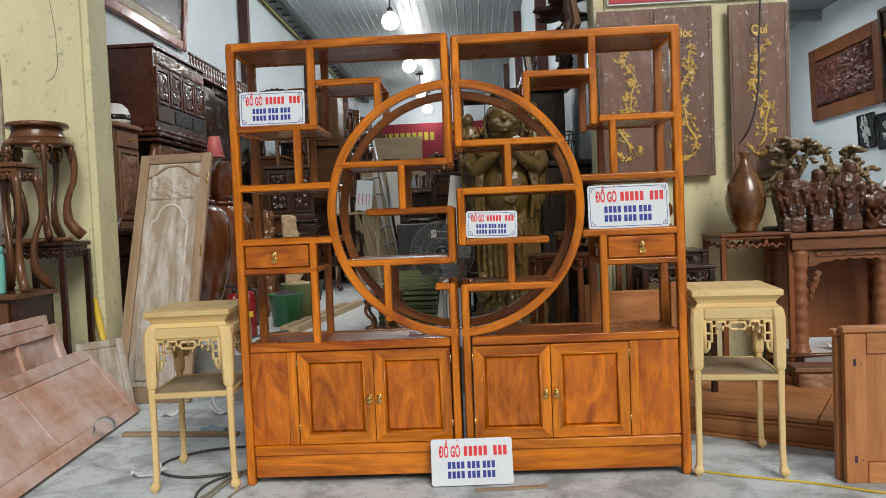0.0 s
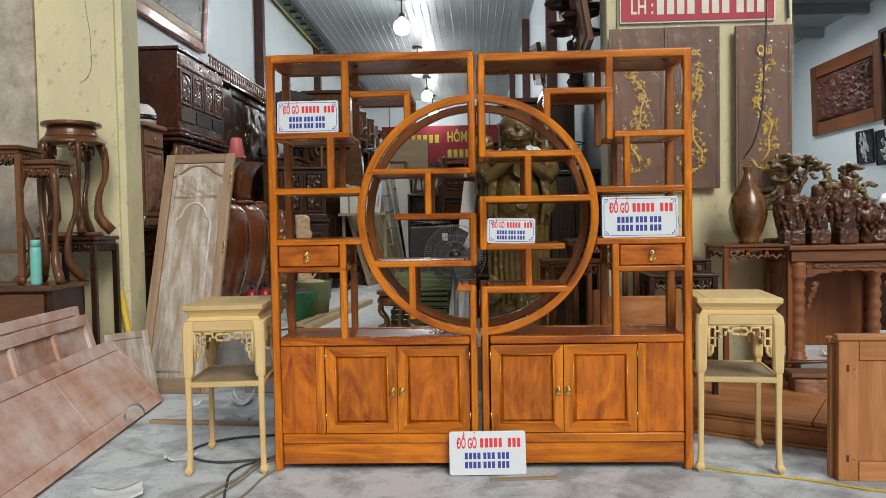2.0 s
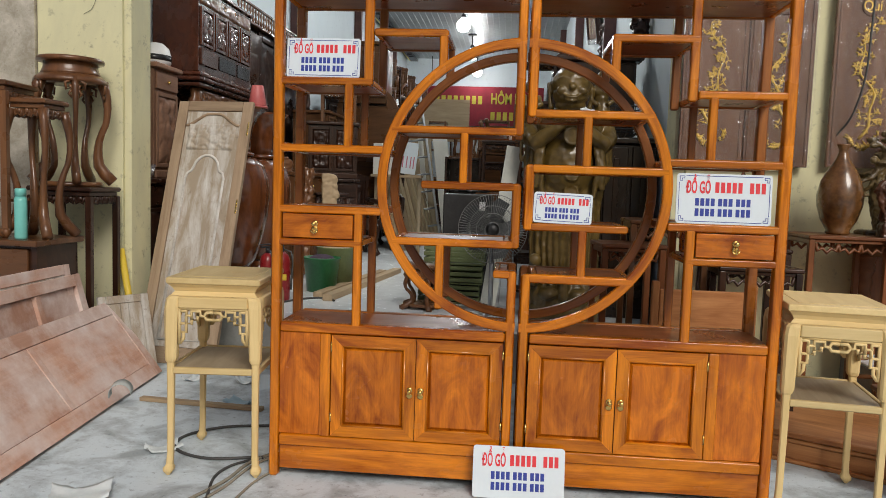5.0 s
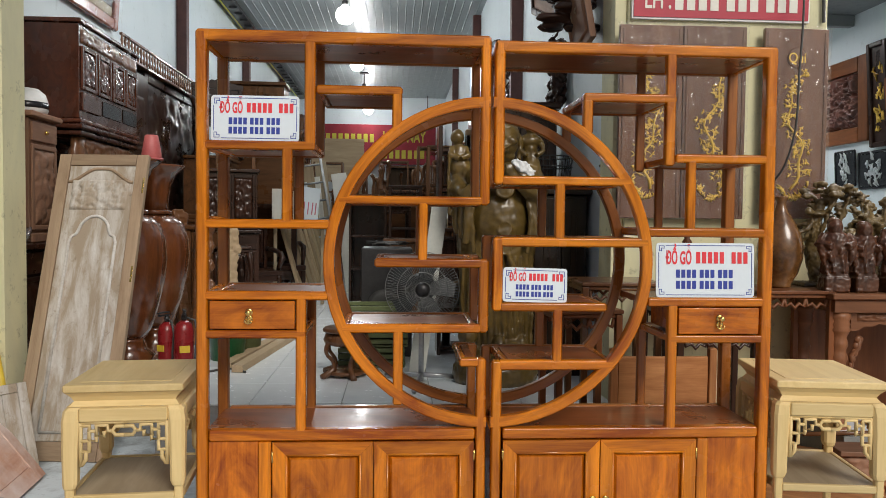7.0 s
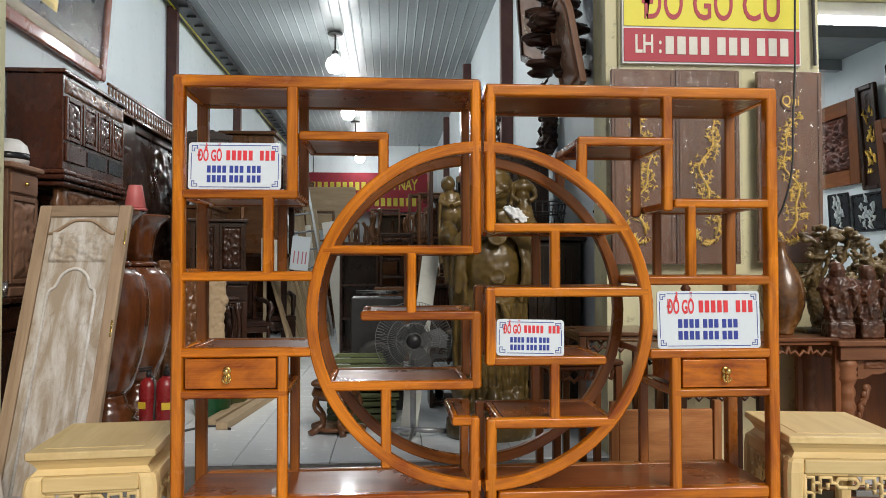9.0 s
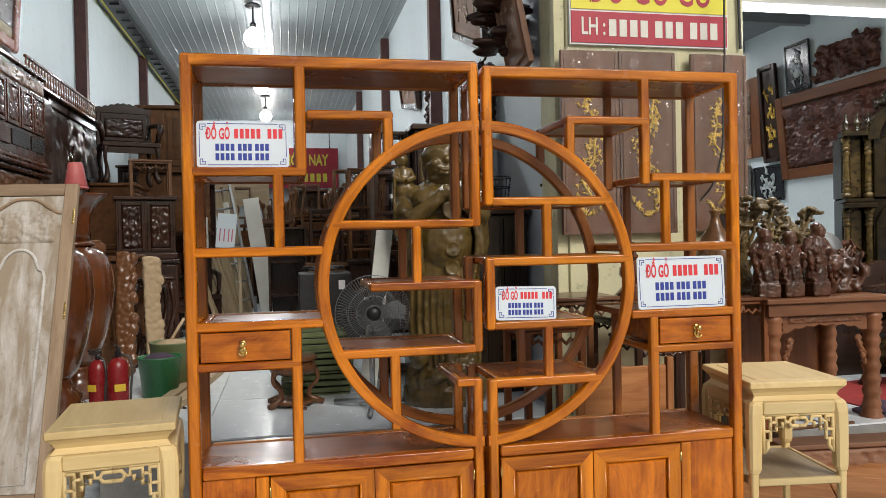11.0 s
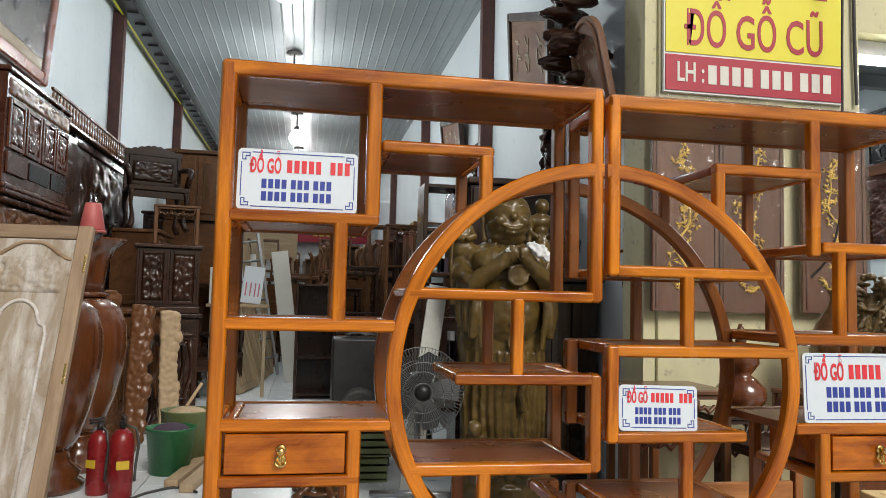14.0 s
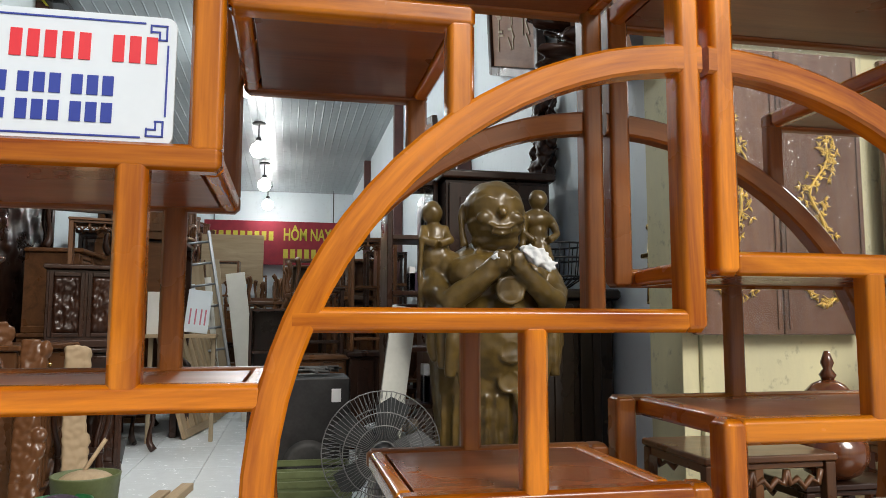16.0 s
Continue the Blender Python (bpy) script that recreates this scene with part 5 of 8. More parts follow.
def gilt_panel(x, w, z0, z1, seed, word, label):
    """A hanging hardwood panel with a gilt branch in relief, wrapped in clear sheet."""
    rnd = random.Random(seed)
    h = z1 - z0
    t = thing("gilt_panel", pose(x, FACADE - 0.07, z0), label, "carved panel", "gilt wall panels")
    part("board", Shape().box(-w / 2, w / 2, 0.0, 0.028, 0, h, 0.005, 2), WOOD_PANEL, t)
    for sx in (-1, 1):
        part("edge_strip", Shape().box(sx * (w / 2 - 0.022) - 0.006, sx * (w / 2 - 0.022) + 0.006, -0.006, -0.0005, 0.02, h - 0.02, 0.003), WOOD_PANEL, t)
    s = Shape()
    pts = []
    for i in range(19):
        u = i / 18
        pts.append((0.045 * math.sin(7.5 * u + seed) + 0.018 * math.sin(19 * u), -0.005, 0.17 + 0.60 * h * u))
    s.tube(pts, [0.0075 * (1.3 - 0.95 * i / 18) for i in range(19)], 6)
    for i in range(2, 19):
        px, _, pz = pts[i]
        for k in range(4):
            a = rnd.uniform(0, 6.28)
            l = rnd.uniform(0.02, 0.06) * (1.2 - 0.5 * i / 18)
            qx, qz = px + l * math.cos(a), pz + 0.8 * l * math.sin(a)
            s.tube([(px, -0.004, pz), ((px + qx) / 2 + 0.006, -0.006, (pz + qz) / 2), (qx, -0.004, qz)], [0.0026, 0.002, 0.0014], 5)
            for q in range(5):
                b = a + rnd.uniform(-1.6, 1.6)
                l2 = rnd.uniform(0.014, 0.03)
                s.tube([(qx, -0.004, qz), (qx + 0.5 * l2 * math.cos(b), -0.007, qz + 0.5 * l2 * math.sin(b)), (qx + l2 * math.cos(b), -0.003, qz + l2 * math.sin(b))], [0.0014, 0.0042, 0.0006], 5)
    for i in range(46):
        u = rnd.uniform(-0.5, 0.5)
        px = -0.01 + 0.20 * u
        pz = 0.11 + 0.10 * (2 * u) ** 2 + rnd.uniform(-0.012, 0.012)
        s.tube([(px, -0.003, pz), (px + rnd.uniform(-0.012, 0.012), -0.009, pz + 0.012), (px + rnd.uniform(-0.03, 0.03), -0.003, pz + rnd.uniform(0.0, 0.04))], [0.004, 0.0065, 0.001], 5)
    part("gilt_relief", s, GOLD, t, "gilded carved branch and rocks")
    if word:
        part("medallion", Shape().lathe([(0.058, 0), (0.060, 0.004), (0.05, 0.006)], seg=24, m=pose(0, 0, h - 0.175, 90)), WOOD_PANEL, t)
        lettering("gilt_word", word, 0.085, 0.105, GOLD, t, pose(0, -0.008, h - 0.175), 0.002)
    wr = part("wrapping", Shape().box(-w / 2 - 0.006, w / 2 + 0.006, -0.022, 0.03, -0.004, h + 0.012, 0.004), WRAP, t, "clear plastic wrapping")
    wr.visible_shadow = False
    return t


gilt_panel(1.142, 0.374, 1.425, 2.545, 3, "", "dark wood panel with gilded bamboo relief, wrapped in plastic")
gilt_panel(1.522, 0.378, 1.425, 2.548, 7, "Hoc", "dark wood panel with gilded pine relief, wrapped in plastic")
gilt_panel(2.013, 0.390, 1.432, 2.546, 12, "Quí", "dark wood panel with gilded blossom relief, hanging on the wall")
cable([(2.02, FACADE - 0.16, 3.9), (2.00, FACADE - 0.16, 2.9), (1.98, FACADE - 0.17, 2.35), (1.92, FACADE - 0.15, 1.75), (1.86, FACADE - 0.05, 1.60)], 0.0065, RUBBER, "black cable hanging down in front of wall panels")
cable([(2.19, FACADE - 0.02, 4.2), (2.19, FACADE - 0.02, 3.0), (2.20, FACADE - 0.02, 2.6)], 0.010, RUBBER, "thick black cable running down the wall edge")
cable([(-2.83, FACADE - 0.006, 3.4), (-2.80, FACADE - 0.006, 2.85), (-2.77, FACADE - 0.006, 2.55), (-2.80, FACADE - 0.006, 2.32), (-2.86, FACADE - 0.006, 2.28)], 0.0014, RUBBER, "thin grey wire running down the yellow pillar")


def console(m, w, d, h, wd, label, group="", scallop=True, box_rail=True):
    """A light stand with a thin top, a wavy apron and low stretchers."""
    t = thing("side_table", m, label, "side table", group)
    part("top", Shape().box(-w / 2, w / 2, -d / 2, d / 2, h - 0.022, h, 0.006), wd, t)
    for sx in (-1, 1):
        for sy in (-1, 1):
            x, y = sx * (w / 2 - 0.022), sy * (d / 2 - 0.022)
            part("leg", Shape().box(x - 0.017, x + 0.017, y - 0.017, y + 0.017, 0, h - 0.023, 0.005), wd, t)
    for sy in (-1, 1):
        s = Shape().box(-w / 2 + 0.04, w / 2 - 0.04, sy * (d / 2 - 0.022) - 0.008, sy * (d / 2 - 0.022) + 0.008, h - 0.040, h - 0.023, 0.003)
        if scallop:
            n = max(2, int(w / 0.13))
            step = (w - 0.09) / n
            for i in range(n):
                x = -w / 2 + 0.045 + (i + 0.5) * step
                y = sy * (d / 2 - 0.022)
                s.tube([(x - step * 0.5, y, h - 0.045), (x - step * 0.42, y, h - 0.085), (x - step * 0.2, y, h - 0.07), (x, y, h - 0.095), (x + step * 0.2, y, h - 0.07), (x + step * 0.42, y, h - 0.085), (x + step * 0.5, y, h - 0.045)], 0.010, 6)
        part("apron", s, wd, t)
        if box_rail:
            part("stretcher", Shape().box(-w / 2 + 0.04, w / 2 - 0.04, sy * (d / 2 - 0.022) - 0.010, sy * (d / 2 - 0.022) + 0.010, 0.10, 0.125, 0.004), wd, t)
    for sx in (-1, 1):
        x = sx * (w / 2 - 0.022)
        part("side_rail", Shape().box(x - 0.009, x + 0.009, -d / 2 + 0.04, d / 2 - 0.04, h - 0.05, h - 0.023, 0.003), wd, t)
        if box_rail:
            part("stretcher", Shape().box(x - 0.010, x + 0.010, -d / 2 + 0.04, d / 2 - 0.04, 0.10, 0.125, 0.004), wd, t)
    return t


console(pose(1.80, 1.42, 0), 0.445, 0.40, 1.045, WOOD_REDBROWN, "reddish brown wooden side table with scalloped apron, holding a vase", "slim side tables")
console(pose(1.235, 1.06, 0), 0.42, 0.34, 0.885, WOOD_DARK, "dark red wooden side table with scalloped apron", "slim side tables")
console(pose(0.80, 1.22, 0), 0.42, 0.38, 1.10, WOOD_BROWN, "brown wooden side table behind the display cabinet", "slim side tables")
console(pose(0.58, 1.02, 0, 0, 0, 6), 0.34, 0.30, 0.98, WOOD_REDBROWN, "reddish wooden side table behind the display cabinet", "slim side tables")
console(pose(1.30, 1.44, 0), 0.44, 0.34, 0.955, WOOD_DARK, "dark wooden side table holding a turned gourd", "slim side tables")
single("wooden_vase", Shape().lathe([(0.055, 0), (0.066, 0.01), (0.060, 0.02), (0.095, 0.08), (0.118, 0.16), (0.122, 0.22), (0.105, 0.30), (0.070, 0.37), (0.038, 0.42), (0.026, 0.455), (0.024, 0.475), (0.036, 0.498), (0.038, 0.505), (0.026, 0.505)], seg=32), VASE_BROWN, pose(1.805, 1.42, 1.0455), "polished mottled brown wooden vase on a side table", "vase")
gourd = thing("gourd_ornament", pose(1.25, 1.36, 0.956), "polished red-brown wooden gourd ornament on a table", "ornament")
part("body", Shape().lathe([(0.05, 0), (0.085, 0.02), (0.115, 0.07), (0.112, 0.12), (0.07, 0.165), (0.045, 0.18), (0.06, 0.20), (0.085, 0.235), (0.082, 0.275), (0.05, 0.31), (0.018, 0.325)], seg=28), WOOD_TEAK, gourd)
part("finial", Shape().lathe([(0.020, 0.324), (0.028, 0.34), (0.014, 0.36), (0.022, 0.38), (0.008, 0.42)], seg=16), WOOD_TEAK, gourd)
bench = thing("bench_back", pose(0.95, 0.86, 0), "reddish bare wood chair back frame standing behind the cabinet", "chair frame")
part("panel", Shape().box(-0.22, 0.22, 0, 0.02, 0.50, 0.76, 0.005, 0), WOOD_BARE, bench)
part("post", Shape().box(-0.26, -0.222, -0.008, 0.028, 0, 0.80, 0.006), WOOD_BARE, bench)
part("post", Shape().box(0.222, 0.26, -0.008, 0.028, 0, 0.80, 0.006), WOOD_BARE, bench)
part("seat_board", Shape().box(-0.22, 0.22, -0.008, 0.03, 0.36, 0.40, 0.006), WOOD_BARE, bench)

# altar table on the raised room floor
tb = thing("altar_table", pose(2.37, 1.20, 0.29), "reddish carved altar table with turned columns, figures on top", "altar table")
TH = 0.745
part("top", Shape().box(-0.40, 0.44, -0.03, 0.50, TH - 0.035, TH, 0.010, 0), WOOD_ALTAR, tb)
part("frieze", Shape().box(-0.375, 0.415, -0.005, 0.47, TH - 0.105, TH - 0.036, 0.004, 0), WOOD_ALTAR, tb)
for x, y in ((-0.315, 0.06), (0.355, 0.06), (-0.315, 0.42), (0.355, 0.42)):
    prof = [(0.062, 0.0), (0.064, 0.02), (0.052, 0.03), (0.056, 0.05), (0.050, 0.06)]
    for i in range(22):
        z = 0.07 + i * 0.0205
        prof.append((0.048 + 0.006 * math.sin(i * 1.7), z))
    prof += [(0.055, 0.53), (0.064, 0.545), (0.055, 0.56), (0.062, 0.575), (0.054, 0.59), (0.064, 0.61), (0.060, 0.638)]
    part("column", Shape().lathe(prof, x, y, 20), WOOD_ALTAR, tb, "turned and carved column")
edge = []
for k in range(49):
    u = k / 48
    edge.append((-0.262 + 0.564 * u, TH - 0.160 - 0.045 * abs(2 * u - 1) ** 2.5 - 0.012 * abs(math.sin(7 * math.pi * u))))
part("carved_apron", Shape().slab([(-0.262, TH - 0.1055), *edge, (0.302, TH - 0.1055)], 0.030, 0.046, 1, None, 0).relief(0.50, 0.045, 0.014, 5, 48, 8, m=pose(-0.23, 0.031, TH - 0.155)), WOOD_ALTAR, tb, "scalloped carved apron")
for sx, x in ((1, -0.262), (-1, 0.302)):
    s = Shape()
    for k in range(5):
        s.ball((x + sx * 0.012 * (5 - k) * 0.9, 0.04, TH - 0.255 - 0.035 * k), (0.026 - 0.003 * k, 0.012, 0.022), 10, 7)
    s.tube([(x + sx * 0.06, 0.04, TH - 0.24), (x + sx * 0.05, 0.035, TH - 0.30), (x + sx * 0.01, 0.04, TH - 0.34), (x + sx * 0.02, 0.04, TH - 0.40)], 0.012, 6)
    part("carved_bracket", s, WOOD_ALTAR, tb)
part("back_panel", Shape().box(-0.36, 0.40, 0.44, 0.46, 0.03, TH - 0.106, 0.003, 2), WOOD_REDBROWN, tb)
cb = thing("low_table", pose(1.98, 0.93, 0.0, 0, 0, -6), "low carved reddish wooden table before the altar table", "low table")
part("top", Shape().box(-0.10, 0.62, -0.02, 0.155, 0.245, 0.275, 0.008), WOOD_FRAME, cb)
part("carved_front", Shape().relief(0.66, 0.20, 0.03, 8, 44, 16, m=pose(-0.07, 0.01, 0.04)), WOOD_FRAME, cb)
part("body", Shape().box(-0.07, 0.59, 0.012, 0.15, 0.0, 0.244, 0.004), WOOD_FRAME, cb)
single("rolled_cloth", Shape().tube([(-0.10, 0, 0.04), (0, 0.02, 0.045), (0.12, 0.0, 0.04)], [0.03, 0.042, 0.03], 10), CLOTH_DARK, pose(2.42, 1.38, 0.29, 0, 0, 20), "dark rolled cloth lying under the altar table", "cloth")
scrap(0.24, 0.14, 11, pose(2.37, 1.30, 0.29, 0, 0, 12), "white crumpled rag under the altar table", 0.04, CLOTH)
single("timber_rod", Shape().tube([(-0.35, 0, 0.012), (0.35, 0, 0.012)], 0.012, 8), WOOD_BROWN, pose(2.15, 1.135, 0.291, 0, 0, 2), "thin brown wooden rod before the altar table", "rod")


def figurine(m, h, seed, label):
    """A small carved standing figure kept as one plain shape on a square block."""
    rnd = random.Random(seed)
    s = Shape().box(-0.068, 0.068, -0.055, 0.055, 0, 0.085, 0.008)
    s.box(-0.060, 0.060, -0.048, 0.048, 0.084, 0.10, 0.006)
    k = h - 0.10
    lean = rnd.uniform(-0.02, 0.02)
    s.lathe([(0.066, 0.098), (0.070, 0.10 + 0.10 * k), (0.060, 0.10 + 0.30 * k), (0.068, 0.10 + 0.50 * k), (0.072, 0.10 + 0.62 * k), (0.056, 0.10 + 0.74 * k), (0.034, 0.10 + 0.80 * k), (0.030, 0.10 + 0.84 * k)], seg=18, squash=(1, 0.78))
    s.ball((lean, -0.010, 0.10 + 0.865 * k), (0.040, 0.040, 0.050), 14, 9)
    s.ball((lean, 0.006, 0.10 + 0.955 * k), (0.034, 0.034, 0.028), 12, 7)
    for sx in (-1, 1):
        s.tube([(sx * 0.055, 0, 0.10 + 0.72 * k), (sx * 0.086, -0.012, 0.10 + 0.55 * k), (sx * 0.04, -0.066, 0.10 + 0.50 * k)], [0.026, 0.030, 0.020], 8)
        s.tube([(sx * 0.080, -0.024, 0.10 + 0.52 * k), (sx * 0.074, -0.034, 0.10 + 0.34 * k), (sx * 0.066, -0.03, 0.10 + 0.16 * k)], [0.026, 0.022, 0.008], 8)
    for i in range(9):
        a = rnd.uniform(0, 6.28)
        s.tube([(0.064 * math.cos(a), 0.050 * math.sin(a), 0.10 + 0.55 * k), (0.058 * math.cos(a), 0.046 * math.sin(a), 0.10 + 0.3 * k), (0.068 * math.cos(a + 0.2), 0.054 * math.sin(a + 0.2), 0.10 + 0.02 * k)], [0.007, 0.011, 0.010], 6)
    for i in range(5):
        s.ball((rnd.uniform(-0.06, 0.06), -0.045, 0.10 + rnd.uniform(0.1, 0.6) * k), (rnd.uniform(0.012, 0.028), 0.016, rnd.uniform(0.012, 0.03)), 9, 6)
    return fused("figurine", s, FIGURE, m, label, "figurine", "carved figurines", 0.0042, 0.004, 55.0)


for i, (x, y, h) in enumerate(((2.03, 1.27, 0.39), (2.19, 1.275, 0.37), (2.36, 1.27, 0.42))):
    figurine(pose(x, y, 1.0355, 0, 0, (-8, 4, 10)[i]), h, 60 + i, "dark carved wooden standing figurine on a square block")


def driftwood(m, w, d, h, seed, label):
    """A root carving: many twisted branches rising from a base."""
    rnd = random.Random(seed)
    s = Shape()
    for i in range(34):
        x, y = rnd.uniform(-w / 2, w / 2), rnd.uniform(-d / 2, d / 2)
        pts, rs = [], []
        px, py, pz = x, y, 0.0
        n = 6
        for k in range(n):
            pts.append((px, py, pz))
            rs.append(rnd.uniform(0.016, 0.034) * (1.2 - k / n))
            px += rnd.uniform(-0.07, 0.07)
            py += rnd.uniform(-0.03, 0.03)
            pz += h / n * rnd.uniform(0.35, 1.25)
        s.tube(pts, rs, 7)
        if i % 2:
            s.ball(pts[rnd.randrange(1, n)], (rnd.uniform(0.03, 0.06), 0.035, rnd.uniform(0.03, 0.05)), 9, 6)
    s.box(-w / 2, w / 2, -d / 2, d / 2, -0.005, 0.03, 0.012)
    return fused("root_carving", s, FIGURE, m, label, "root carving", "root carvings", 0.009, 0.012, 30.0)


ROOT = plain("olive_brown_root_wood", (0.040, 0.024, 0.008), (0.175, 0.118, 0.042), 0.42, 0, 14.0, 0.35, coat=0.1)


def bonsai(m, w, h, seed, label):
    """A carved tree: a leaning trunk, crooked limbs and flat pads of foliage cut in the wood."""
    rnd = random.Random(seed)
    s = Shape().box(-0.13, 0.13, -0.08, 0.08, -0.004, 0.035, 0.012)
    trunk = [(0.05 * math.sin(3 * u + seed), 0.02 * math.sin(5 * u), 0.03 + 0.8 * h * u) for u in (0, 0.2, 0.4, 0.6, 0.8, 1.0)]
    s.tube(trunk, [0.055, 0.042, 0.04, 0.034, 0.028, 0.02], 8)
    for i in range(15):
        x0, y0, z0 = trunk[rnd.randrange(1, 6)]
        x1, y1, z1 = rnd.uniform(-w / 2, w / 2), rnd.uniform(-0.09, 0.07), rnd.uniform(0.35 * h, h)
        s.tube([(x0, y0, z0), ((x0 + x1) / 2, (y0 + y1) / 2 - 0.02, (z0 + z1) / 2 - 0.02), (x1, y1, z1)], [0.018, 0.014, 0.010], 6)
        for k in range(5):
            s.ball((x1 + rnd.uniform(-0.05, 0.05), y1 + rnd.uniform(-0.03, 0.03), z1 + rnd.uniform(-0.02, 0.025)), (rnd.uniform(0.018, 0.038), rnd.uniform(0.015, 0.03), rnd.uniform(0.010, 0.022)), 8, 6)
    return fused("root_carving", s, ROOT, m, label, "root carving", "root carvings", 0.006, 0.006, 60.0)


bonsai(pose(2.10, 1.53, 1.0355), 0.40, 0.58, 3, "olive brown carved wooden tree behind the figurines")
bonsai(pose(2.42, 1.55, 1.0355), 0.42, 0.56, 8, "olive brown carved wooden tree standing on the altar table")
driftwood(pose(2.66, 1.50, 1.041), 0.26, 0.24, 0.36, 21, "dark carved root sculpture standing on the altar table")
bonsai(pose(3.05, 2.62, 1.05), 0.50, 0.50, 11, "olive brown carved wooden tree on the dark cabinet")
driftwood(pose(3.45, 2.62, 1.05), 0.90, 0.30, 0.40, 22, "long dark root carving resting on a cabinet")
single("low_cabinet", Shape().box(-0.55, 0.55, -0.2, 0.2, 0, 0.75, 0.01), WOOD_DARK, pose(3.45, 2.62, 0.29), "dark wooden low cabinet behind the altar table", "cabinet")


def picture(y0, y1, z0, z1, frame_wood, field, fw, label, tilt=3, seed=0, depth=0.05, flat=False):
    """A framed carving hung on the side room wall, facing into the room, leaning out at the top."""
    w, h = y1 - y0, z1 - z0
    t = thing("wall_picture", pose(4.515, y1, z0, 0, 0, -90) @ pose(0, 0, 0, tilt, 0, 0), label, "wall picture", "wall pictures")
    for nm, q in (("frame_side", (0, fw, 0, h)), ("frame_side", (w - fw, w, 0, h)), ("frame_rail", (fw + 0.001, w - fw - 0.001, 0, fw)), ("frame_rail", (fw + 0.001, w - fw - 0.001, h - fw, h))):
        part(nm, Shape().box(q[0], q[1], -depth, -0.002, q[2], q[3], 0.012), frame_wood, t)
    if flat:
        part("field", Shape().box(fw + 0.001, w - fw - 0.001, -0.02, -0.004, fw + 0.001, h - fw - 0.001, 0.002), frame_wood, t)
        s = Shape()
        rnd = random.Random(seed)
        for i in range(26):
            px, pz = w * rnd.uniform(0.3, 0.7), h * rnd.uniform(0.2, 0.8)
            a = rnd.uniform(0, 6.28)
            s.tube([(px, -0.024, pz), (px + 0.04 * math.cos(a), -0.030, pz + 0.05 * math.sin(a)), (px + 0.03 * math.cos(a + 1.2), -0.024, pz + 0.09 * math.sin(a + 1.2))], [0.006, 0.014, 0.004], 6)
        part("motif", s, field, t)
    else:
        part("field", Shape().relief(w - 2 * fw, h - 2 * fw, 0.085, seed, 110, 64, 17, m=pose(fw, -0.006, fw)), field, t)
    return t


picture(4.76, 6.44, 2.26, 3.15, WOOD_REDBROWN, WOOD_MARK, 0.16, "carved reddish wooden relief picture in a broad wooden frame", 2, 31)
picture(4.43, 4.73, 2.18, 3.22, WOOD_DARK, GOLD, 0.05, "dark narrow wooden picture with a gilded motif", 4, 32, 0.05, True)
picture(2.58, 4.41, 1.97, 2.83, WOOD_REDBROWN, WOOD_MARK, 0.11, "large carved dark red wooden landscape relief, framed", 5, 33, 0.06)
picture(3.98, 4.36, 2.86, 3.36, BLACK_LACQUER, PEARL, 0.03, "small black lacquer picture with pearl inlay", 3, 34, 0.03, True)
picture(4.97, 5.34, 1.80, 2.19, BLACK_LACQUER, PEARL, 0.03, "black lacquer picture with pale inlaid motif", 3, 35, 0.03, True)
picture(4.42, 4.92, 1.76, 2.15, BLACK_LACQUER, PEARL, 0.03, "square black lacquer picture with pale inlaid script motif", 3, 36, 0.03, True)
picture(2.2, 2.78, 3.05, 3.45, BOARD_YELLOW, GOLD, 0.05, "yellow framed picture high on the white wall", 3, 37, 0.03, True)
cv = Shape()
for i in range(60):
    r = random.Random(500 + i)
    y, z = r.uniform(0.06, 0.78), r.uniform(0.05, 0.34)
    a = r.uniform(0, 6.28)
    cv.tube([(y, -0.03, z), (y + 0.05 * math.cos(a), -0.06, z + 0.05 * math.sin(a)), (y + 0.08 * math.cos(a + 0.8), -0.03, z + 0.08 * math.sin(a + 0.8))], [0.018, 0.028, 0.012], 7)
cv.box(0.02, 0.82, -0.03, 0.0, 0.02, 0.36, 0.01)
fused("carved_wall_piece", cv, WOOD_MARK, pose(4.51, 3.92, 2.86, 0, 0, -90), "reddish openwork wood carving hung above the big relief", "carving", "", 0.009, 0.02, 26.0)


GILT_BROWN = plain("mottled_gilt_brown", (0.014, 0.008, 0.003), (0.15, 0.095, 0.024), 0.3, 0.25, 26.0, 0.4)


GILT_DULL = plain("dull_gilt", (0.30, 0.19, 0.035), (0.62, 0.42, 0.10), 0.35, 0.7, 30.0, 0.2)
CLOCK_WOOD = plain("dark_olive_polished_wood", (0.004, 0.0025, 0.001), (0.026, 0.016, 0.004), 0.16, 0, 12.0, 0.03)


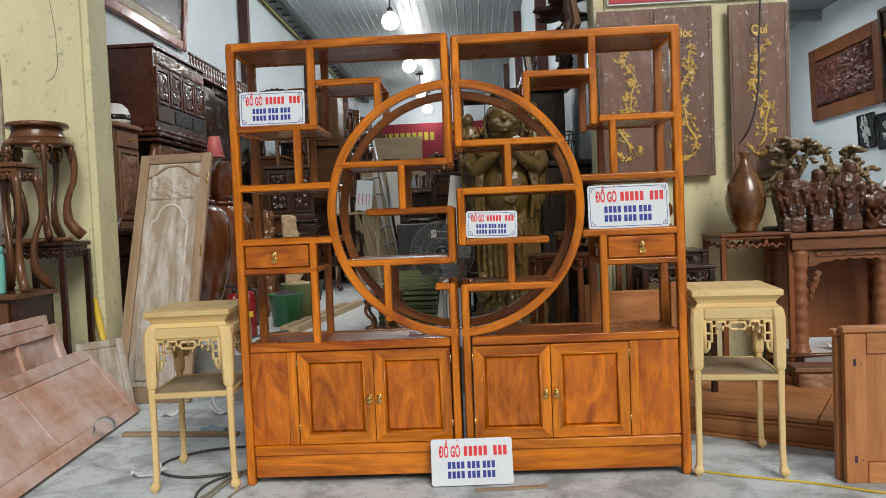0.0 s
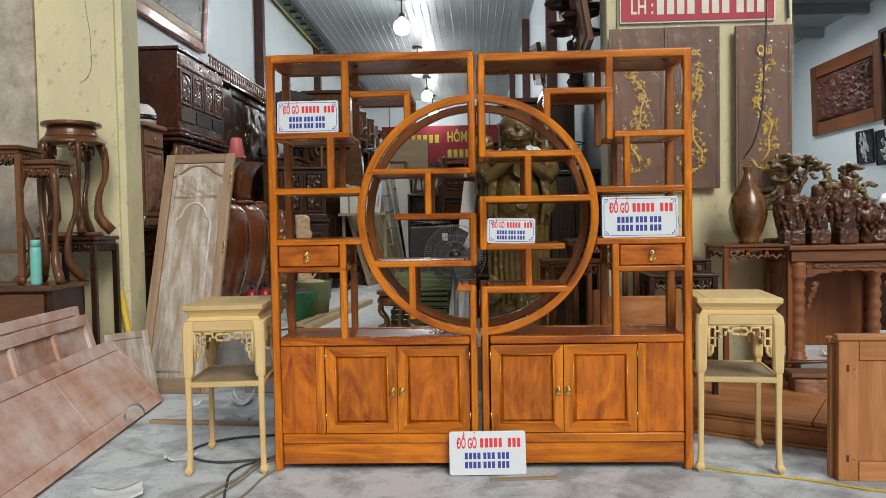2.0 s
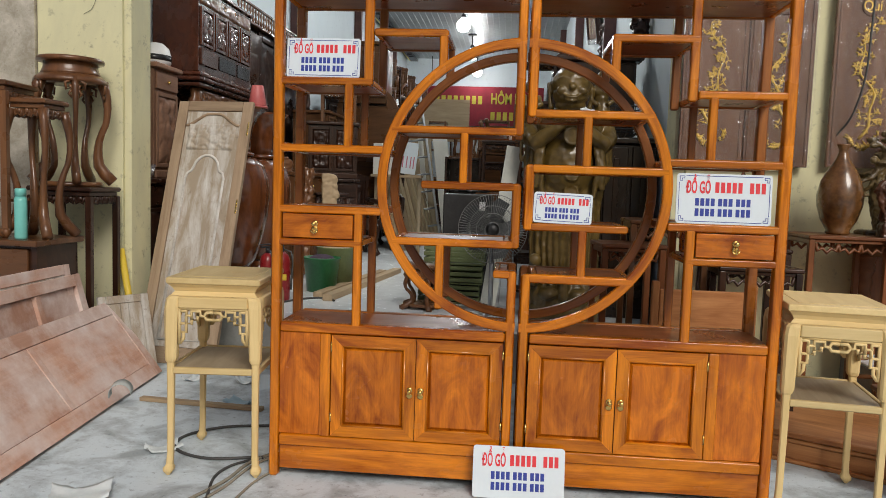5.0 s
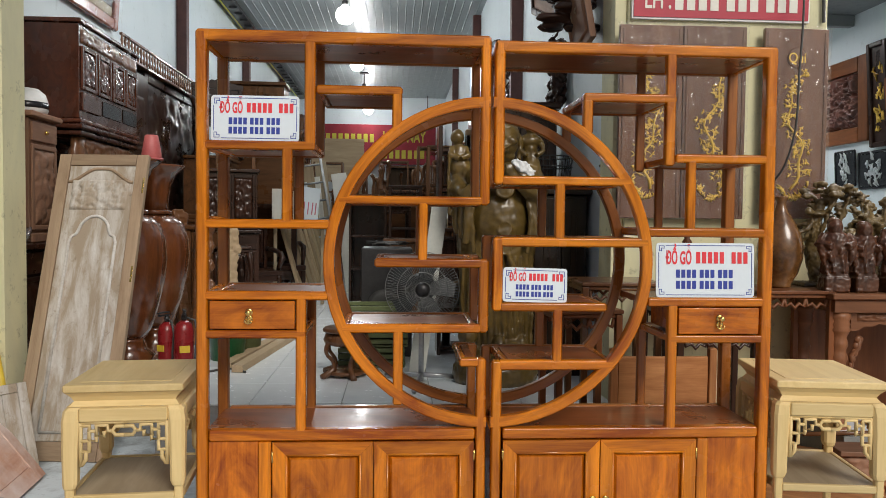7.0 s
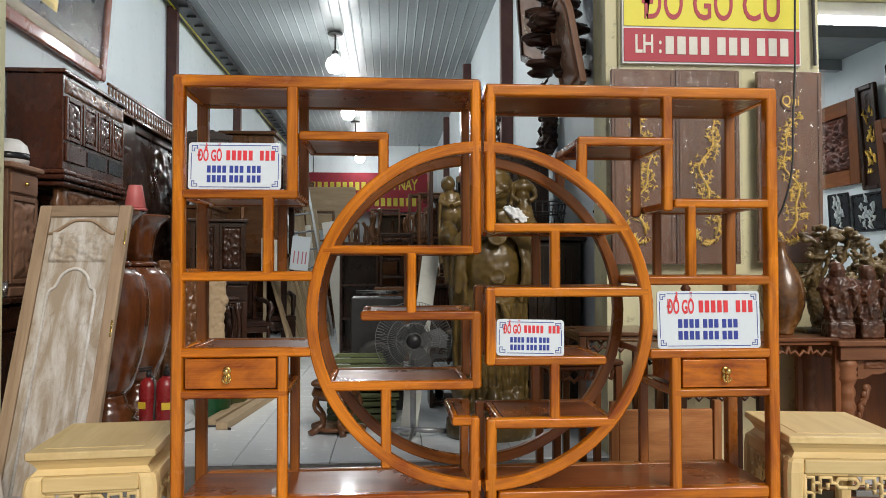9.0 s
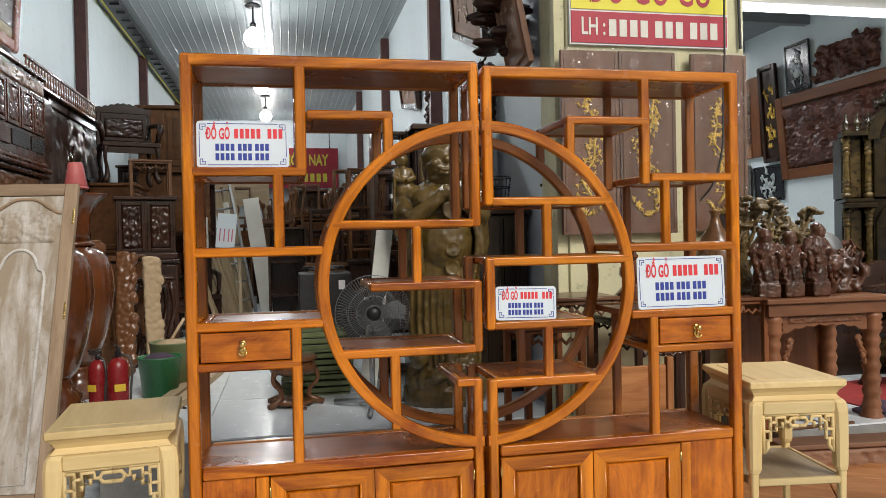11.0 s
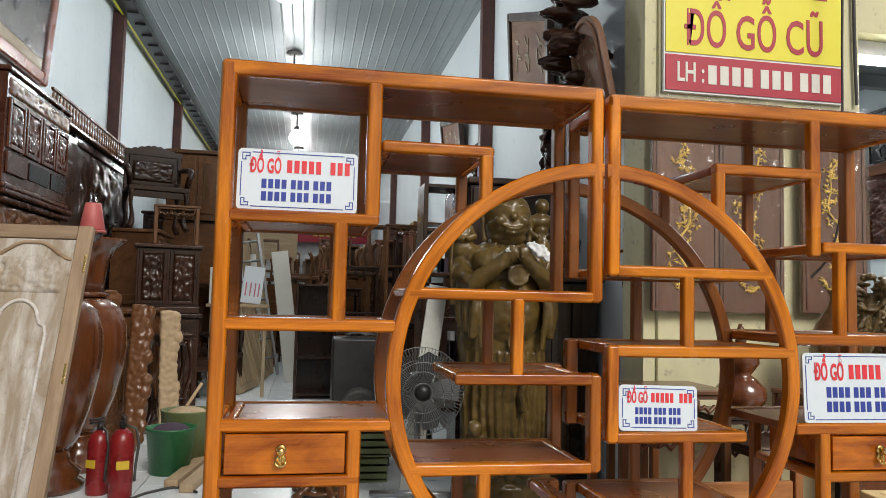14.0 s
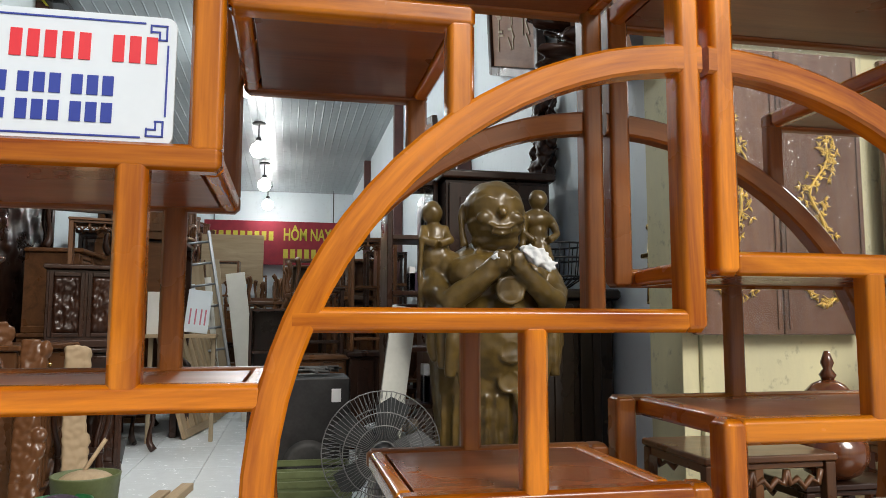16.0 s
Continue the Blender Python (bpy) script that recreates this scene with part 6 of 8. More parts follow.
def clock(m, label):
    t = thing("grandfather_clock", m, label, "clock")
    part("base", Shape().box(-0.44, 0.44, -0.20, 0.20, 0, 0.341, 0.02).box(-0.49, 0.49, -0.23, 0.23, 0.34, 0.40, 0.015), CLOCK_WOOD, t)
    part("trunk", Shape().box(-0.46, 0.46, -0.06, 0.17, 0.40, 1.38, 0.01).box(-0.26, 0.26, -0.14, -0.059, 0.40, 1.38, 0.01), CLOCK_WOOD, t)
    window = [(-0.18, 0.50), (0.18, 0.50)] + [(0.18 * math.cos(math.radians(a)), 1.14 + 0.18 * math.sin(math.radians(a))) for a in range(0, 181, 9)]
    w = part("trunk_window", Shape().slab(window, -0.147, -0.1405, 1), BLACK_LACQUER, t, "dark glazed trunk window")
    part("pendulum", Shape().lathe([(0.07, 0), (0.075, 0.01), (0.05, 0.018)], seg=24, m=pose(0.02, -0.150, 0.72, 90)).box(0.012, 0.028, -0.158, -0.150, 0.74, 1.24, 0.002), BRASS, w)
    orn = Shape()
    for i in range(70):
        r = random.Random(1300 + i)
        z = r.choice((r.uniform(0.54, 0.92), r.uniform(0.54, 0.92), r.uniform(1.04, 1.22)))
        orn.ball((r.gauss(-0.075, 0.035), -0.152, z), (r.uniform(0.006, 0.02), 0.010, r.uniform(0.006, 0.024)), 8, 5)
    part("gilt_ornament", orn, GILT_DULL, w, "gilt openwork behind the glass")
    part("window_arch", Shape().arc(0, 1.14, 0.182, 0.245, 0, 180, -0.170, -0.1402, 24), CLOCK_WOOD, t)
    for x in (-0.2135, 0.2135):
        part("window_stile", Shape().box(x - 0.0315, x + 0.0315, -0.170, -0.1402, 0.44, 1.138, 0.006), CLOCK_WOOD, t)
    part("hood", Shape().box(-0.46, 0.46, -0.06, 0.19, 1.381, 1.88, 0.012).box(-0.26, 0.26, -0.18, -0.059, 1.381, 1.84, 0.01).arc(0, 1.84, 0.0, 0.24, 0, 180, -0.18, 0.19, 24), CLOCK_WOOD, t)
    part("hood_arch", Shape().arc(0, 1.83, 0.225, 0.31, 0, 180, -0.215, 0.185, 28), CLOCK_WOOD, t)
    d = part("dial", Shape().lathe([(0.178, 0), (0.182, 0.008), (0.168, 0.014), (0.160, 0.009), (0.09, 0.009), (0.084, 0.014), (0.001, 0.014)], seg=40, m=pose(0, -0.181, 1.70, 90)), BRASS, t, "gilt clock dial")
    part("dial_face", Shape().lathe([(0.072, 0.0142), (0.072, 0.017), (0.066, 0.018), (0.001, 0.018)], seg=32, m=pose(0, -0.181, 1.70, 90)), PEARL, d)
    part("hour_marker", Shape().box(-0.005, 0.005, -0.2035, -0.2005, 0.0, 0.06, 0.0008, m=pose(0, 0, 1.70, 0, 145, 0)), STEEL_BLACK, d)
    part("minute_marker", Shape().box(-0.004, 0.004, -0.2055, -0.2040, -0.015, 0.09, 0.0005, m=pose(0, 0, 1.70, 0, 150, 0)), STEEL_BLACK, d)
    for i in range(12):
        part("numeral_plate", Shape().box(-0.017, 0.017, -0.1960, -0.1905, 0.102, 0.150, 0.002, m=pose(0, 0, 1.70, 0, 30 * i, 0)), PEARL, d)
    for sx in (-1, 1):
        x0, x1 = sorted((sx * 0.245, sx * 0.49))
        part("ledge", Shape().box(x0, x1, -0.22, -0.061, 1.30, 1.345, 0.010).box(x0 + 0.02, x1 - 0.02, -0.20, -0.061, 1.346, 1.379, 0.008), CLOCK_WOOD, t)
        part("capital", Shape().box(x0, x1, -0.21, -0.061, 1.860, 1.905, 0.010), CLOCK_WOOD, t)
        for z0, z1 in ((0.41, 1.29), (1.39, 1.85)):
            part("side_panel", Shape().box(sx * 0.365 - 0.04, sx * 0.365 + 0.04, -0.085, -0.061, z0, z1, 0.006), GILT_BROWN, t, "mottled gilt-brown panel")
            for x in (0.285, 0.445):
                n = 3
                prof = [(0.036, z0 - 0.009), (0.038, z0 + 0.025), (0.022, z0 + 0.035)]
                for i in range(n):
                    prof += [(0.022, z0 + 0.040 + 0.035 * i), (0.033, z0 + 0.055 + 0.035 * i), (0.022, z0 + 0.070 + 0.035 * i)]
                prof += [(0.026, z0 + 0.16), (0.022, z1 - 0.14)]
                for i in range(n):
                    prof += [(0.022, z1 - 0.13 + 0.032 * i), (0.033, z1 - 0.115 + 0.032 * i), (0.022, z1 - 0.10 + 0.032 * i)]
                prof += [(0.036, z1 - 0.02), (0.036, z1 + 0.009)]
                part("column", Shape().lathe(prof, sx * x, -0.135, 16), GILT_BROWN, t, "turned mottled gilt-brown column")
        for x in (0.285, 0.365, 0.445):
            part("finial", Shape().lathe([(0.034, 1.905), (0.034, 1.92), (0.014, 1.93), (0.028, 1.955), (0.024, 1.98), (0.009, 2.00), (0.013, 2.02), (0.002, 2.06)], sx * x, -0.14, 12), CLOCK_WOOD, t)
    s = Shape()
    for i in range(46):
        r = random.Random(900 + i)
        x = r.uniform(-0.22, 0.22)
        z = 2.12 + (0.20 * (1 - abs(x) / 0.22)) * r.random() - 0.25 * x * x
        s.ball((x, -0.12 + r.uniform(-0.03, 0.03), z), (r.uniform(0.018, 0.04), 0.03, r.uniform(0.02, 0.045)), 8, 6)
    part("carved_crest", s, CLOCK_WOOD, t)
    part("carved_frieze", Shape().relief(0.80, 0.22, 0.035, 85, 50, 18, m=pose(-0.40, -0.201, 0.08)), GILT_BROWN, t)
    return t


clock(pose(4.10, 2.45, 0.29, 0, 0, -25), "tall dark carved grandfather clock with gilt dial, side room")


def armchair(m, wd, label, high=0.95, group="carved armchairs"):
    t = thing("armchair", m, label, "armchair", group)
    part("seat", Shape().box(-0.30, 0.30, -0.27, 0.25, 0.40, 0.455, 0.012), wd, t)
    part("seat_apron", Shape().box(-0.28, 0.28, -0.255, -0.235, 0.33, 0.399, 0.006), wd, t)
    for sx in (-1, 1):
        for y in (-0.24, 0.22):
            pts, rs = curved_leg(0.05, 0.40, 0.012, 0.026)
            part("leg", Shape().tube([(sx * (0.26 + 0.4 * o), y - 0.4 * o * (1 if y < 0 else -1), z) for o, z in pts], rs, 8), wd, t)
        part("arm", Shape().tube([(sx * 0.28, 0.24, 0.70), (sx * 0.31, 0.05, 0.69), (sx * 0.32, -0.14, 0.66), (sx * 0.31, -0.25, 0.60), (sx * 0.29, -0.22, 0.54), (sx * 0.28, -0.18, 0.456)], [0.028, 0.028, 0.032, 0.036, 0.03, 0.026], 8), wd, t)
        part("back_post", Shape().box(sx * 0.27 - 0.022, sx * 0.27 + 0.022, 0.215, 0.255, 0.456, high, 0.008), wd, t)
    part("back_panel", Shape().box(-0.246, 0.246, 0.222, 0.245, 0.52, high - 0.06, 0.006), wd, t)
    part("carved_back", Shape().relief(0.42, high - 0.68, 0.02, 71, 26, 24, m=pose(-0.21, 0.221, 0.56)), wd, t)
    crest = [(-0.30, high - 0.06)]
    for i in range(37):
        x = -0.30 + 0.60 * i / 36
        crest.append((x, high - 0.012 + 0.055 * math.cos(x * 5) ** 2 + 0.012 * abs(math.sin(i * math.pi / 4))))
    crest.append((0.30, high - 0.06))
    s = Shape().slab(crest[::-1], 0.212, 0.252, 1)
    part("carved_crest", s, wd, t)
    return t


armchair(pose(3.70, 1.95, 0.29, 0, 0, 25), WOOD_DARK, "dark carved wooden armchair standing before the clock", 0.85)
armchair(pose(4.15, 1.62, 0.29, 0, 0, -40), WOOD_DARK, "dark carved wooden armchair turned to the wall", 0.80)
rug = Shape().box(-0.55, 0.55, -0.33, 0.33, 0, 0.008, 0.003)
single("mat", rug, CLOTH_RED, pose(3.35, 1.85, 0.3015, 0, 0, 8), "plain red mat lying on the side room floor", "mat")
hat = thing("cap", pose(2.82, 1.33, 0.302), "dark round cap lying on the floor", "cap")
part("crown", Shape().lathe([(0.085, 0.006), (0.08, 0.05), (0.05, 0.075), (0.01, 0.08)], seg=20), CLOTH_DARK, hat)
part("brim", Shape().lathe([(0.09, 0.0), (0.135, 0.004), (0.13, 0.009), (0.085, 0.007)], seg=20), CLOTH_DARK, hat)
fan2 = thing("wall_fan", pose(3.30, 2.40, 1.04), "grey round fan standing on the dark cabinet", "fan")
part("cage", Shape().lathe([(0.04, -0.02), (0.17, 0.0), (0.18, 0.02), (0.17, 0.05), (0.04, 0.07)], seg=26, m=pose(0, 0, 0.20, 90)), STEEL_GREY, fan2)
part("foot", Shape().lathe([(0.09, 0), (0.09, 0.02), (0.02, 0.03), (0.018, 0.06)], seg=16), PLASTIC_WHITE, fan2)
# ---- hall: goods inside the shop ----
F = FLOOR_IN

# chalky carved door leaf leaning against the vases
dl = thing("door_leaf", between((-2.52, 1.745, 0.004), (-1.95, 1.69, 0.004), (-2.462, 2.305, 1.795)), "chalky primed wooden door leaf with arched carved panel, leaning", "door leaf")
DW, DH = 0.572, 1.878
part("stile", Shape().box(0, 0.075, 0, DH, -0.035, 0, 0.004), WOOD_STILE, dl)
part("stile", Shape().box(DW - 0.075, DW, 0, DH, -0.035, 0, 0.004), WOOD_STILE, dl)
part("rail", Shape().box(0.076, DW - 0.076, 0, 0.11, -0.035, 0, 0.004), WOOD_STILE, dl)
part("rail", Shape().box(0.076, DW - 0.076, DH - 0.075, DH, -0.035, 0, 0.004), WOOD_STILE, dl)
part("panel", Shape().box(0.077, DW - 0.077, 0.111, DH - 0.076, -0.03, -0.008, 0.003), WOOD_PRIMED, dl, "white-dusted sunk panel")
arch = []
for i in range(25):
    u = i / 24
    k = min(1.0, max(0.0, (0.5 - abs(u - 0.5)) / 0.42))
    arch.append((0.082 + (DW - 0.164) * u, DH - 0.185 + 0.088 * k * k * (3 - 2 * k), -0.005))
part("arched_moulding", Shape().tube(arch, 0.010, 8), WOOD_STILE, dl)
inner = [(0.14, 0.16, -0.005), (0.14, DH - 0.58, -0.005)]
for i in range(1, 24):
    u = i / 24
    v = abs(u - 0.5)
    inner.append((0.14 + (DW - 0.28) * u, DH - 0.56 + (0.03 + 0.12 * math.sqrt(1 - (v / 0.34) ** 2) if v < 0.34 else 0.035 * math.sqrt((0.5 - v) / 0.16)), -0.005))
inner += [(DW - 0.14, DH - 0.58, -0.005), (DW - 0.14, 0.16, -0.005), (0.14, 0.16, -0.005)]
part("panel_moulding", Shape().tube(inner, 0.0095, 8), CHALK_EDGE, dl)
part("carved_crest", Shape().relief(0.36, 0.20, 0.020, 15, 44, 26, m=pose(DW / 2 - 0.18, DH - 0.37, -0.009, -90)), WOOD_PRIMED, dl)
for z in (0.35, 1.05, 1.62):
    part("hinge", Shape().box(DW - 0.018, DW - 0.006, z, z + 0.10, 0.0, 0.003, 0.001), BRASS, dl)


def floor_vase(m, k, label):
    """A tall turned wooden floor vase on a spreading foot."""
    t = thing("floor_vase", m @ Matrix.Diagonal((1, 1, 0.925, 1)), label, "floor vase", "big wooden vases")
    part("foot", Shape().lathe([(0.20 * k, 0.0), (0.21 * k, 0.04), (0.17 * k, 0.07), (0.19 * k, 0.11), (0.13 * k, 0.16), (0.115 * k, 0.22), (0.12 * k, 0.24)], seg=36), WOOD_TEAK, t)
    part("body", Shape().lathe([(0.12 * k, 0.24), (0.16 * k, 0.30), (0.215 * k, 0.48), (0.255 * k, 0.68), (0.27 * k, 0.84), (0.262 * k, 0.98), (0.225 * k, 1.10), (0.16 * k, 1.165), (0.12 * k, 1.175)], seg=40), WOOD_TEAK, t)
    part("collar", Shape().lathe([(0.12 * k, 1.175), (0.145 * k, 1.185), (0.145 * k, 1.205), (0.115 * k, 1.22)], seg=32), WOOD_TEAK, t)
    part("neck", Shape().lathe([(0.112 * k, 1.22), (0.115 * k, 1.30), (0.13 * k, 1.42), (0.175 * k, 1.52), (0.235 * k, 1.575), (0.24 * k, 1.59), (0.20 * k, 1.585), (0.12 * k, 1.54)], seg=36), WOOD_TEAK, t)
    return t


floor_vase(pose(-2.205, 2.74, F), 0.98, "tall polished brown wooden floor vase with flared mouth")
floor_vase(pose(-2.205, 3.30, F), 1.0, "tall polished brown wooden floor vase behind another vase")
cone = thing("bucket_cone", pose(-2.03, 2.72, F + 1.372) @ Matrix.Diagonal((0.9, 0.9, 0.72, 1)), "faded red plastic cone resting on vase neck", "cone")
part("cone", Shape().lathe([(0.075, 0.15), (0.078, 0.16), (0.05, 0.36), (0.045, 0.37)], seg=20), PLASTIC_PINK, cone)
part("rim", Shape().lathe([(0.085, 0.13), (0.09, 0.14), (0.085, 0.15), (0.07, 0.15)], seg=20), PLASTIC_PINK, cone)


def carved_cabinet(m, w, d, h, wd, label, doors=2, drawers=0, seed=0, group="carved cabinets", cornice=True):
    """Front faces -y. Carved door fields, drawer row, cornice and plinth."""
    t = thing("carved_cabinet", m, label, "cabinet", group)
    part("body", Shape().box(0, w, 0.02, d, 0, h - 0.04, 0.005), wd, t)
    if cornice:
        part("cornice", Shape().box(-0.025, w + 0.025, -0.02, d + 0.005, h - 0.039, h, 0.012), wd, t)
    part("plinth", Shape().box(-0.012, w + 0.012, -0.005, d, -0.001 + 0.0, 0.06, 0.010), wd, t)
    zt = h - 0.06
    if drawers:
        dh = 0.15 * h
        for i in range(drawers):
            x0 = 0.02 + i * (w - 0.02) / drawers
            q = part("drawer", Shape().box(x0, x0 + (w - 0.02) / drawers - 0.02, 0.004, 0.02, zt - dh, zt, 0.005), wd, t)
            part("handle", Shape().ball((x0 + (w - 0.02) / drawers / 2 - 0.01, -0.005, zt - dh / 2), 0.014, 10, 7), BRASS, q)
        zt -= dh + 0.02
    for i in range(doors):
        x0 = 0.02 + i * (w - 0.02) / doors
        x1 = x0 + (w - 0.02) / doors - 0.02
        q = part("door", Shape().box(x0, x0 + 0.03, 0.004, 0.02, 0.08, zt, 0.004).box(x1 - 0.03, x1, 0.004, 0.02, 0.08, zt, 0.004).box(x0 + 0.031, x1 - 0.031, 0.004, 0.02, 0.08, 0.11, 0.004).box(x0 + 0.031, x1 - 0.031, 0.004, 0.02, zt - 0.03, zt, 0.004), wd, t)
        part("carved_panel", Shape().relief(x1 - x0 - 0.062, zt - 0.142, 0.022, seed * 7 + i, 22, 26, m=pose(x0 + 0.031, 0.019, 0.111)), wd, q)
    return t


RIGHTWARD = 90  # fronts that face across the hall
carved_cabinet(pose(-2.595, 2.08, F, 0, 0, RIGHTWARD), 0.54, 0.46, 0.90, WOOD_DARK, "dark wooden base cabinet under a carved brown cupboard", 1, 1, 3)
carved_cabinet(pose(-2.610, 2.24, F + 0.901, 0, 0, RIGHTWARD), 0.38, 0.46, 0.83, WOOD_FRAME, "brown carved wooden cupboard stacked on a dark cabinet", 1, 1, 4)
helmet = thing("helmet", pose(-2.74, 2.46, F + 1.732), "white motorcycle helmet resting on the brown cupboard", "helmet")
part("shell", Shape().lathe([(0.115, 0.0), (0.125, 0.03), (0.125, 0.08), (0.11, 0.13), (0.07, 0.165), (0.01, 0.175)], seg=24), PLASTIC_WHITE, helmet)
part("visor", Shape().lathe([(0.127, 0.035), (0.129, 0.05), (0.1275, 0.075)], seg=24), BLACK_LACQUER, helmet)
lant = thing("lantern_stand", pose(-2.92, 2.37, F + 1.732), "dark carved openwork lantern stand on the brown cupboard", "stand")
for sx in (-1, 1):
    for sy in (-1, 1):
        part("leg", Shape().tube([(sx * 0.09, sy * 0.09, 0), (sx * 0.075, sy * 0.075, 0.30), (sx * 0.085, sy * 0.085, 0.58)], 0.013, 6), WOOD_BROWN, lant)
part("carved_band", Shape().relief(0.2, 0.12, 0.02, 9, 16, 10, m=pose(-0.1, -0.09, 0.46)), WOOD_DARK, lant)
part("top", Shape().box(-0.12, 0.12, -0.12, 0.12, 0.58, 0.61, 0.01), WOOD_DARK, lant)
part("finial", Shape().ball((0.03, 0, 0.68), (0.05, 0.05, 0.07), 10, 8).ball((-0.05, 0, 0.72), (0.045, 0.045, 0.10), 10, 8), WOOD_DARK, lant)
part("base", Shape().box(-0.11, 0.11, -0.11, 0.11, 0.06, 0.08, 0.006), WOOD_DARK, lant)

# altar chest along the left wall
WOOD_CHEST = wood("dark_red_polished_wood", (0.026, 0.008, 0.005), (0.125, 0.038, 0.018), 0.24, 0.5)
al = thing("altar_chest", pose(-2.66, 3.12, F, 0, 0, RIGHTWARD) @ Matrix.Diagonal((1.16, 0.72, 1, 1)), "dark red carved altar chest with shell doors and drawers", "altar chest")
AW = 1.08
part("body", Shape().box(0, AW, 0.03, 0.58, 1.80, 2.50, 0.006), WOOD_CHEST, al)
part("upper_frieze", Shape().relief(AW - 0.06, 0.11, 0.02, 51, 60, 10, 12, m=pose(0.03, 0.028, 2.36)), WOOD_BROWN, al)
part("cornice", Shape().box(-0.015, AW + 0.015, 0.0, 0.60, 2.50, 2.535, 0.010), WOOD_CHEST, al)
for i in range(4):
    x0 = 0.03 + i * 0.26
    q = part("door", Shape().box(x0, x0 + 0.03, 0.008, 0.029, 2.02, 2.34, 0.004).box(x0 + 0.21, x0 + 0.24, 0.008, 0.029, 2.02, 2.34, 0.004).box(x0 + 0.031, x0 + 0.209, 0.008, 0.029, 2.02, 2.05, 0.004).box(x0 + 0.031, x0 + 0.209, 0.008, 0.029, 2.31, 2.34, 0.004), WOOD_CHEST, al)
    part("carved_panel", Shape().relief(0.178, 0.258, 0.02, 52 + i, 18, 24, m=pose(x0 + 0.031, 0.027, 2.051)), WOOD_CHEST, q)
part("drawer", Shape().box(0.03, 0.33, 0.008, 0.029, 1.86, 2.00, 0.006), WOOD_CHEST, al)
# no slots are cut: black plates stand for the shade inside them
part("opening", Shape().box(0.38, 0.72, 0.020, 0.0295, 1.87, 1.99, 0.004), BLACK_LACQUER, al, "black plate painted as the shade in an open drawer slot")
part("opening", Shape().box(0.76, 1.04, 0.020, 0.0295, 1.87, 1.99, 0.004), BLACK_LACQUER, al, "black plate painted as the shade in an open drawer slot")
for k, (z, o) in enumerate(((1.80, 0.0), (1.755, -0.03), (1.71, -0.01))):
    part("base_moulding", Shape().box(-0.02 + o, AW + 0.02 - o, 0.0 + o, 0.60, z - 0.04, z - 0.001, 0.014), WOOD_CHEST, al)
for x in (0.08, AW - 0.08):
    for y in (0.10, 0.50):
        part("leg", Shape().lathe([(0.075, 0.0), (0.08, 0.05), (0.05, 0.10), (0.045, 0.9), (0.06, 1.45), (0.085, 1.56), (0.06, 1.60), (0.07, 1.665)], x, y, 18), WOOD_BROWN, al)
part("carved_apron", Shape().relief(AW - 0.2, 0.16, 0.03, 57, 50, 12, m=pose(0.1, 0.05, 1.50)), WOOD_BROWN, al)
part("back_panel", Shape().box(0.05, AW - 0.05, 0.52, 0.54, 0.2, 1.66, 0.004), WOOD_CHEST, al)

# second carved chest with a balustrade and an openwork screen
c2 = thing("carved_chest", pose(-2.82, 4.41, F, 0, 0, RIGHTWARD) @ Matrix.Diagonal((1.36, 0.45, 1.045, 1)), "dark carved chest with beaded crest rail and screen panel", "carved chest")
part("body", Shape().box(0, 0.52, 0.03, 0.58, 0, 2.36, 0.006), WOOD_DARK, c2)
part("carved_panel", Shape().relief(0.42, 0.40, 0.025, 61, 30, 30, m=pose(0.05, 0.028, 1.75)), WOOD_DARK, c2)
part("screen_frame", Shape().box(0.54, 2.10, 0.10, 0.16, 0, 0.12, 0.01).box(0.54, 0.62, 0.10, 0.16, 0.121, 2.42, 0.01).box(2.02, 2.10, 0.10, 0.16, 0.121, 2.42, 0.01).box(0.621, 2.019, 0.10, 0.16, 2.34, 2.42, 0.01), WOOD_DARK, c2)
part("screen_panel", Shape().relief(1.398, 2.21, 0.06, 62, 60, 70, 14, m=pose(0.621, 0.15, 0.125)), WOOD_DARK, c2)
s = Shape().box(-0.02, 2.12, -0.01, 0.60, 2.425, 2.455, 0.008).box(-0.02, 2.12, -0.01, 0.05, 2.60, 2.625, 0.008)
for i in range(34):
    x = 0.01 + i * 0.063
    s.lathe([(0.014, 2.456), (0.026, 2.49), (0.012, 2.52), (0.024, 2.56), (0.014, 2.599)], x, 0.02, 8)
part("balustrade", s, WOOD_BROWN, c2, "beaded crest rail")
part("carved_panel", Shape().relief(0.42, 1.2, 0.025, 63, 26, 50, m=pose(0.05, 0.028, 0.3)), WOOD_DARK, c2)

# framed picture, wrapped, high on the left wall
pc = thing("framed_picture", pose(-3.092, 2.53, 3.19, 0, 0, 90) @ pose(0, 0, 0, 4, 0, 0), "large red-brown framed picture wrapped in clear plastic", "picture")
PW, PH = 2.37, 1.30
for q, nm in (((0, 0.11, 0, PH), "frame_side"), ((PW - 0.11, PW, 0, PH), "frame_side"), ((0.111, PW - 0.111, 0, 0.11), "frame_rail"), ((0.111, PW - 0.111, PH - 0.11, PH), "frame_rail")):
    part(nm, Shape().box(q[0], q[1], -0.06, 0.0, q[2], q[3], 0.018), wood("red_brown_polished_frame", (0.20, 0.045, 0.02), (0.36, 0.10, 0.04), 0.25, 0.5) if nm == "frame_side" and q[0] == 0 else bpy.data.materials["red_brown_polished_frame"], pc)
part("key_band", Shape().relief(PW - 0.24, 0.09, 0.012, 66, 90, 6, 12, m=pose(0.12, -0.03, 0.115)), WOOD_GREYPALE, pc)
part("field", Shape().box(0.111, PW - 0.111, -0.03, -0.01, 0.21, PH - 0.111, 0.003), WOOD_DARK, pc)
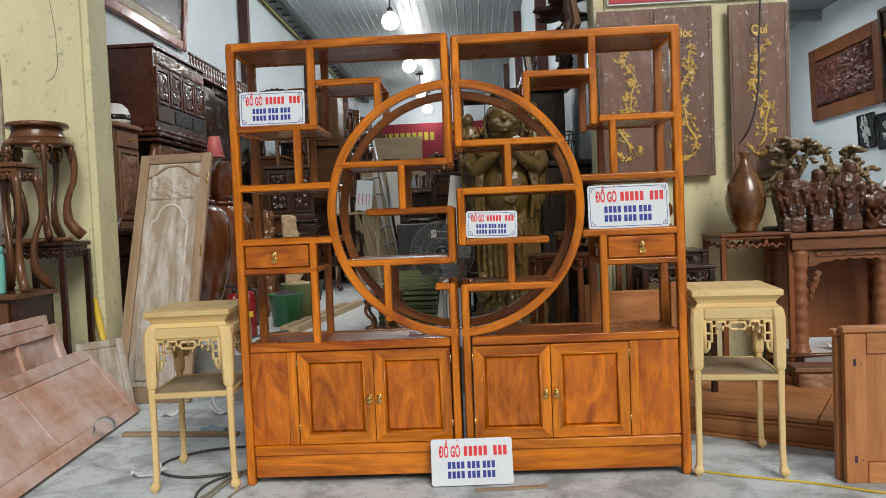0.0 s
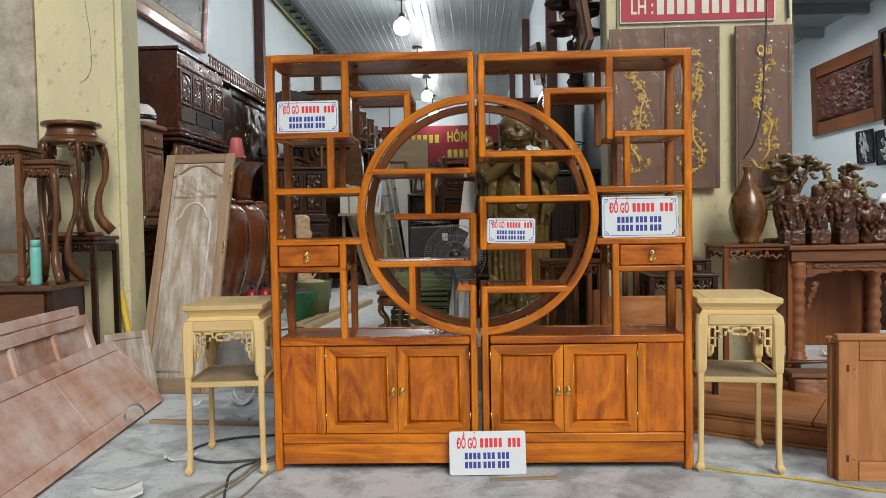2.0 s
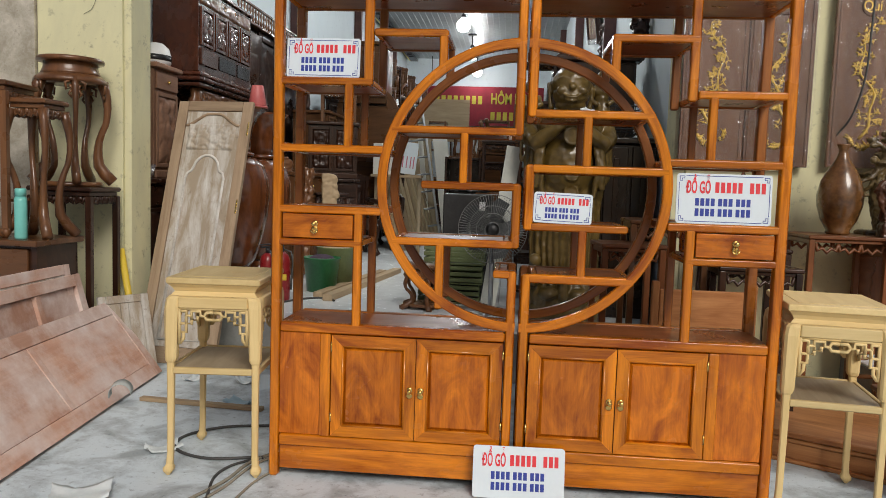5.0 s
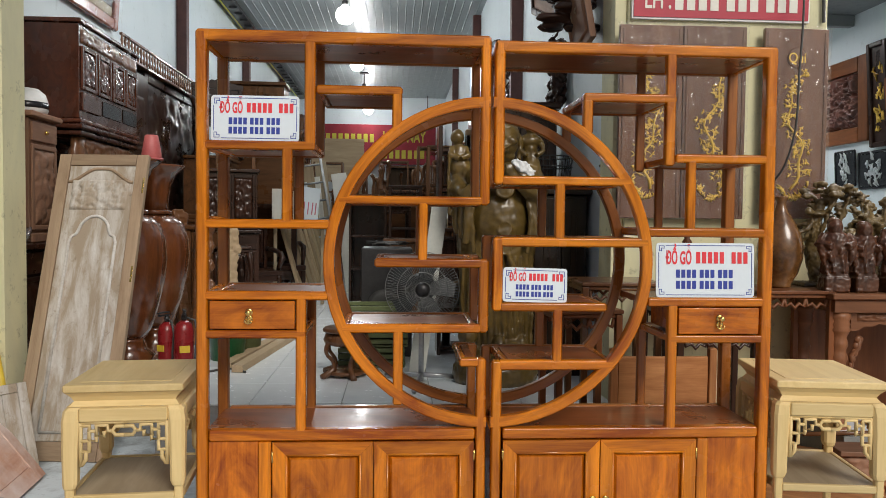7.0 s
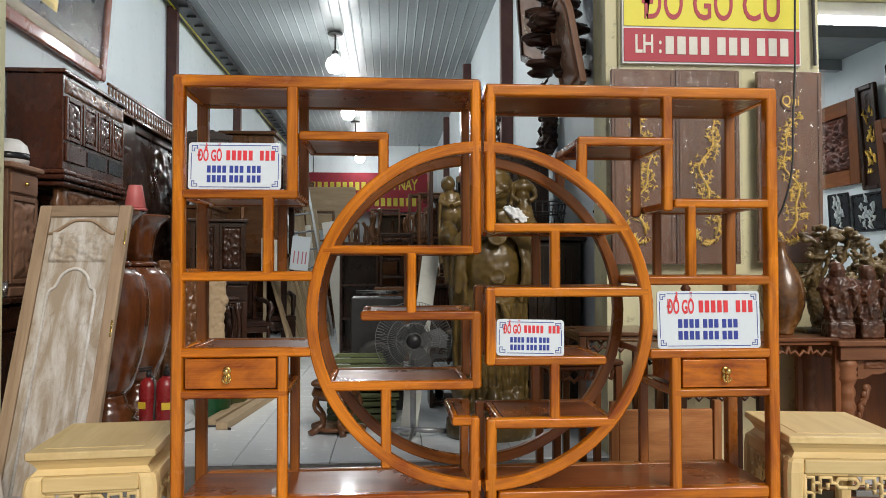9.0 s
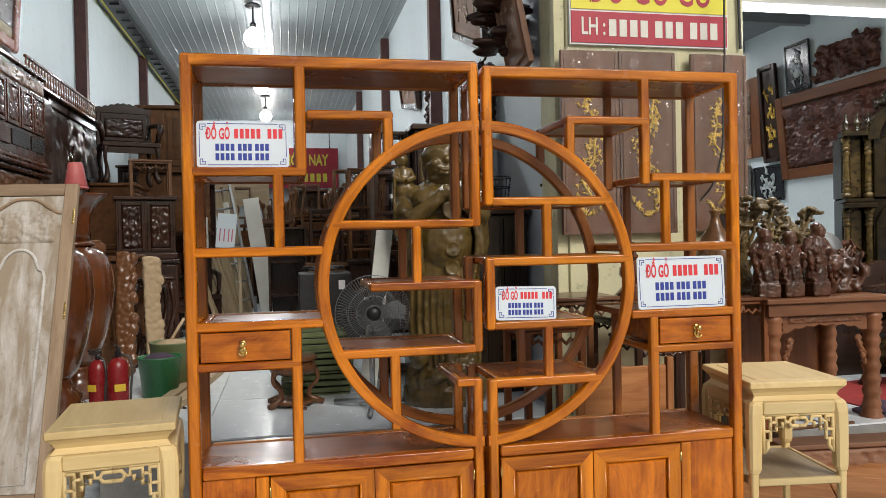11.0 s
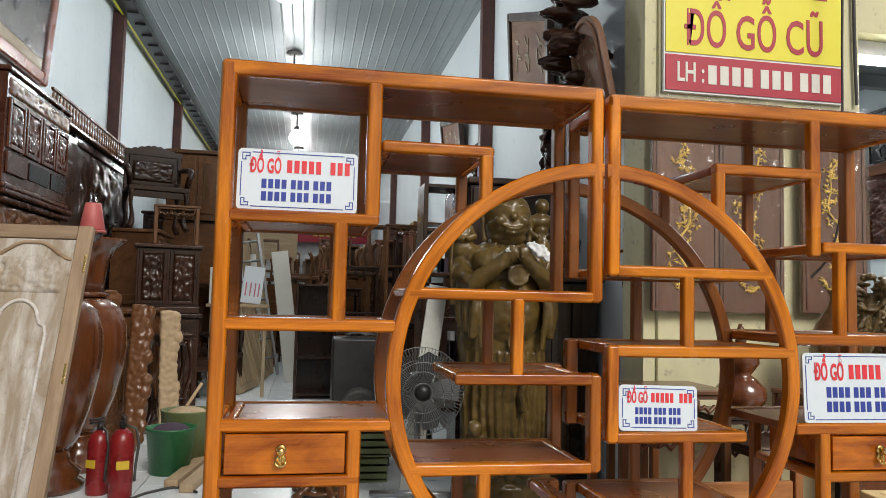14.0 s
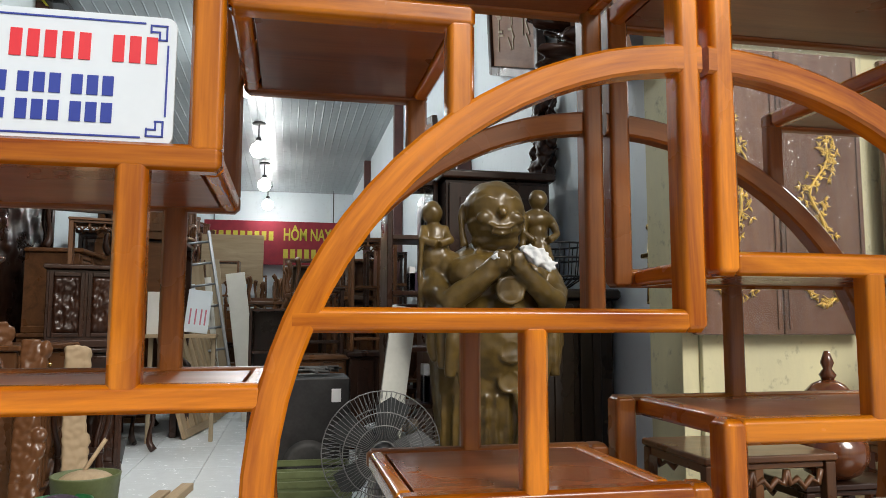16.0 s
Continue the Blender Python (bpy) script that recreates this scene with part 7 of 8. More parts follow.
part("motif", Shape().relief(0.8, 0.55, 0.03, 67, 40, 30, m=pose(0.5, -0.031, 0.32)), GOLD, pc)
wr = part("wrapping", Shape().box(0.10, PW + 0.01, -0.085, -0.07, 0.09, PH, 0.003), WRAP_THIN, pc, "clear crinkled wrapping")
wr.visible_shadow = False


def extinguisher(m, label, k):
    t = thing("fire_extinguisher", m @ Matrix.Diagonal((k, k, k, 1)), label, "fire extinguisher", "fire extinguishers")
    part("cylinder", Shape().lathe([(0.07, 0), (0.075, 0.015), (0.075, 0.36), (0.06, 0.41), (0.025, 0.44)], seg=24), PLASTIC_RED, t)
    part("label_patch", Shape().box(-0.04, 0.04, -0.0775, -0.066, 0.19, 0.245, 0.003), PLASTIC_YELLOW, t)
    part("valve", Shape().lathe([(0.02, 0.44), (0.022, 0.47), (0.014, 0.49)], seg=14).box(-0.012, 0.012, -0.09, 0.03, 0.49, 0.505, 0.003).box(-0.012, 0.012, -0.10, 0.03, 0.515, 0.528, 0.003), STEEL_BLACK, t)
    part("hose", Shape().tube([(0.02, 0, 0.46), (0.08, -0.02, 0.44), (0.10, -0.02, 0.34), (0.085, -0.02, 0.20), (0.082, -0.02, 0.10)], 0.009, 8), RUBBER, t)
    return t


extinguisher(pose(-1.76, 2.53, F, 0, 0, 20), "red fire extinguisher with black hose on the tiles", 0.85)
extinguisher(pose(-1.90, 2.62, F, 0, 0, -30), "red fire extinguisher with pale label", 0.80)
pail = thing("bucket", pose(-1.60, 3.12, F), "green plastic bucket filled with rubbish", "bucket")
part("pail", Shape().lathe([(0.12, 0.0), (0.15, 0.27), (0.158, 0.275), (0.158, 0.285), (0.145, 0.285), (0.115, 0.02)], seg=26), PLASTIC_GREEN, pail)
part("rubbish", Shape().ball((0, 0, 0.24), (0.13, 0.13, 0.07), 14, 8), CLOTH_DARK, pail)
sackbin = thing("waste_bin", pose(-1.55, 3.42, F), "olive grey plastic bin holding offcuts", "bin")
part("tub", Shape().lathe([(0.14, 0.0), (0.17, 0.34), (0.175, 0.35), (0.16, 0.35), (0.13, 0.02)], seg=26), PLASTIC_OLIVE, sackbin)
part("wood_offcut", Shape().ball((0, 0, 0.31), (0.14, 0.14, 0.06), 14, 8).tube([(-0.05, 0, 0.3), (0.08, 0.05, 0.52)], 0.012, 6), WOOD_TAN, sackbin)
for i, (x0, y0, x1, y1) in enumerate(((-1.42, 2.60, -1.18, 4.6), (-1.52, 2.70, -1.30, 4.4))):
    a = math.degrees(math.atan2(y1 - y0, x1 - x0))
    l = math.hypot(x1 - x0, y1 - y0)
    single("plank", Shape().box(0, l, -0.04, 0.04, 0, 0.05, 0.004), WOOD_TAN, pose(x0, y0, F + 0.001, 0, 0, a), "dusty timber beam lying on the tiled floor", "plank", "loose planks")
cable([(-1.72, 2.40, F + 0.008), (-1.60, 2.62, F + 0.008), (-1.46, 2.70, F + 0.008), (-1.36, 2.58, F + 0.008)], 0.008, RUBBER, "black cable with plug on the tiles")

# pedestal fan
FAN_BLADE = plain("smoky_fan_plastic", (0.030, 0.034, 0.034), (0.055, 0.06, 0.06), 0.55)
fn = thing("pedestal_fan", pose(-0.16, 2.14, F - 0.07), "grey pedestal fan with wire cage on three-legged stand", "fan")
part("pole", Shape().tube([(0, 0.10, 0.09), (0, 0.10, 0.60)], 0.018, 10), STEEL_GREY, fn)
for a in (20, 140, 260):
    part("foot", Shape().tube([(0, 0.10, 0.13), (0.30 * math.cos(radians(a)), 0.10 + 0.30 * math.sin(radians(a)), 0.089)], 0.018, 8), STEEL_GREY, fn)
part("motor", Shape().lathe([(0.03, -0.20), (0.085, -0.17), (0.095, -0.06), (0.06, 0.0)], seg=20, m=pose(0, 0.06, 0.70, 90)), STEEL_BLACK, fn)
cage = Shape()
for i in range(76):
    a = 2 * math.pi * i / 76
    ca, sa = math.cos(a), math.sin(a)
    cage.tube([(0.05 * ca, -0.075, 0.70 + 0.05 * sa), (0.16 * ca, -0.065, 0.70 + 0.16 * sa), (0.235 * ca, 0.0, 0.70 + 0.235 * sa)], 0.0012, 4)
    cage.tube([(0.05 * ca, 0.075, 0.70 + 0.05 * sa), (0.16 * ca, 0.065, 0.70 + 0.16 * sa), (0.235 * ca, 0.0, 0.70 + 0.235 * sa)], 0.0012, 4)
for r, y in ((0.05, -0.075), (0.16, -0.065), (0.237, 0.0), (0.16, 0.065), (0.11, -0.071)):
    cage.tube([(r * math.cos(2 * math.pi * i / 32), y, 0.70 + r * math.sin(2 * math.pi * i / 32)) for i in range(33)], 0.0024, 5)
part("cage", cage, STEEL_DIM, fn)
for i in range(5):
    bl = Shape()
    vs = [(0.03, -0.012, -0.03), (0.20, -0.03, -0.05), (0.215, 0.0, 0.03), (0.16, 0.022, 0.075), (0.03, 0.012, 0.03)]
    bl.add(vs + [(x, y + 0.003, z) for x, y, z in vs], [(0, 1, 2, 3, 4), (9, 8, 7, 6, 5), (0, 1, 6, 5), (1, 2, 7, 6), (2, 3, 8, 7), (3, 4, 9, 8), (4, 0, 5, 9)], False, 0, pose(0, 0, 0.70, 0, 72 * i, 0))
    part("blade", bl, FAN_BLADE, fn)
part("hub", Shape().lathe([(0.045, -0.02), (0.045, 0.06), (0.02, 0.082)], seg=18, m=pose(0, 0.0, 0.70, 90)), STEEL_BLACK, fn)

# round stool and olive crates
rs_ = thing("round_stool", pose(-0.66, 2.50, F), "low round carved brown wooden stool on the tiles", "stool")
part("top", Shape().lathe([(0.13, 0.30), (0.16, 0.305), (0.165, 0.32), (0.15, 0.335)], seg=24), WOOD_BROWN, rs_)
part("carved_apron", Shape().lathe([(0.145, 0.22), (0.16, 0.25), (0.14, 0.299)], seg=24), WOOD_BROWN, rs_)
for i in range(5):
    pts, rr = curved_leg(0.06, 0.25, 0.01, 0.018)
    part("leg", Shape().tube([(0.13 + o, 0, z) for o, z in pts], rr, 8, pose(0, 0, 0, 0, 0, 72 * i)), WOOD_BROWN, rs_)
part("base_ring", Shape().lathe([(0.11, 0.02), (0.14, 0.02), (0.14, 0.04), (0.11, 0.04)], seg=22), WOOD_BROWN, rs_)
for i in range(3):
    cr = thing("crate", pose(-0.50 + 0.02 * i, 2.92, F + 0.152 * i), "olive green slatted plastic crate in a stack", "crate", "olive crates")
    part("floor", Shape().box(-0.24, 0.24, -0.16, 0.16, 0.0, 0.012, 0.003), PLASTIC_OLIVE, cr)
    for z in (0.02, 0.065, 0.11):
        for sy in (-1, 1):
            part("slat", Shape().box(-0.24, 0.24, sy * 0.155 - 0.006, sy * 0.155 + 0.006, z, z + 0.032, 0.003), PLASTIC_OLIVE, cr)
        for sx in (-1, 1):
            part("slat", Shape().box(sx * 0.235 - 0.006, sx * 0.235 + 0.006, -0.148, 0.148, z, z + 0.032, 0.003), PLASTIC_OLIVE, cr)
sp = thing("loudspeaker", pose(-0.40, 3.35, F), "black loudspeaker box with a tangle of cable on top", "loudspeaker")
part("box", Shape().box(-0.20, 0.20, -0.17, 0.17, 0, 0.85, 0.012), STEEL_BLACK, sp)
part("cone", Shape().lathe([(0.12, 0), (0.13, 0.008), (0.09, 0.012), (0.04, 0.004)], seg=24, m=pose(-0.02, -0.171, 0.40, 90)), RUBBER, sp)
part("badge", Shape().box(0.10, 0.15, -0.174, -0.1715, 0.72, 0.79, 0.001), PLASTIC_WHITE, sp)
for i in range(7):
    r = random.Random(i)
    part("cable_loop", Shape().tube([(r.uniform(-0.17, 0.17), r.uniform(-0.14, 0.14), 0.865 + r.uniform(0, 0.03)) for _ in range(6)], 0.008, 6), RUBBER, sp)
single("white_plank", Shape().box(-0.055, 0.055, -0.012, 0.012, 0, 1.22, 0.003), plain("whitewashed_board", (0.48, 0.50, 0.45), (0.60, 0.61, 0.55), 0.7), pose(-0.19, 2.36, F, -2, 7.5, 0), "whitewashed board leaning beside the statue", "plank")

# cups on the base cabinet
single("cup", Shape().lathe([(0.036, 0), (0.040, 0.01), (0.048, 0.15), (0.044, 0.15), (0.034, 0.012)], seg=20), PLASTIC_BLUE, pose(-2.66, 2.15, F + 0.901), "dark blue plastic cup on the base cabinet", "cup", "cups")
single("cup", Shape().lathe([(0.032, 0), (0.036, 0.006), (0.045, 0.10), (0.042, 0.10), (0.030, 0.010)], seg=20), film("clear_cup_plastic", (0.8, 0.85, 0.88), 0.6), pose(-2.645, 2.205, F + 0.901), "clear plastic cup beside the blue cup", "cup", "cups")

# statue: one carved shape
st = Shape()
st.lathe([(0.20, 0.10), (0.225, 0.20), (0.235, 0.45), (0.245, 0.70), (0.265, 0.95), (0.270, 1.15), (0.265, 1.28), (0.245, 1.37), (0.17, 1.44), (0.08, 1.49)], seg=48, squash=(1, 0.74))
st.ball((0, -0.09, 1.08), (0.205, 0.165, 0.24), 28, 18)
for sx in (-1, 1):
    st.ball((sx * 0.095, -0.12, 1.345), (0.125, 0.10, 0.085), 18, 12)
    st.ball((sx * 0.20, -0.02, 1.37), (0.085, 0.10, 0.085), 16, 10)
st.ball((0, -0.075, 1.630), (0.132, 0.132, 0.124), 30, 20)
st.ball((0, -0.100, 1.558), (0.122, 0.105, 0.082), 24, 16)
st.ball((0, -0.090, 1.492), (0.105, 0.08, 0.05), 20, 12)
st.ball((0, -0.212, 1.600), (0.022, 0.020, 0.024), 12, 8)
for sx in (-1, 1):
    st.tube([(sx * 0.128, -0.045, 1.655), (sx * 0.143, -0.055, 1.60), (sx * 0.140, -0.060, 1.54), (sx * 0.130, -0.060, 1.47)], [0.010, 0.017, 0.014, 0.018], 10)
    st.ball((sx * 0.066, -0.176, 1.578), (0.040, 0.030, 0.032), 14, 9)
    st.tube([(sx * 0.092, -0.164, 1.655), (sx * 0.060, -0.188, 1.668), (sx * 0.024, -0.196, 1.656)], 0.008, 7)
    st.tube([(sx * 0.082, -0.172, 1.622), (sx * 0.058, -0.188, 1.628), (sx * 0.034, -0.193, 1.621)], 0.006, 7)
    st.tube([(sx * 0.24, 0.0, 1.37), (sx * 0.262, -0.10, 1.26), (sx * 0.225, -0.20, 1.22), (sx * 0.12, -0.26, 1.30), (sx * 0.045, -0.285, 1.375)], [0.070, 0.066, 0.056, 0.046, 0.040], 16)
    st.ball((sx * 0.034, -0.292, 1.385), (0.040, 0.042, 0.050), 14, 9)
    for k in range(4):
        st.tube([(sx * (0.012 + 0.013 * k), -0.325 + 0.004 * k, 1.362), (sx * (0.014 + 0.013 * k), -0.334 + 0.004 * k, 1.392), (sx * (0.012 + 0.012 * k), -0.318, 1.424)], 0.0085, 6)
    for k in range(3):
        st.tube([(sx * (0.205 + 0.030 * k), -0.20 + 0.055 * k, 1.20), (sx * (0.215 + 0.030 * k), -0.21 + 0.055 * k, 1.05), (sx * (0.225 + 0.018 * k), -0.20 + 0.045 * k, 0.92 + 0.03 * k)], [0.034, 0.030, 0.022], 10)
    st.tube([(sx * 0.07, -0.10, 1.46), (sx * 0.15, -0.19, 1.33), (sx * 0.19, -0.225, 1.10), (sx * 0.17, -0.21, 0.86)], [0.014, 0.018, 0.018, 0.016], 8)
    for k in range(6):
        x = sx * (0.025 + 0.040 * k)
        y = -0.178 * math.sqrt(max(0.05, 1 - (x / 0.25) ** 2))
        st.tube([(x, y - 0.01, 0.84), (x * 1.03, y + 0.004, 0.55), (x * 0.95 + 0.012, y + 0.006, 0.24)], [0.010, 0.014, 0.016], 8)
    st.ball((sx * 0.10, -0.21, 0.205), (0.070, 0.085, 0.045), 14, 9)
st.tube([(-0.055, -0.196, 1.552), (-0.028, -0.212, 1.534), (0.028, -0.212, 1.534), (0.055, -0.196, 1.552)], 0.009, 7)
st.tube([(-0.045, -0.196, 1.520), (0.0, -0.206, 1.508), (0.045, -0.196, 1.520)], 0.011, 7)
for x, z, y, r in ((0.012, 1.27, -0.285, 0.062), (0.020, 1.02, -0.255, 0.050), (0.022, 0.90, -0.225, 0.050)):
    st.lathe([(r, 0), (r * 1.04, 0.012), (r * 0.86, 0.020), (r * 0.80, 0.014), (0.01, 0.014)], seg=28, m=pose(x, y + 0.02, z, 90))
st.tube([(0.05, -0.22, 0.86), (0.09, -0.21, 0.74), (0.06, -0.20, 0.62), (0.08, -0.20, 0.52)], [0.018, 0.024, 0.02, 0.026], 8)
# small companions on the shoulders
st.ball((-0.255, -0.03, 1.425), (0.075, 0.070, 0.085), 16, 10)
st.ball((-0.258, -0.05, 1.505), (0.055, 0.050, 0.065), 16, 10)
st.ball((-0.270, -0.05, 1.612), (0.047, 0.047, 0.050), 18, 12)
st.tube([(-0.268, -0.045, 1.555), (-0.270, -0.05, 1.585)], 0.024, 8)
st.tube([(-0.305, -0.05, 1.545), (-0.318, -0.10, 1.49), (-0.262, -0.115, 1.47)], 0.020, 8)
st.tube([(-0.215, -0.05, 1.545), (-0.200, -0.10, 1.49), (-0.250, -0.115, 1.47)], 0.020, 8)
st.tube([(-0.325, -0.10, 1.50), (-0.330, -0.10, 1.30), (-0.320, -0.09, 1.10)], 0.012, 8)
st.ball((0.216, -0.03, 1.688), (0.043, 0.043, 0.047), 18, 12)
st.ball((0.216, -0.02, 1.600), (0.082, 0.055, 0.046), 18, 12)
st.ball((0.216, -0.02, 1.545), (0.048, 0.046, 0.055), 16, 10)
st.tube([(0.216, -0.03, 1.63), (0.216, -0.03, 1.66)], 0.024, 8)
st.tube([(0.216, -0.01, 1.53), (0.225, -0.02, 1.44), (0.250, -0.02, 1.30), (0.262, -0.03, 1.10)], [0.052, 0.060, 0.062, 0.045], 12)
st.tube([(0.150, -0.02, 1.60), (0.140, -0.06, 1.53), (0.185, -0.08, 1.50)], 0.018, 8)
st.tube([(0.285, -0.02, 1.60), (0.295, -0.06, 1.53), (0.250, -0.08, 1.50)], 0.018, 8)
# rocky foot with crouching forms
for i in range(16):
    r = random.Random(40 + i)
    a = 2 * math.pi * i / 16
    st.ball((0.21 * math.cos(a), -0.02 + 0.17 * math.sin(a), r.uniform(0.10, 0.24)), (r.uniform(0.05, 0.09), r.uniform(0.05, 0.08), r.uniform(0.07, 0.14)), 12, 8)
st.ball((-0.20, -0.17, 0.33), (0.065, 0.06, 0.08), 14, 9)
st.ball((-0.20, -0.20, 0.43), (0.042, 0.042, 0.046), 14, 9)
st.lathe([(0.27, -0.002), (0.285, 0.03), (0.275, 0.11), (0.22, 0.15)], seg=36, squash=(1, 0.85))
fused("statue", st, OLIVE, pose(0.335, 2.32, F), "tall olive brown lacquered wooden statue of a stout standing figure", "statue", "", 0.0065, 0.006, 22.0)
rag = Shape().ball((0, 0, 0), (0.082, 0.028, 0.034), 16, 10)
for i in range(12):
    r = random.Random(70 + i)
    rag.tube([(r.uniform(-0.08, -0.02), -0.018, r.uniform(-0.03, 0.03)), (0, -0.030, r.uniform(-0.03, 0.03)), (r.uniform(0.02, 0.085), -0.018, r.uniform(-0.035, 0.03))], [0.006, 0.011, 0.007], 7)
fused("rag", rag, CLOTH, pose(0.455, 2.02, F + 1.405, 0, 28, 0), "crumpled white rag caught on the statue's chest", "rag", "", 0.0045, 0.006, 45.0)
scrap_rag = Shape().ball((0, 0, 0), (0.028, 0.016, 0.018), 9, 6).ball((0.018, 0, 0.012), (0.018, 0.014, 0.014), 9, 6)
fused("rag", scrap_rag, CLOTH, pose(0.288, 2.005, F + 1.40), "small white cloth scrap on the statue's fingers", "rag", "", 0.005, 0.014, 50.0)
# ---- hall depth: stacked goods, racks and wall carvings ----
def bookcase(m, w, d, h, shelves, wd, label, group="open shelf racks", back=True):
    t = thing("shelf_rack", m, label, "shelf rack", group)
    for x in (0, w - 0.03):
        part("side", Shape().box(x, x + 0.03, 0, d, 0, h, 0.004), wd, t)
    for i in range(shelves + 1):
        z = 0.04 + (h - 0.07) * i / shelves
        part("shelf", Shape().box(0.031, w - 0.031, 0.005, d - 0.012, z, z + 0.025, 0.003), wd, t)
    if back:
        part("back_panel", Shape().box(0.031, w - 0.031, d - 0.011, d, 0.03, h, 0.002), wd, t)
    return t


def wardrobe(m, w, d, h, wd, label, group="wardrobes"):
    t = thing("wardrobe", m, label, "wardrobe", group)
    part("body", Shape().box(0, w, 0.02, d, 0, h - 0.05, 0.006), wd, t)
    part("cornice", Shape().box(-0.03, w + 0.03, -0.02, d, h - 0.049, h, 0.014), wd, t)
    for i in range(2):
        x0 = 0.015 + i * w / 2
        q = part("door", Shape().box(x0, x0 + w / 2 - 0.03, 0.0, 0.019, 0.08, h - 0.07, 0.005), wd, t)
        part("door_panel", Shape().box(x0 + 0.06, x0 + w / 2 - 0.09, -0.008, -0.0005, 0.16, h - 0.15, 0.006), wd, q)
    return t


# behind the statue and along the partition wall
wardrobe(pose(0.30, 3.08, F, 0, 0, 0), 0.60, 0.50, 1.98, WOOD_DARK, "tall dark wooden wardrobe standing behind the statue")
bookcase(pose(0.00, 3.25, F), 0.29, 0.32, 1.95, 6, WOOD_DARK, "narrow dark wooden rack filled with small goods", back=False)
for i in range(14):
    r = random.Random(300 + i)
    z = F + 0.065 + 1.88 * (i % 6) / 6 + 0.001
    w, h = r.uniform(0.03, 0.08), r.uniform(0.08, 0.22)
    x = 0.05 + 0.085 * (i % 3)
    single("packed_box", Shape().box(0, w, 0, 0.10, 0, h, 0.004), (PLASTIC_WHITE, WOOD_TAN, CLOTH_DARK, PAPER)[i % 4], pose(x, 3.32, z), "small box stored on the dark rack", "box", "rack boxes")
cg = thing("wire_basket", pose(0.74, 2.62, F + 1.30), "black wire basket on a dark stand", "wire basket")
for i in range(22):
    a = 2 * math.pi * i / 22
    part("wire", Shape().tube([(0.06 * math.cos(a), 0.06 * math.sin(a), 0), (0.15 * math.cos(a), 0.15 * math.sin(a), 0.06), (0.17 * math.cos(a), 0.17 * math.sin(a), 0.22)], 0.003, 5), STEEL_BLACK, cg)
for r, z in ((0.06, 0.0), (0.15, 0.06), (0.165, 0.15), (0.17, 0.22)):
    part("hoop", Shape().tube([(r * math.cos(2 * math.pi * i / 24), r * math.sin(2 * math.pi * i / 24), z) for i in range(25)], 0.005, 5), STEEL_BLACK, cg)
wardrobe(pose(0.60, 2.44, F), 0.38, 0.42, 1.298, WOOD_BLACK, "dark wooden cupboard standing beside the statue")

def wall_plaque(y, z, w, h, tilt, label, seed, round_top=False, out=0.0):
    """A carved hardwood plaque on the partition wall, facing into the hall."""
    t = thing("wall_plaque", pose(WALL_R - 0.012 - out, y, z, 0, 0, -90) @ pose(0, 0, 0, 8, tilt, 0), label, "plaque", "wall plaques")
    if round_top:
        poly = [(-w / 2, 0), (w / 2, 0)] + [(w / 2 * math.cos(math.pi * i / 12), h - w / 2 + w / 2 * math.sin(math.pi * i / 12)) for i in range(13)]
        part("board", Shape().slab(poly, -0.05, -0.012, 1), WOOD_FRAME, t)
        inner = [(0.82 * x, 0.06 + 0.86 * zz) for x, zz in poly]
        part("rim", Shape().tube([(x, -0.052, zz) for x, zz in inner + inner[:1]], 0.014, 6), WOOD_FRAME, t)
    else:
        part("board", Shape().box(-w / 2, w / 2, -0.045, -0.012, 0, h, 0.008), WOOD_FRAME, t)
        for q in ((-w / 2 - 0.03, -w / 2 + 0.04, -0.03, h + 0.03), (w / 2 - 0.04, w / 2 + 0.03, -0.03, h + 0.03), (-w / 2 + 0.041, w / 2 - 0.041, -0.03, 0.04), (-w / 2 + 0.041, w / 2 - 0.041, h - 0.04, h + 0.03)):
            part("frame_bar", Shape().box(q[0], q[1], -0.07, -0.010, q[2], q[3], 0.01), WOOD_DARK, t)
    rnd = random.Random(seed)
    for c in range(3):
        cx = (c - 1) * w * 0.26
        for k in range(6):
            x, zz = cx + rnd.uniform(-0.06, 0.06) * w, h * (0.32 + 0.4 * rnd.random())
            a = rnd.choice((0, 1.57, 0.8))
            part("carved_stroke", Shape().box(-0.05 * w, 0.05 * w, -0.052, -0.0455 if not round_top else -0.0505, -0.008, 0.008, 0.002, m=pose(x, 0, zz, 0, math.degrees(a), 0)), WOOD_GREYPALE, t, "pale carved stroke")
    return t


wall_plaque(3.95, 3.20, 1.15, 0.60, 20, "dark carved wooden plaque with pale strokes, hung askew", 1)
wall_plaque(2.20, 2.52, 0.44, 0.66, -8, "round-topped carved wooden plaque with pale strokes", 2, True, 0.10)
wall_plaque(7.2, 3.2, 1.2, 0.5, 10, "dark carved wooden plaque high on the wall", 3)


def hanging_carving(m, h, seed, label):
    rnd = random.Random(seed)
    s = Shape()
    for i in range(46):
        z = h * i / 46
        a = rnd.uniform(0, 6.28)
        x, y = 0.07 * math.cos(a), -0.06 + 0.04 * math.sin(a)
        s.ball((x, y, z), (rnd.uniform(0.03, 0.07), rnd.uniform(0.03, 0.05), rnd.uniform(0.03, 0.06)), 9, 6)
        if i % 3 == 0:
            s.tube([(x, y, z), (x + rnd.uniform(-0.12, 0.12), y - 0.04, z + 0.05), (x + rnd.uniform(-0.12, 0.12), y, z + 0.12)], [0.02, 0.016, 0.008], 6)
    return fused("hanging_carving", s, WOOD_DARK, m, label, "carving", "wall carvings", 0.009, 0.010, 40.0)


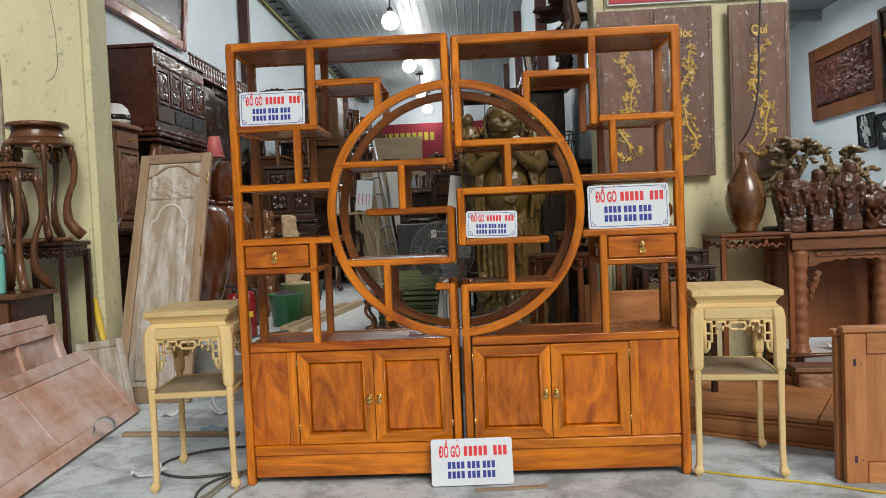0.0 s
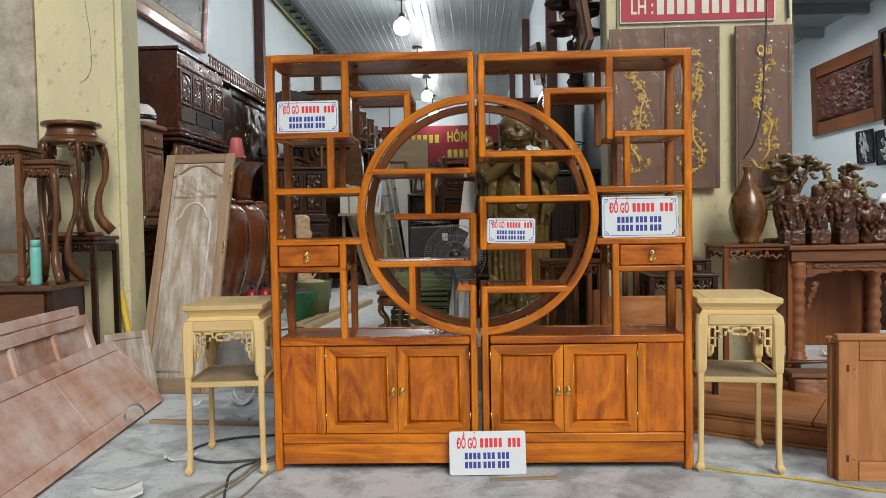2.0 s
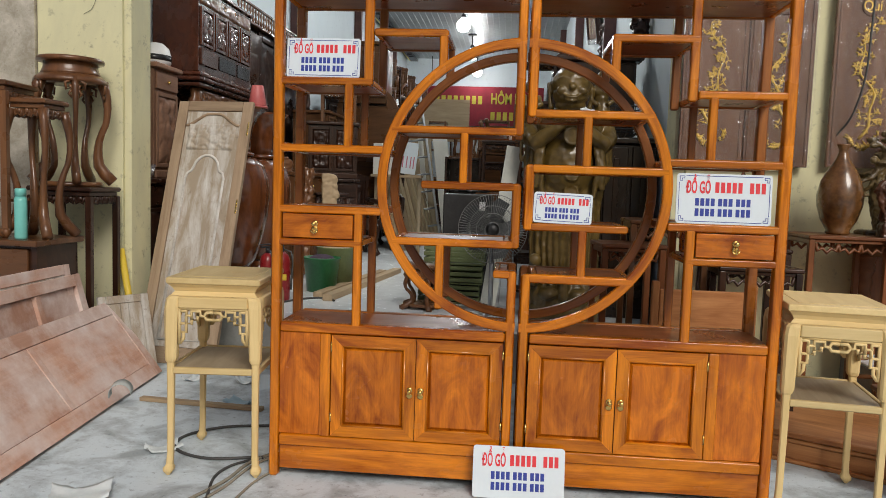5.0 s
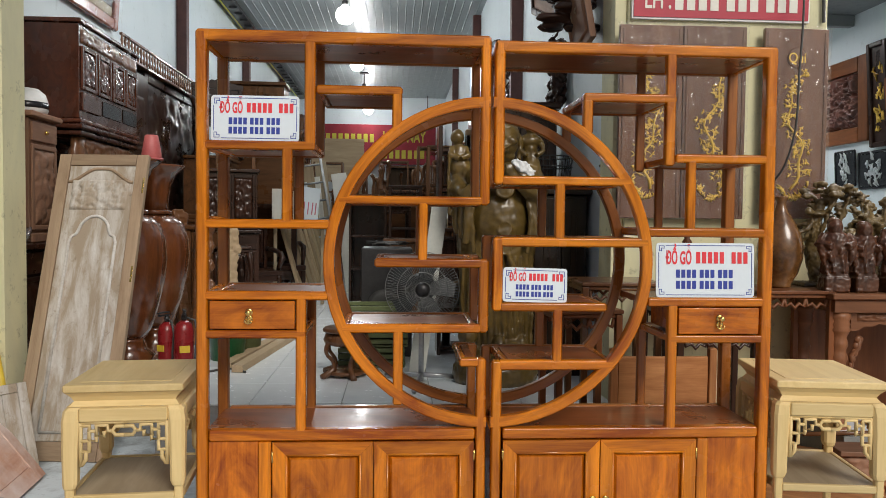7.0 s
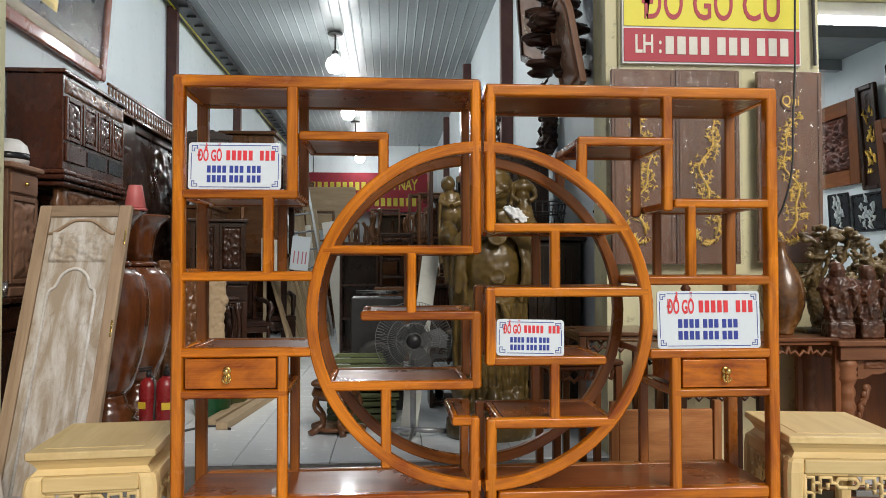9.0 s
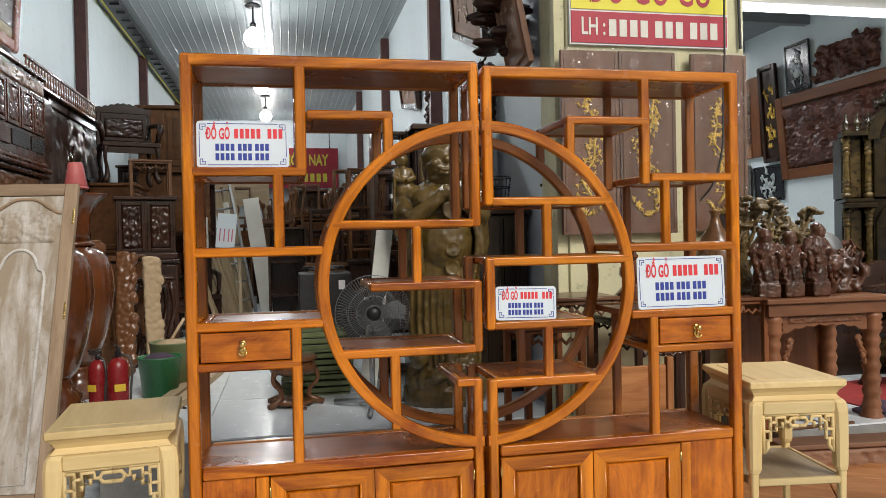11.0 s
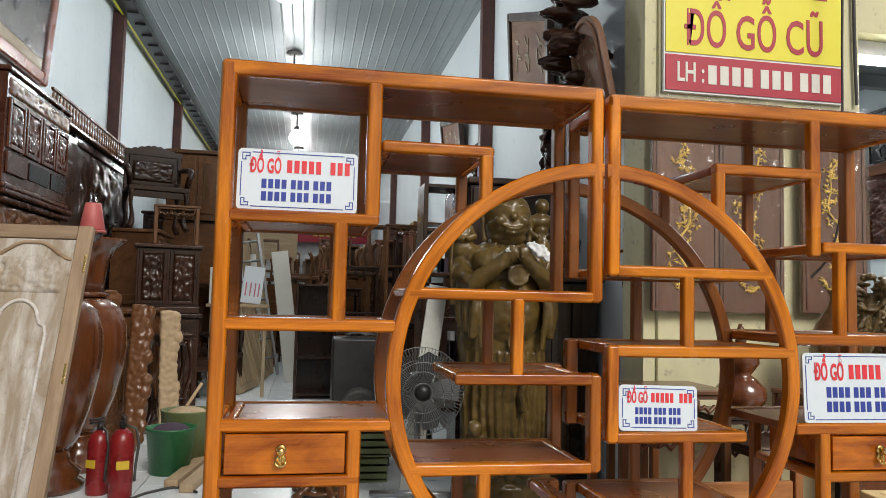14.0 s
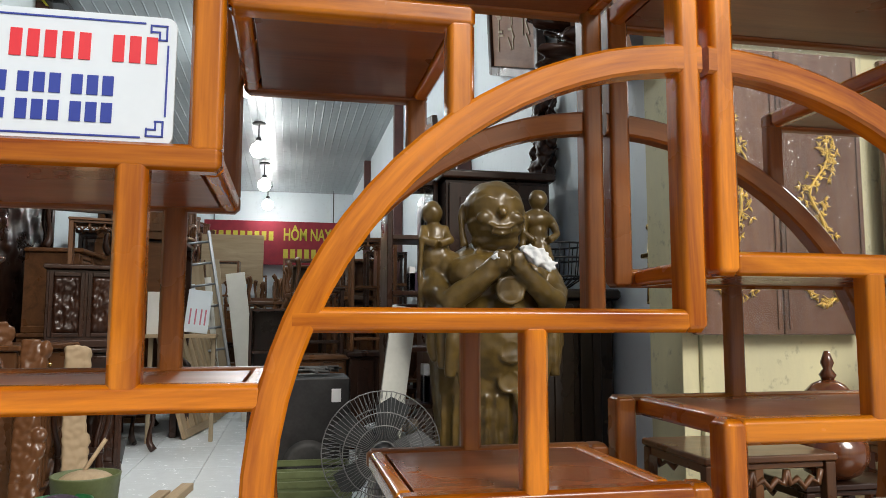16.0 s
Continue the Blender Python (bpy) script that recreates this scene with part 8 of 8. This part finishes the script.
hanging_carving(pose(WALL_R - 0.02, 2.46, 2.70, 0, 0, -90) @ Matrix.Diagonal((1.5, 3.0, 1, 1)), 1.5, 1, "dark gnarled root carving hung on the partition wall")
hanging_carving(pose(WALL_R - 0.02, 3.30, 2.30, 0, 0, -90), 0.5, 2, "small dark root carving hung on the partition wall")
hanging_carving(pose(WALL_R - 0.02, 5.6, 2.1, 0, 0, -90), 1.0, 3, "dark root carving standing by the partition wall")
single("wall_sword", Shape().tube([(0, -0.03, 0), (0.02, -0.03, 0.30)], 0.012, 8).box(-0.05, 0.06, -0.045, -0.015, 0.20, 0.22, 0.004).ball((0.022, -0.03, 0.33), 0.02, 10, 7), BRASS, pose(WALL_R - 0.002, 2.10, 1.55, 0, 0, -90), "small brass ornament hung on the partition wall", "ornament")

# tiled left part: stacks along the wall
carved_cabinet(pose(-2.24, 5.95, F, 0, 0, 90), 0.9, 0.5, 1.05, WOOD_BROWN, "brown carved low cabinet along the hall wall", 2, 2, 11)
carved_cabinet(pose(-2.27, 5.98, F + 1.051, 0, 0, 90), 0.8, 0.45, 0.72, WOOD_BROWN, "brown carved cupboard stacked on a low cabinet", 2, 0, 12)
carved_cabinet(pose(-2.12, 4.10, F, 0, 0, 80), 0.75, 0.45, 1.0, WOOD_BROWN, "brown carved cabinet standing by the chest", 2, 1, 13)
wardrobe(pose(-2.42, 7.05, F + 1.98), 0.66, 0.45, 0.82, WOOD_BROWN, "brown wooden cupboard stacked high on a table")
tbl = thing("bed_headboard", pose(-2.45, 7.0, F), "dark brown wooden headboard standing on end", "headboard")
part("panel", Shape().box(0.0, 0.85, 0.10, 0.14, 1.25, 1.95, 0.01), WOOD_BROWN, tbl)
part("crest", Shape().arc(0.425, 1.80, 0.30, 0.44, 20, 160, 0.09, 0.15, 16), WOOD_BROWN, tbl)
part("rail", Shape().box(-0.03, 0.88, 0.08, 0.16, 1.20, 1.25, 0.008), WOOD_DARK, tbl)
for x in (0.0, 0.78):
    part("post", Shape().box(x, x + 0.07, 0.08, 0.16, 0, 1.199, 0.008), WOOD_DARK, tbl)
    part("post", Shape().box(x, x + 0.07, 0.80, 0.88, 0, 1.9795, 0.008), WOOD_DARK, tbl)
part("support_rail", Shape().box(-0.02, 0.87, 0.161, 0.90, 1.94, 1.9795, 0.006), WOOD_DARK, tbl) 
armchair(pose(-2.05, 6.35, F, 0, 0, 30), WOOD_DARK, "dark carved wooden armchair on the tiled floor", 1.0)
armchair(pose(-2.30, 7.9, F, 0, 0, 60), WOOD_DARK, "dark carved wooden armchair among stacked goods", 1.0)
armchair(pose(-2.40, 6.36, F + 1.7722, 0, 0, 20), WOOD_DARK, "dark wooden armchair stacked on top of cupboards", 0.9)
armchair(pose(-2.45, 9.6, F, 0, 0, 70), WOOD_DARK, "dark carved wooden armchair among stacked goods", 1.05)
for i, (x, y, h) in enumerate(((-1.92, 3.62, 1.05), (-1.76, 4.05, 1.0), (-2.12, 3.95, 1.15))):
    s = Shape()
    rnd = random.Random(80 + i)
    s.box(-0.05, 0.05, -0.03, 0.03, 0, h, 0.01)
    for k in range(12):
        s.ball((0.05 + rnd.uniform(0, 0.03), 0, 0.06 + (k + 0.5) * h / 13), (rnd.uniform(0.03, 0.05), 0.034, 0.055), 10, 7)
    fused("carved_bracket_post", s, WOOD_BROWN if i != 1 else WOOD_TAN, pose(x - 0.06, y + 0.12, F, -7, 0, 20 * i), "carved wooden bracket post leaning among vases", "carved post", "carved posts", 0.008, 0.008, 30.0)
single("black_tub", Shape().lathe([(0.15, 0), (0.18, 0.19), (0.185, 0.20), (0.17, 0.20), (0.14, 0.02)], seg=24), RUBBER, pose(-1.98, 5.72, F), "low black rubber tub on the tiles", "tub")

# leaning sheets, ladder and rack in mid hall
for i in range(6):
    y = 6.9 + 0.30 * i
    framed_panel("joinery_leaf", between((-1.52 + 0.015 * i, y, F + 0.003), (-1.36 + 0.02 * i, y + 0.95, F + 0.003), (-1.88 + 0.015 * i, y + 0.06, F + 1.25)), 0.96, 1.30 - 0.03 * i, (0.25, 0.5, 0.75), WOOD_TAN, WOOD_TAN, "tan timber door frame leaning among other leaves", 0.04, 0.02, 0.08, "leaning leaves")
for i, (x, h) in enumerate(((-1.62, 1.65), (-1.50, 1.95), (-1.42, 1.75), (-1.30, 2.0))):
    single("board", Shape().box(-0.09, 0.09, -0.012, 0.012, 0, h, 0.003), (PAPER, WOOD_TAN, BOARD_PALE, WOOD_GREYPALE)[i], pose(x, 9.15 + 0.05 * i, F, -5, -7, 0), "tall pale board leaning against stacked goods", "board", "leaning boards")
pos = thing("poster_board", pose(-1.40, 6.62, F + 1.031, 0, 6, 0), "white board with red print leaning on the leaves", "board")
part("sheet", Shape().box(-0.11, 0.11, 0, 0.01, 0.012, 0.42, 0.003), SIGN_WHITE, pos)
PRINT_PINK = plain("faded_pink_print", (0.50, 0.14, 0.20), (0.60, 0.20, 0.26), 0.5)
for x in (-0.075, -0.025, 0.025, 0.065):
    part("printed_bar", Shape().box(x, x + 0.014, -0.003, -0.0005, 0.09, 0.24, 0.001), PRINT_PINK, pos)
part("prop", Shape().box(-0.03, 0.03, 0.011, 0.03, 0.012, 0.40, 0.003), WOOD_TAN, pos)
tr = thing("trestle_table", pose(-1.86, 6.56, F), "narrow tan timber trestle before leaning door leaves", "trestle")
part("top", Shape().box(0, 0.66, 0, 0.24, 0.995, 1.03, 0.004), WOOD_TAN, tr)
for x in (0.02, 0.60):
    part("leg", Shape().box(x, x + 0.04, 0.19, 0.23, 0, 0.994, 0.004), WOOD_GREYPALE, tr)
for i, x in enumerate((-1.84, -1.71)):
    single("carton", Shape().box(0, 0.115, 0, 0.14, 0, 0.40 - 0.02 * i, 0.004), BOARD_PALE, pose(x, 6.62, F + 1.0305), "pale cardboard carton standing on the trestle", "carton", "pale cartons")
single("board", Shape().box(-0.11, 0.11, -0.012, 0.012, 0, 1.75, 0.003), BOARD_PALE, pose(-0.92, 8.2, F, -4, -8, 0), "tall white board leaning beside the ladder", "board", "leaning boards")
lad = thing("ladder", pose(-1.33, 8.9, F, -8, -9, 12), "grey aluminium ladder leaning in the hall", "ladder")
for x in (-0.19, 0.19):
    part("rail", Shape().box(x - 0.018, x + 0.018, -0.03, 0.03, 0, 2.35, 0.004), STEEL_GREY, lad)
for i in range(8):
    part("rung", Shape().tube([(-0.17, 0, 0.25 + 0.28 * i), (0.17, 0, 0.25 + 0.28 * i)], 0.016, 8), STEEL_GREY, lad)
bookcase(pose(-0.90, 6.55, F), 0.46, 0.40, 1.28, 3, WOOD_DARK, "open brown wooden shelf rack standing in the hall")
wardrobe(pose(-0.45, 6.1, F), 0.45, 0.40, 0.85, WOOD_BROWN, "small brown wooden cabinet in the hall")
wardrobe(pose(0.02, 6.0, F), 0.48, 0.45, 0.88, WOOD_DARK, "small dark wooden cabinet in the hall")
console(pose(0.24, 6.2, F + 0.8805), 0.44, 0.36, 1.05, WOOD_BROWN, "brown wooden side table stacked on a cabinet", "stacked tables")
console(pose(-0.22, 6.3, F + 0.8505), 0.40, 0.34, 0.62, WOOD_DARK, "dark wooden side table stacked on a cabinet", "stacked tables")
bookcase(pose(0.45, 4.5, F), 0.50, 0.40, 2.1, 5, WOOD_DARK, "dark wooden rack by the partition wall")

# near stacks beside the aisle
carved_cabinet(pose(-2.30, 5.05, F, 0, 0, 12), 0.58, 0.45, 0.95, WOOD_DARK, "dark carved cabinet stacked beside the aisle", 2, 1, 21)
carved_cabinet(pose(-2.28, 5.08, F + 0.951, 0, 0, 12), 0.54, 0.40, 0.62, WOOD_DARK, "dark carved cupboard stacked beside the aisle", 2, 0, 22)
console(pose(-2.00, 5.32, F + 1.5715, 0, 0, 12), 0.40, 0.30, 0.36, WOOD_BROWN, "small brown wooden table stacked on a cupboard", "stacked tables", True, False)
tall_stand(pose(-1.92, 4.72, F, 0, 0, 20), "dark wooden stand with carved apron beside the aisle", WOOD_DARK, 0.34, 0.34, 0.80, True, 0.25)
carved_cabinet(pose(-2.95, 8.3, F, 0, 0, 0), 0.85, 0.5, 1.1, WOOD_BROWN, "brown carved cabinet along the hall wall", 2, 2, 23)
carved_cabinet(pose(-2.92, 8.32, F + 1.101, 0, 0, 0), 0.80, 0.46, 1.1, WOOD_DARK, "dark carved cupboard stacked along the hall wall", 2, 0, 24)
tall_stand(pose(-0.35, 7.4, F, 0, 0, 5), "dark wooden stand with carved apron in the hall", WOOD_DARK, 0.42, 0.42, 1.25, False, 0.3)
tall_stand(pose(0.55, 5.6, F, 0, 0, 5), "dark wooden stand with carved apron in the hall", WOOD_DARK, 0.42, 0.42, 1.30, False, 0.3)

# rear of the hall: rows of stacked furniture, one of each kind built and then repeated
base_chair = armchair(pose(0.60, 7.3, F, 0, 0, -20), WOOD_BROWN, "brown carved wooden armchair at the rear of the hall", 1.05, "rear armchairs")
base_cab = carved_cabinet(pose(0.30, 8.1, F, 0, 0, 0), 0.62, 0.45, 1.05, WOOD_BROWN, "brown carved wooden cabinet at the rear of the hall", 2, 1, 31, "rear cabinets")
base_dark = carved_cabinet(pose(-2.90, 9.1, F, 0, 0, 0), 0.70, 0.45, 1.20, WOOD_DARK, "dark carved wooden cabinet at the rear of the hall", 2, 0, 32, "rear cabinets")
base_table = console(pose(0.62, 8.25, F + 1.0505), 0.50, 0.40, 0.95, WOOD_DARK, "dark wooden side table stacked on a cabinet", "rear side tables")
base_rack = bookcase(pose(0.25, 9.1, F), 0.55, 0.40, 2.0, 5, WOOD_BROWN, "brown wooden open shelf rack at the rear", "rear shelf racks")
rnd = random.Random(2024)
for i in range(14):
    y = 9.75 + 0.58 * i
    # along the partition
    copy_thing(base_cab, pose(0.30 + 0.05 * rnd.random(), y, F, 0, 0, rnd.uniform(-8, 8)))
    copy_thing((base_table, base_cab)[i % 2], pose(0.32 + (0.28 if i % 2 == 0 else 0.0), y + (0.2 if i % 2 == 0 else 0.0), F + 1.0505, 0, 0, rnd.uniform(-4, 4)))
    copy_thing((base_chair, base_rack, base_table)[i % 3], pose(-0.25 - (0.25 if i % 3 == 1 else 0), y + 0.1, F, 0, 0, rnd.uniform(-15, 15) if i % 3 != 1 else 0))
    # along the left wall, three tiers
    copy_thing(base_dark, pose(-2.92, y + 0.1, F, 0, 0, rnd.uniform(-4, 4)))
    copy_thing(base_cab, pose(-2.90, y + 0.12, F + 1.2005, 0, 0, rnd.uniform(-4, 4)))
    copy_thing((base_chair, base_table)[i % 2], pose(-2.60, y + 0.36, F + 2.2515, 0, 0, rnd.uniform(-20, 20)))
    copy_thing((base_chair, base_table, base_cab)[i % 3], pose(-1.95 - (0.3 if i % 3 == 2 else 0), y + 0.3, F, 0, 0, rnd.uniform(-25, 25)))
    if i > 5:
        copy_thing((base_cab, base_chair)[i % 2], pose(-1.35 + 0.3 * (i % 2), y + 0.2, F, 0, 0, rnd.uniform(-20, 20)))
    if i > 8:
        copy_thing((base_table, base_rack)[i % 2], pose(-0.85, y + 0.2, F, 0, 0, rnd.uniform(-10, 10)))

# middle of the hall: tables with upturned chairs and racks, in rows on both sides of the aisle
def upturned(x, y, z, turn, tilt=0):
    """A copy of the armchair standing on its back rail, legs in the air."""
    return copy_thing(base_chair, pose(x, y, z + 1.08, 180, tilt, turn))


low_table = console(pose(-0.22, 8.15, F), 0.62, 0.50, 0.80, WOOD_DARK, "dark wooden table carrying upturned chairs", "loaded tables")
for i, (x, y) in enumerate(((0.40, 8.9), (-0.30, 9.35), (-0.42, 10.7), (-0.90, 11.6), (-0.40, 12.1), (-1.30, 12.9), (-0.75, 13.4), (-0.20, 14.3))):
    copy_thing(low_table, pose(x, y, F, 0, 0, rnd.uniform(-6, 6)))
    upturned(x, y, F + 0.801, rnd.uniform(-25, 25), rnd.uniform(-3, 3))
upturned(-0.22, 8.15, F + 0.801, 12, 2)
dark_rack = bookcase(pose(-0.05, 7.35, F), 0.50, 0.36, 2.05, 4, WOOD_BROWN, "tall open brown wooden rack in the hall", "hall racks", False)
copy_thing(dark_rack, pose(0.42, 6.75, F))
copy_thing(dark_rack, pose(-0.62, 9.9, F))
copy_thing(dark_rack, pose(-1.75, 10.4, F))
copy_thing(dark_rack, pose(-1.45, 13.8, F))
settee = thing("settee", pose(-2.36, 6.75, F, 0, 0, 22), "dark brown panelled wooden settee beside the aisle", "settee")
part("seat", Shape().box(0, 0.95, 0, 0.55, 0.40, 0.47, 0.012), WOOD_DARK, settee)
part("back_panel", Shape().box(0.06, 0.89, 0.50, 0.54, 0.55, 1.22, 0.01), WOOD_BROWN, settee)
part("top_rail", Shape().box(0.0, 0.95, 0.49, 0.56, 1.221, 1.30, 0.02), WOOD_DARK, settee)
for x in (0.0, 0.89):
    part("back_post", Shape().box(x, x + 0.06, 0.50, 0.56, 0.471, 1.22, 0.008), WOOD_DARK, settee)
    part("arm", Shape().tube([(x + 0.03, 0.50, 0.74), (x + 0.03, 0.20, 0.75), (x + 0.03, 0.02, 0.70), (x + 0.03, 0.02, 0.60), (x + 0.03, 0.06, 0.472)], [0.03, 0.03, 0.036, 0.03, 0.026], 8), WOOD_DARK, settee)
    for y in (0.02, 0.48):
        part("leg", Shape().box(x, x + 0.06, y, y + 0.06, 0, 0.399, 0.01), WOOD_DARK, settee)
part("apron", Shape().relief(0.83, 0.12, 0.02, 91, 40, 8, m=pose(0.06, 0.03, 0.28)), WOOD_DARK, settee)

# banner over the rear wall
bn = thing("banner", pose(-0.90, BACK - 0.62, 2.86), "crimson fabric banner with yellow lettering at the rear", "banner")
part("cloth", Shape().box(-1.62, 1.62, 0, 0.012, 0, 1.05, 0.003), BANNER_RED, bn)
lettering("banner_lettering", "HÔM NAY", 0.40, 1.14, BANNER_YELLOW, bn, pose(0.78, -0.003, 0.72), 0.002, "", 0.010)
for k, (x0, n, z) in enumerate(((-1.45, 9, 0.58), (0.22, 7, 0.16))):
    for i in range(n):
        part("letter_bar", Shape().box(x0 + i * 0.165, x0 + i * 0.165 + 0.11, -0.005, -0.0005, z, z + 0.22, 0.001), BANNER_YELLOW, bn)
for x in (-1.40, 1.40):
    part("hanging_rod", Shape().tube([(x, 0.02, 1.04), (x, 0.02, CEILING - 2.86 - 0.004)], 0.012, 6), STEEL_BLACK, bn)
ptn = thing("plywood_board", pose(-1.55, 13.2, F), "pale plywood sheet standing among the rear furniture", "board")
part("sheet", Shape().box(-0.55, 0.55, 0, 0.02, 1.85, 2.75, 0.003), WOOD_TAN, ptn)
part("leg", Shape().box(-0.50, -0.44, 0.021, 0.08, 0, 2.6, 0.003), WOOD_TAN, ptn)
part("leg", Shape().box(0.44, 0.50, 0.021, 0.08, 0, 2.6, 0.003), WOOD_TAN, ptn)

# ---- floor tiles, one by one ----
def tiles(parent, x0, x1, y0, y1, top, size, limit):
    n = 0
    me = None
    nx, ny = int((x1 - x0) / size), int((y1 - y0) / size)
    for j in range(ny):
        for i in range(nx):
            if n >= limit:
                return
            if me is None:
                me = Shape().box(0.002, size - 0.002, 0.002, size - 0.002, -0.011, 0, 0.0012).mesh("tile", TILE)
            t = new("tile", me)
            t.location = (x0 + i * size, y0 + j * size, top + 0.0006 * math.sin(7 * i + 3 * j))
            t.parent = parent
            n += 1


tiles(slab, -1.70, 0.96, 1.725, 17.9, FLOOR_IN, 0.53, 160)
tiles(slab, -3.10, -1.70, 2.23, 17.9, FLOOR_IN, 0.466, 110)
tiles(room_slab, 2.03, 4.5, 1.13, 8.9, 0.300, 0.50, 75)
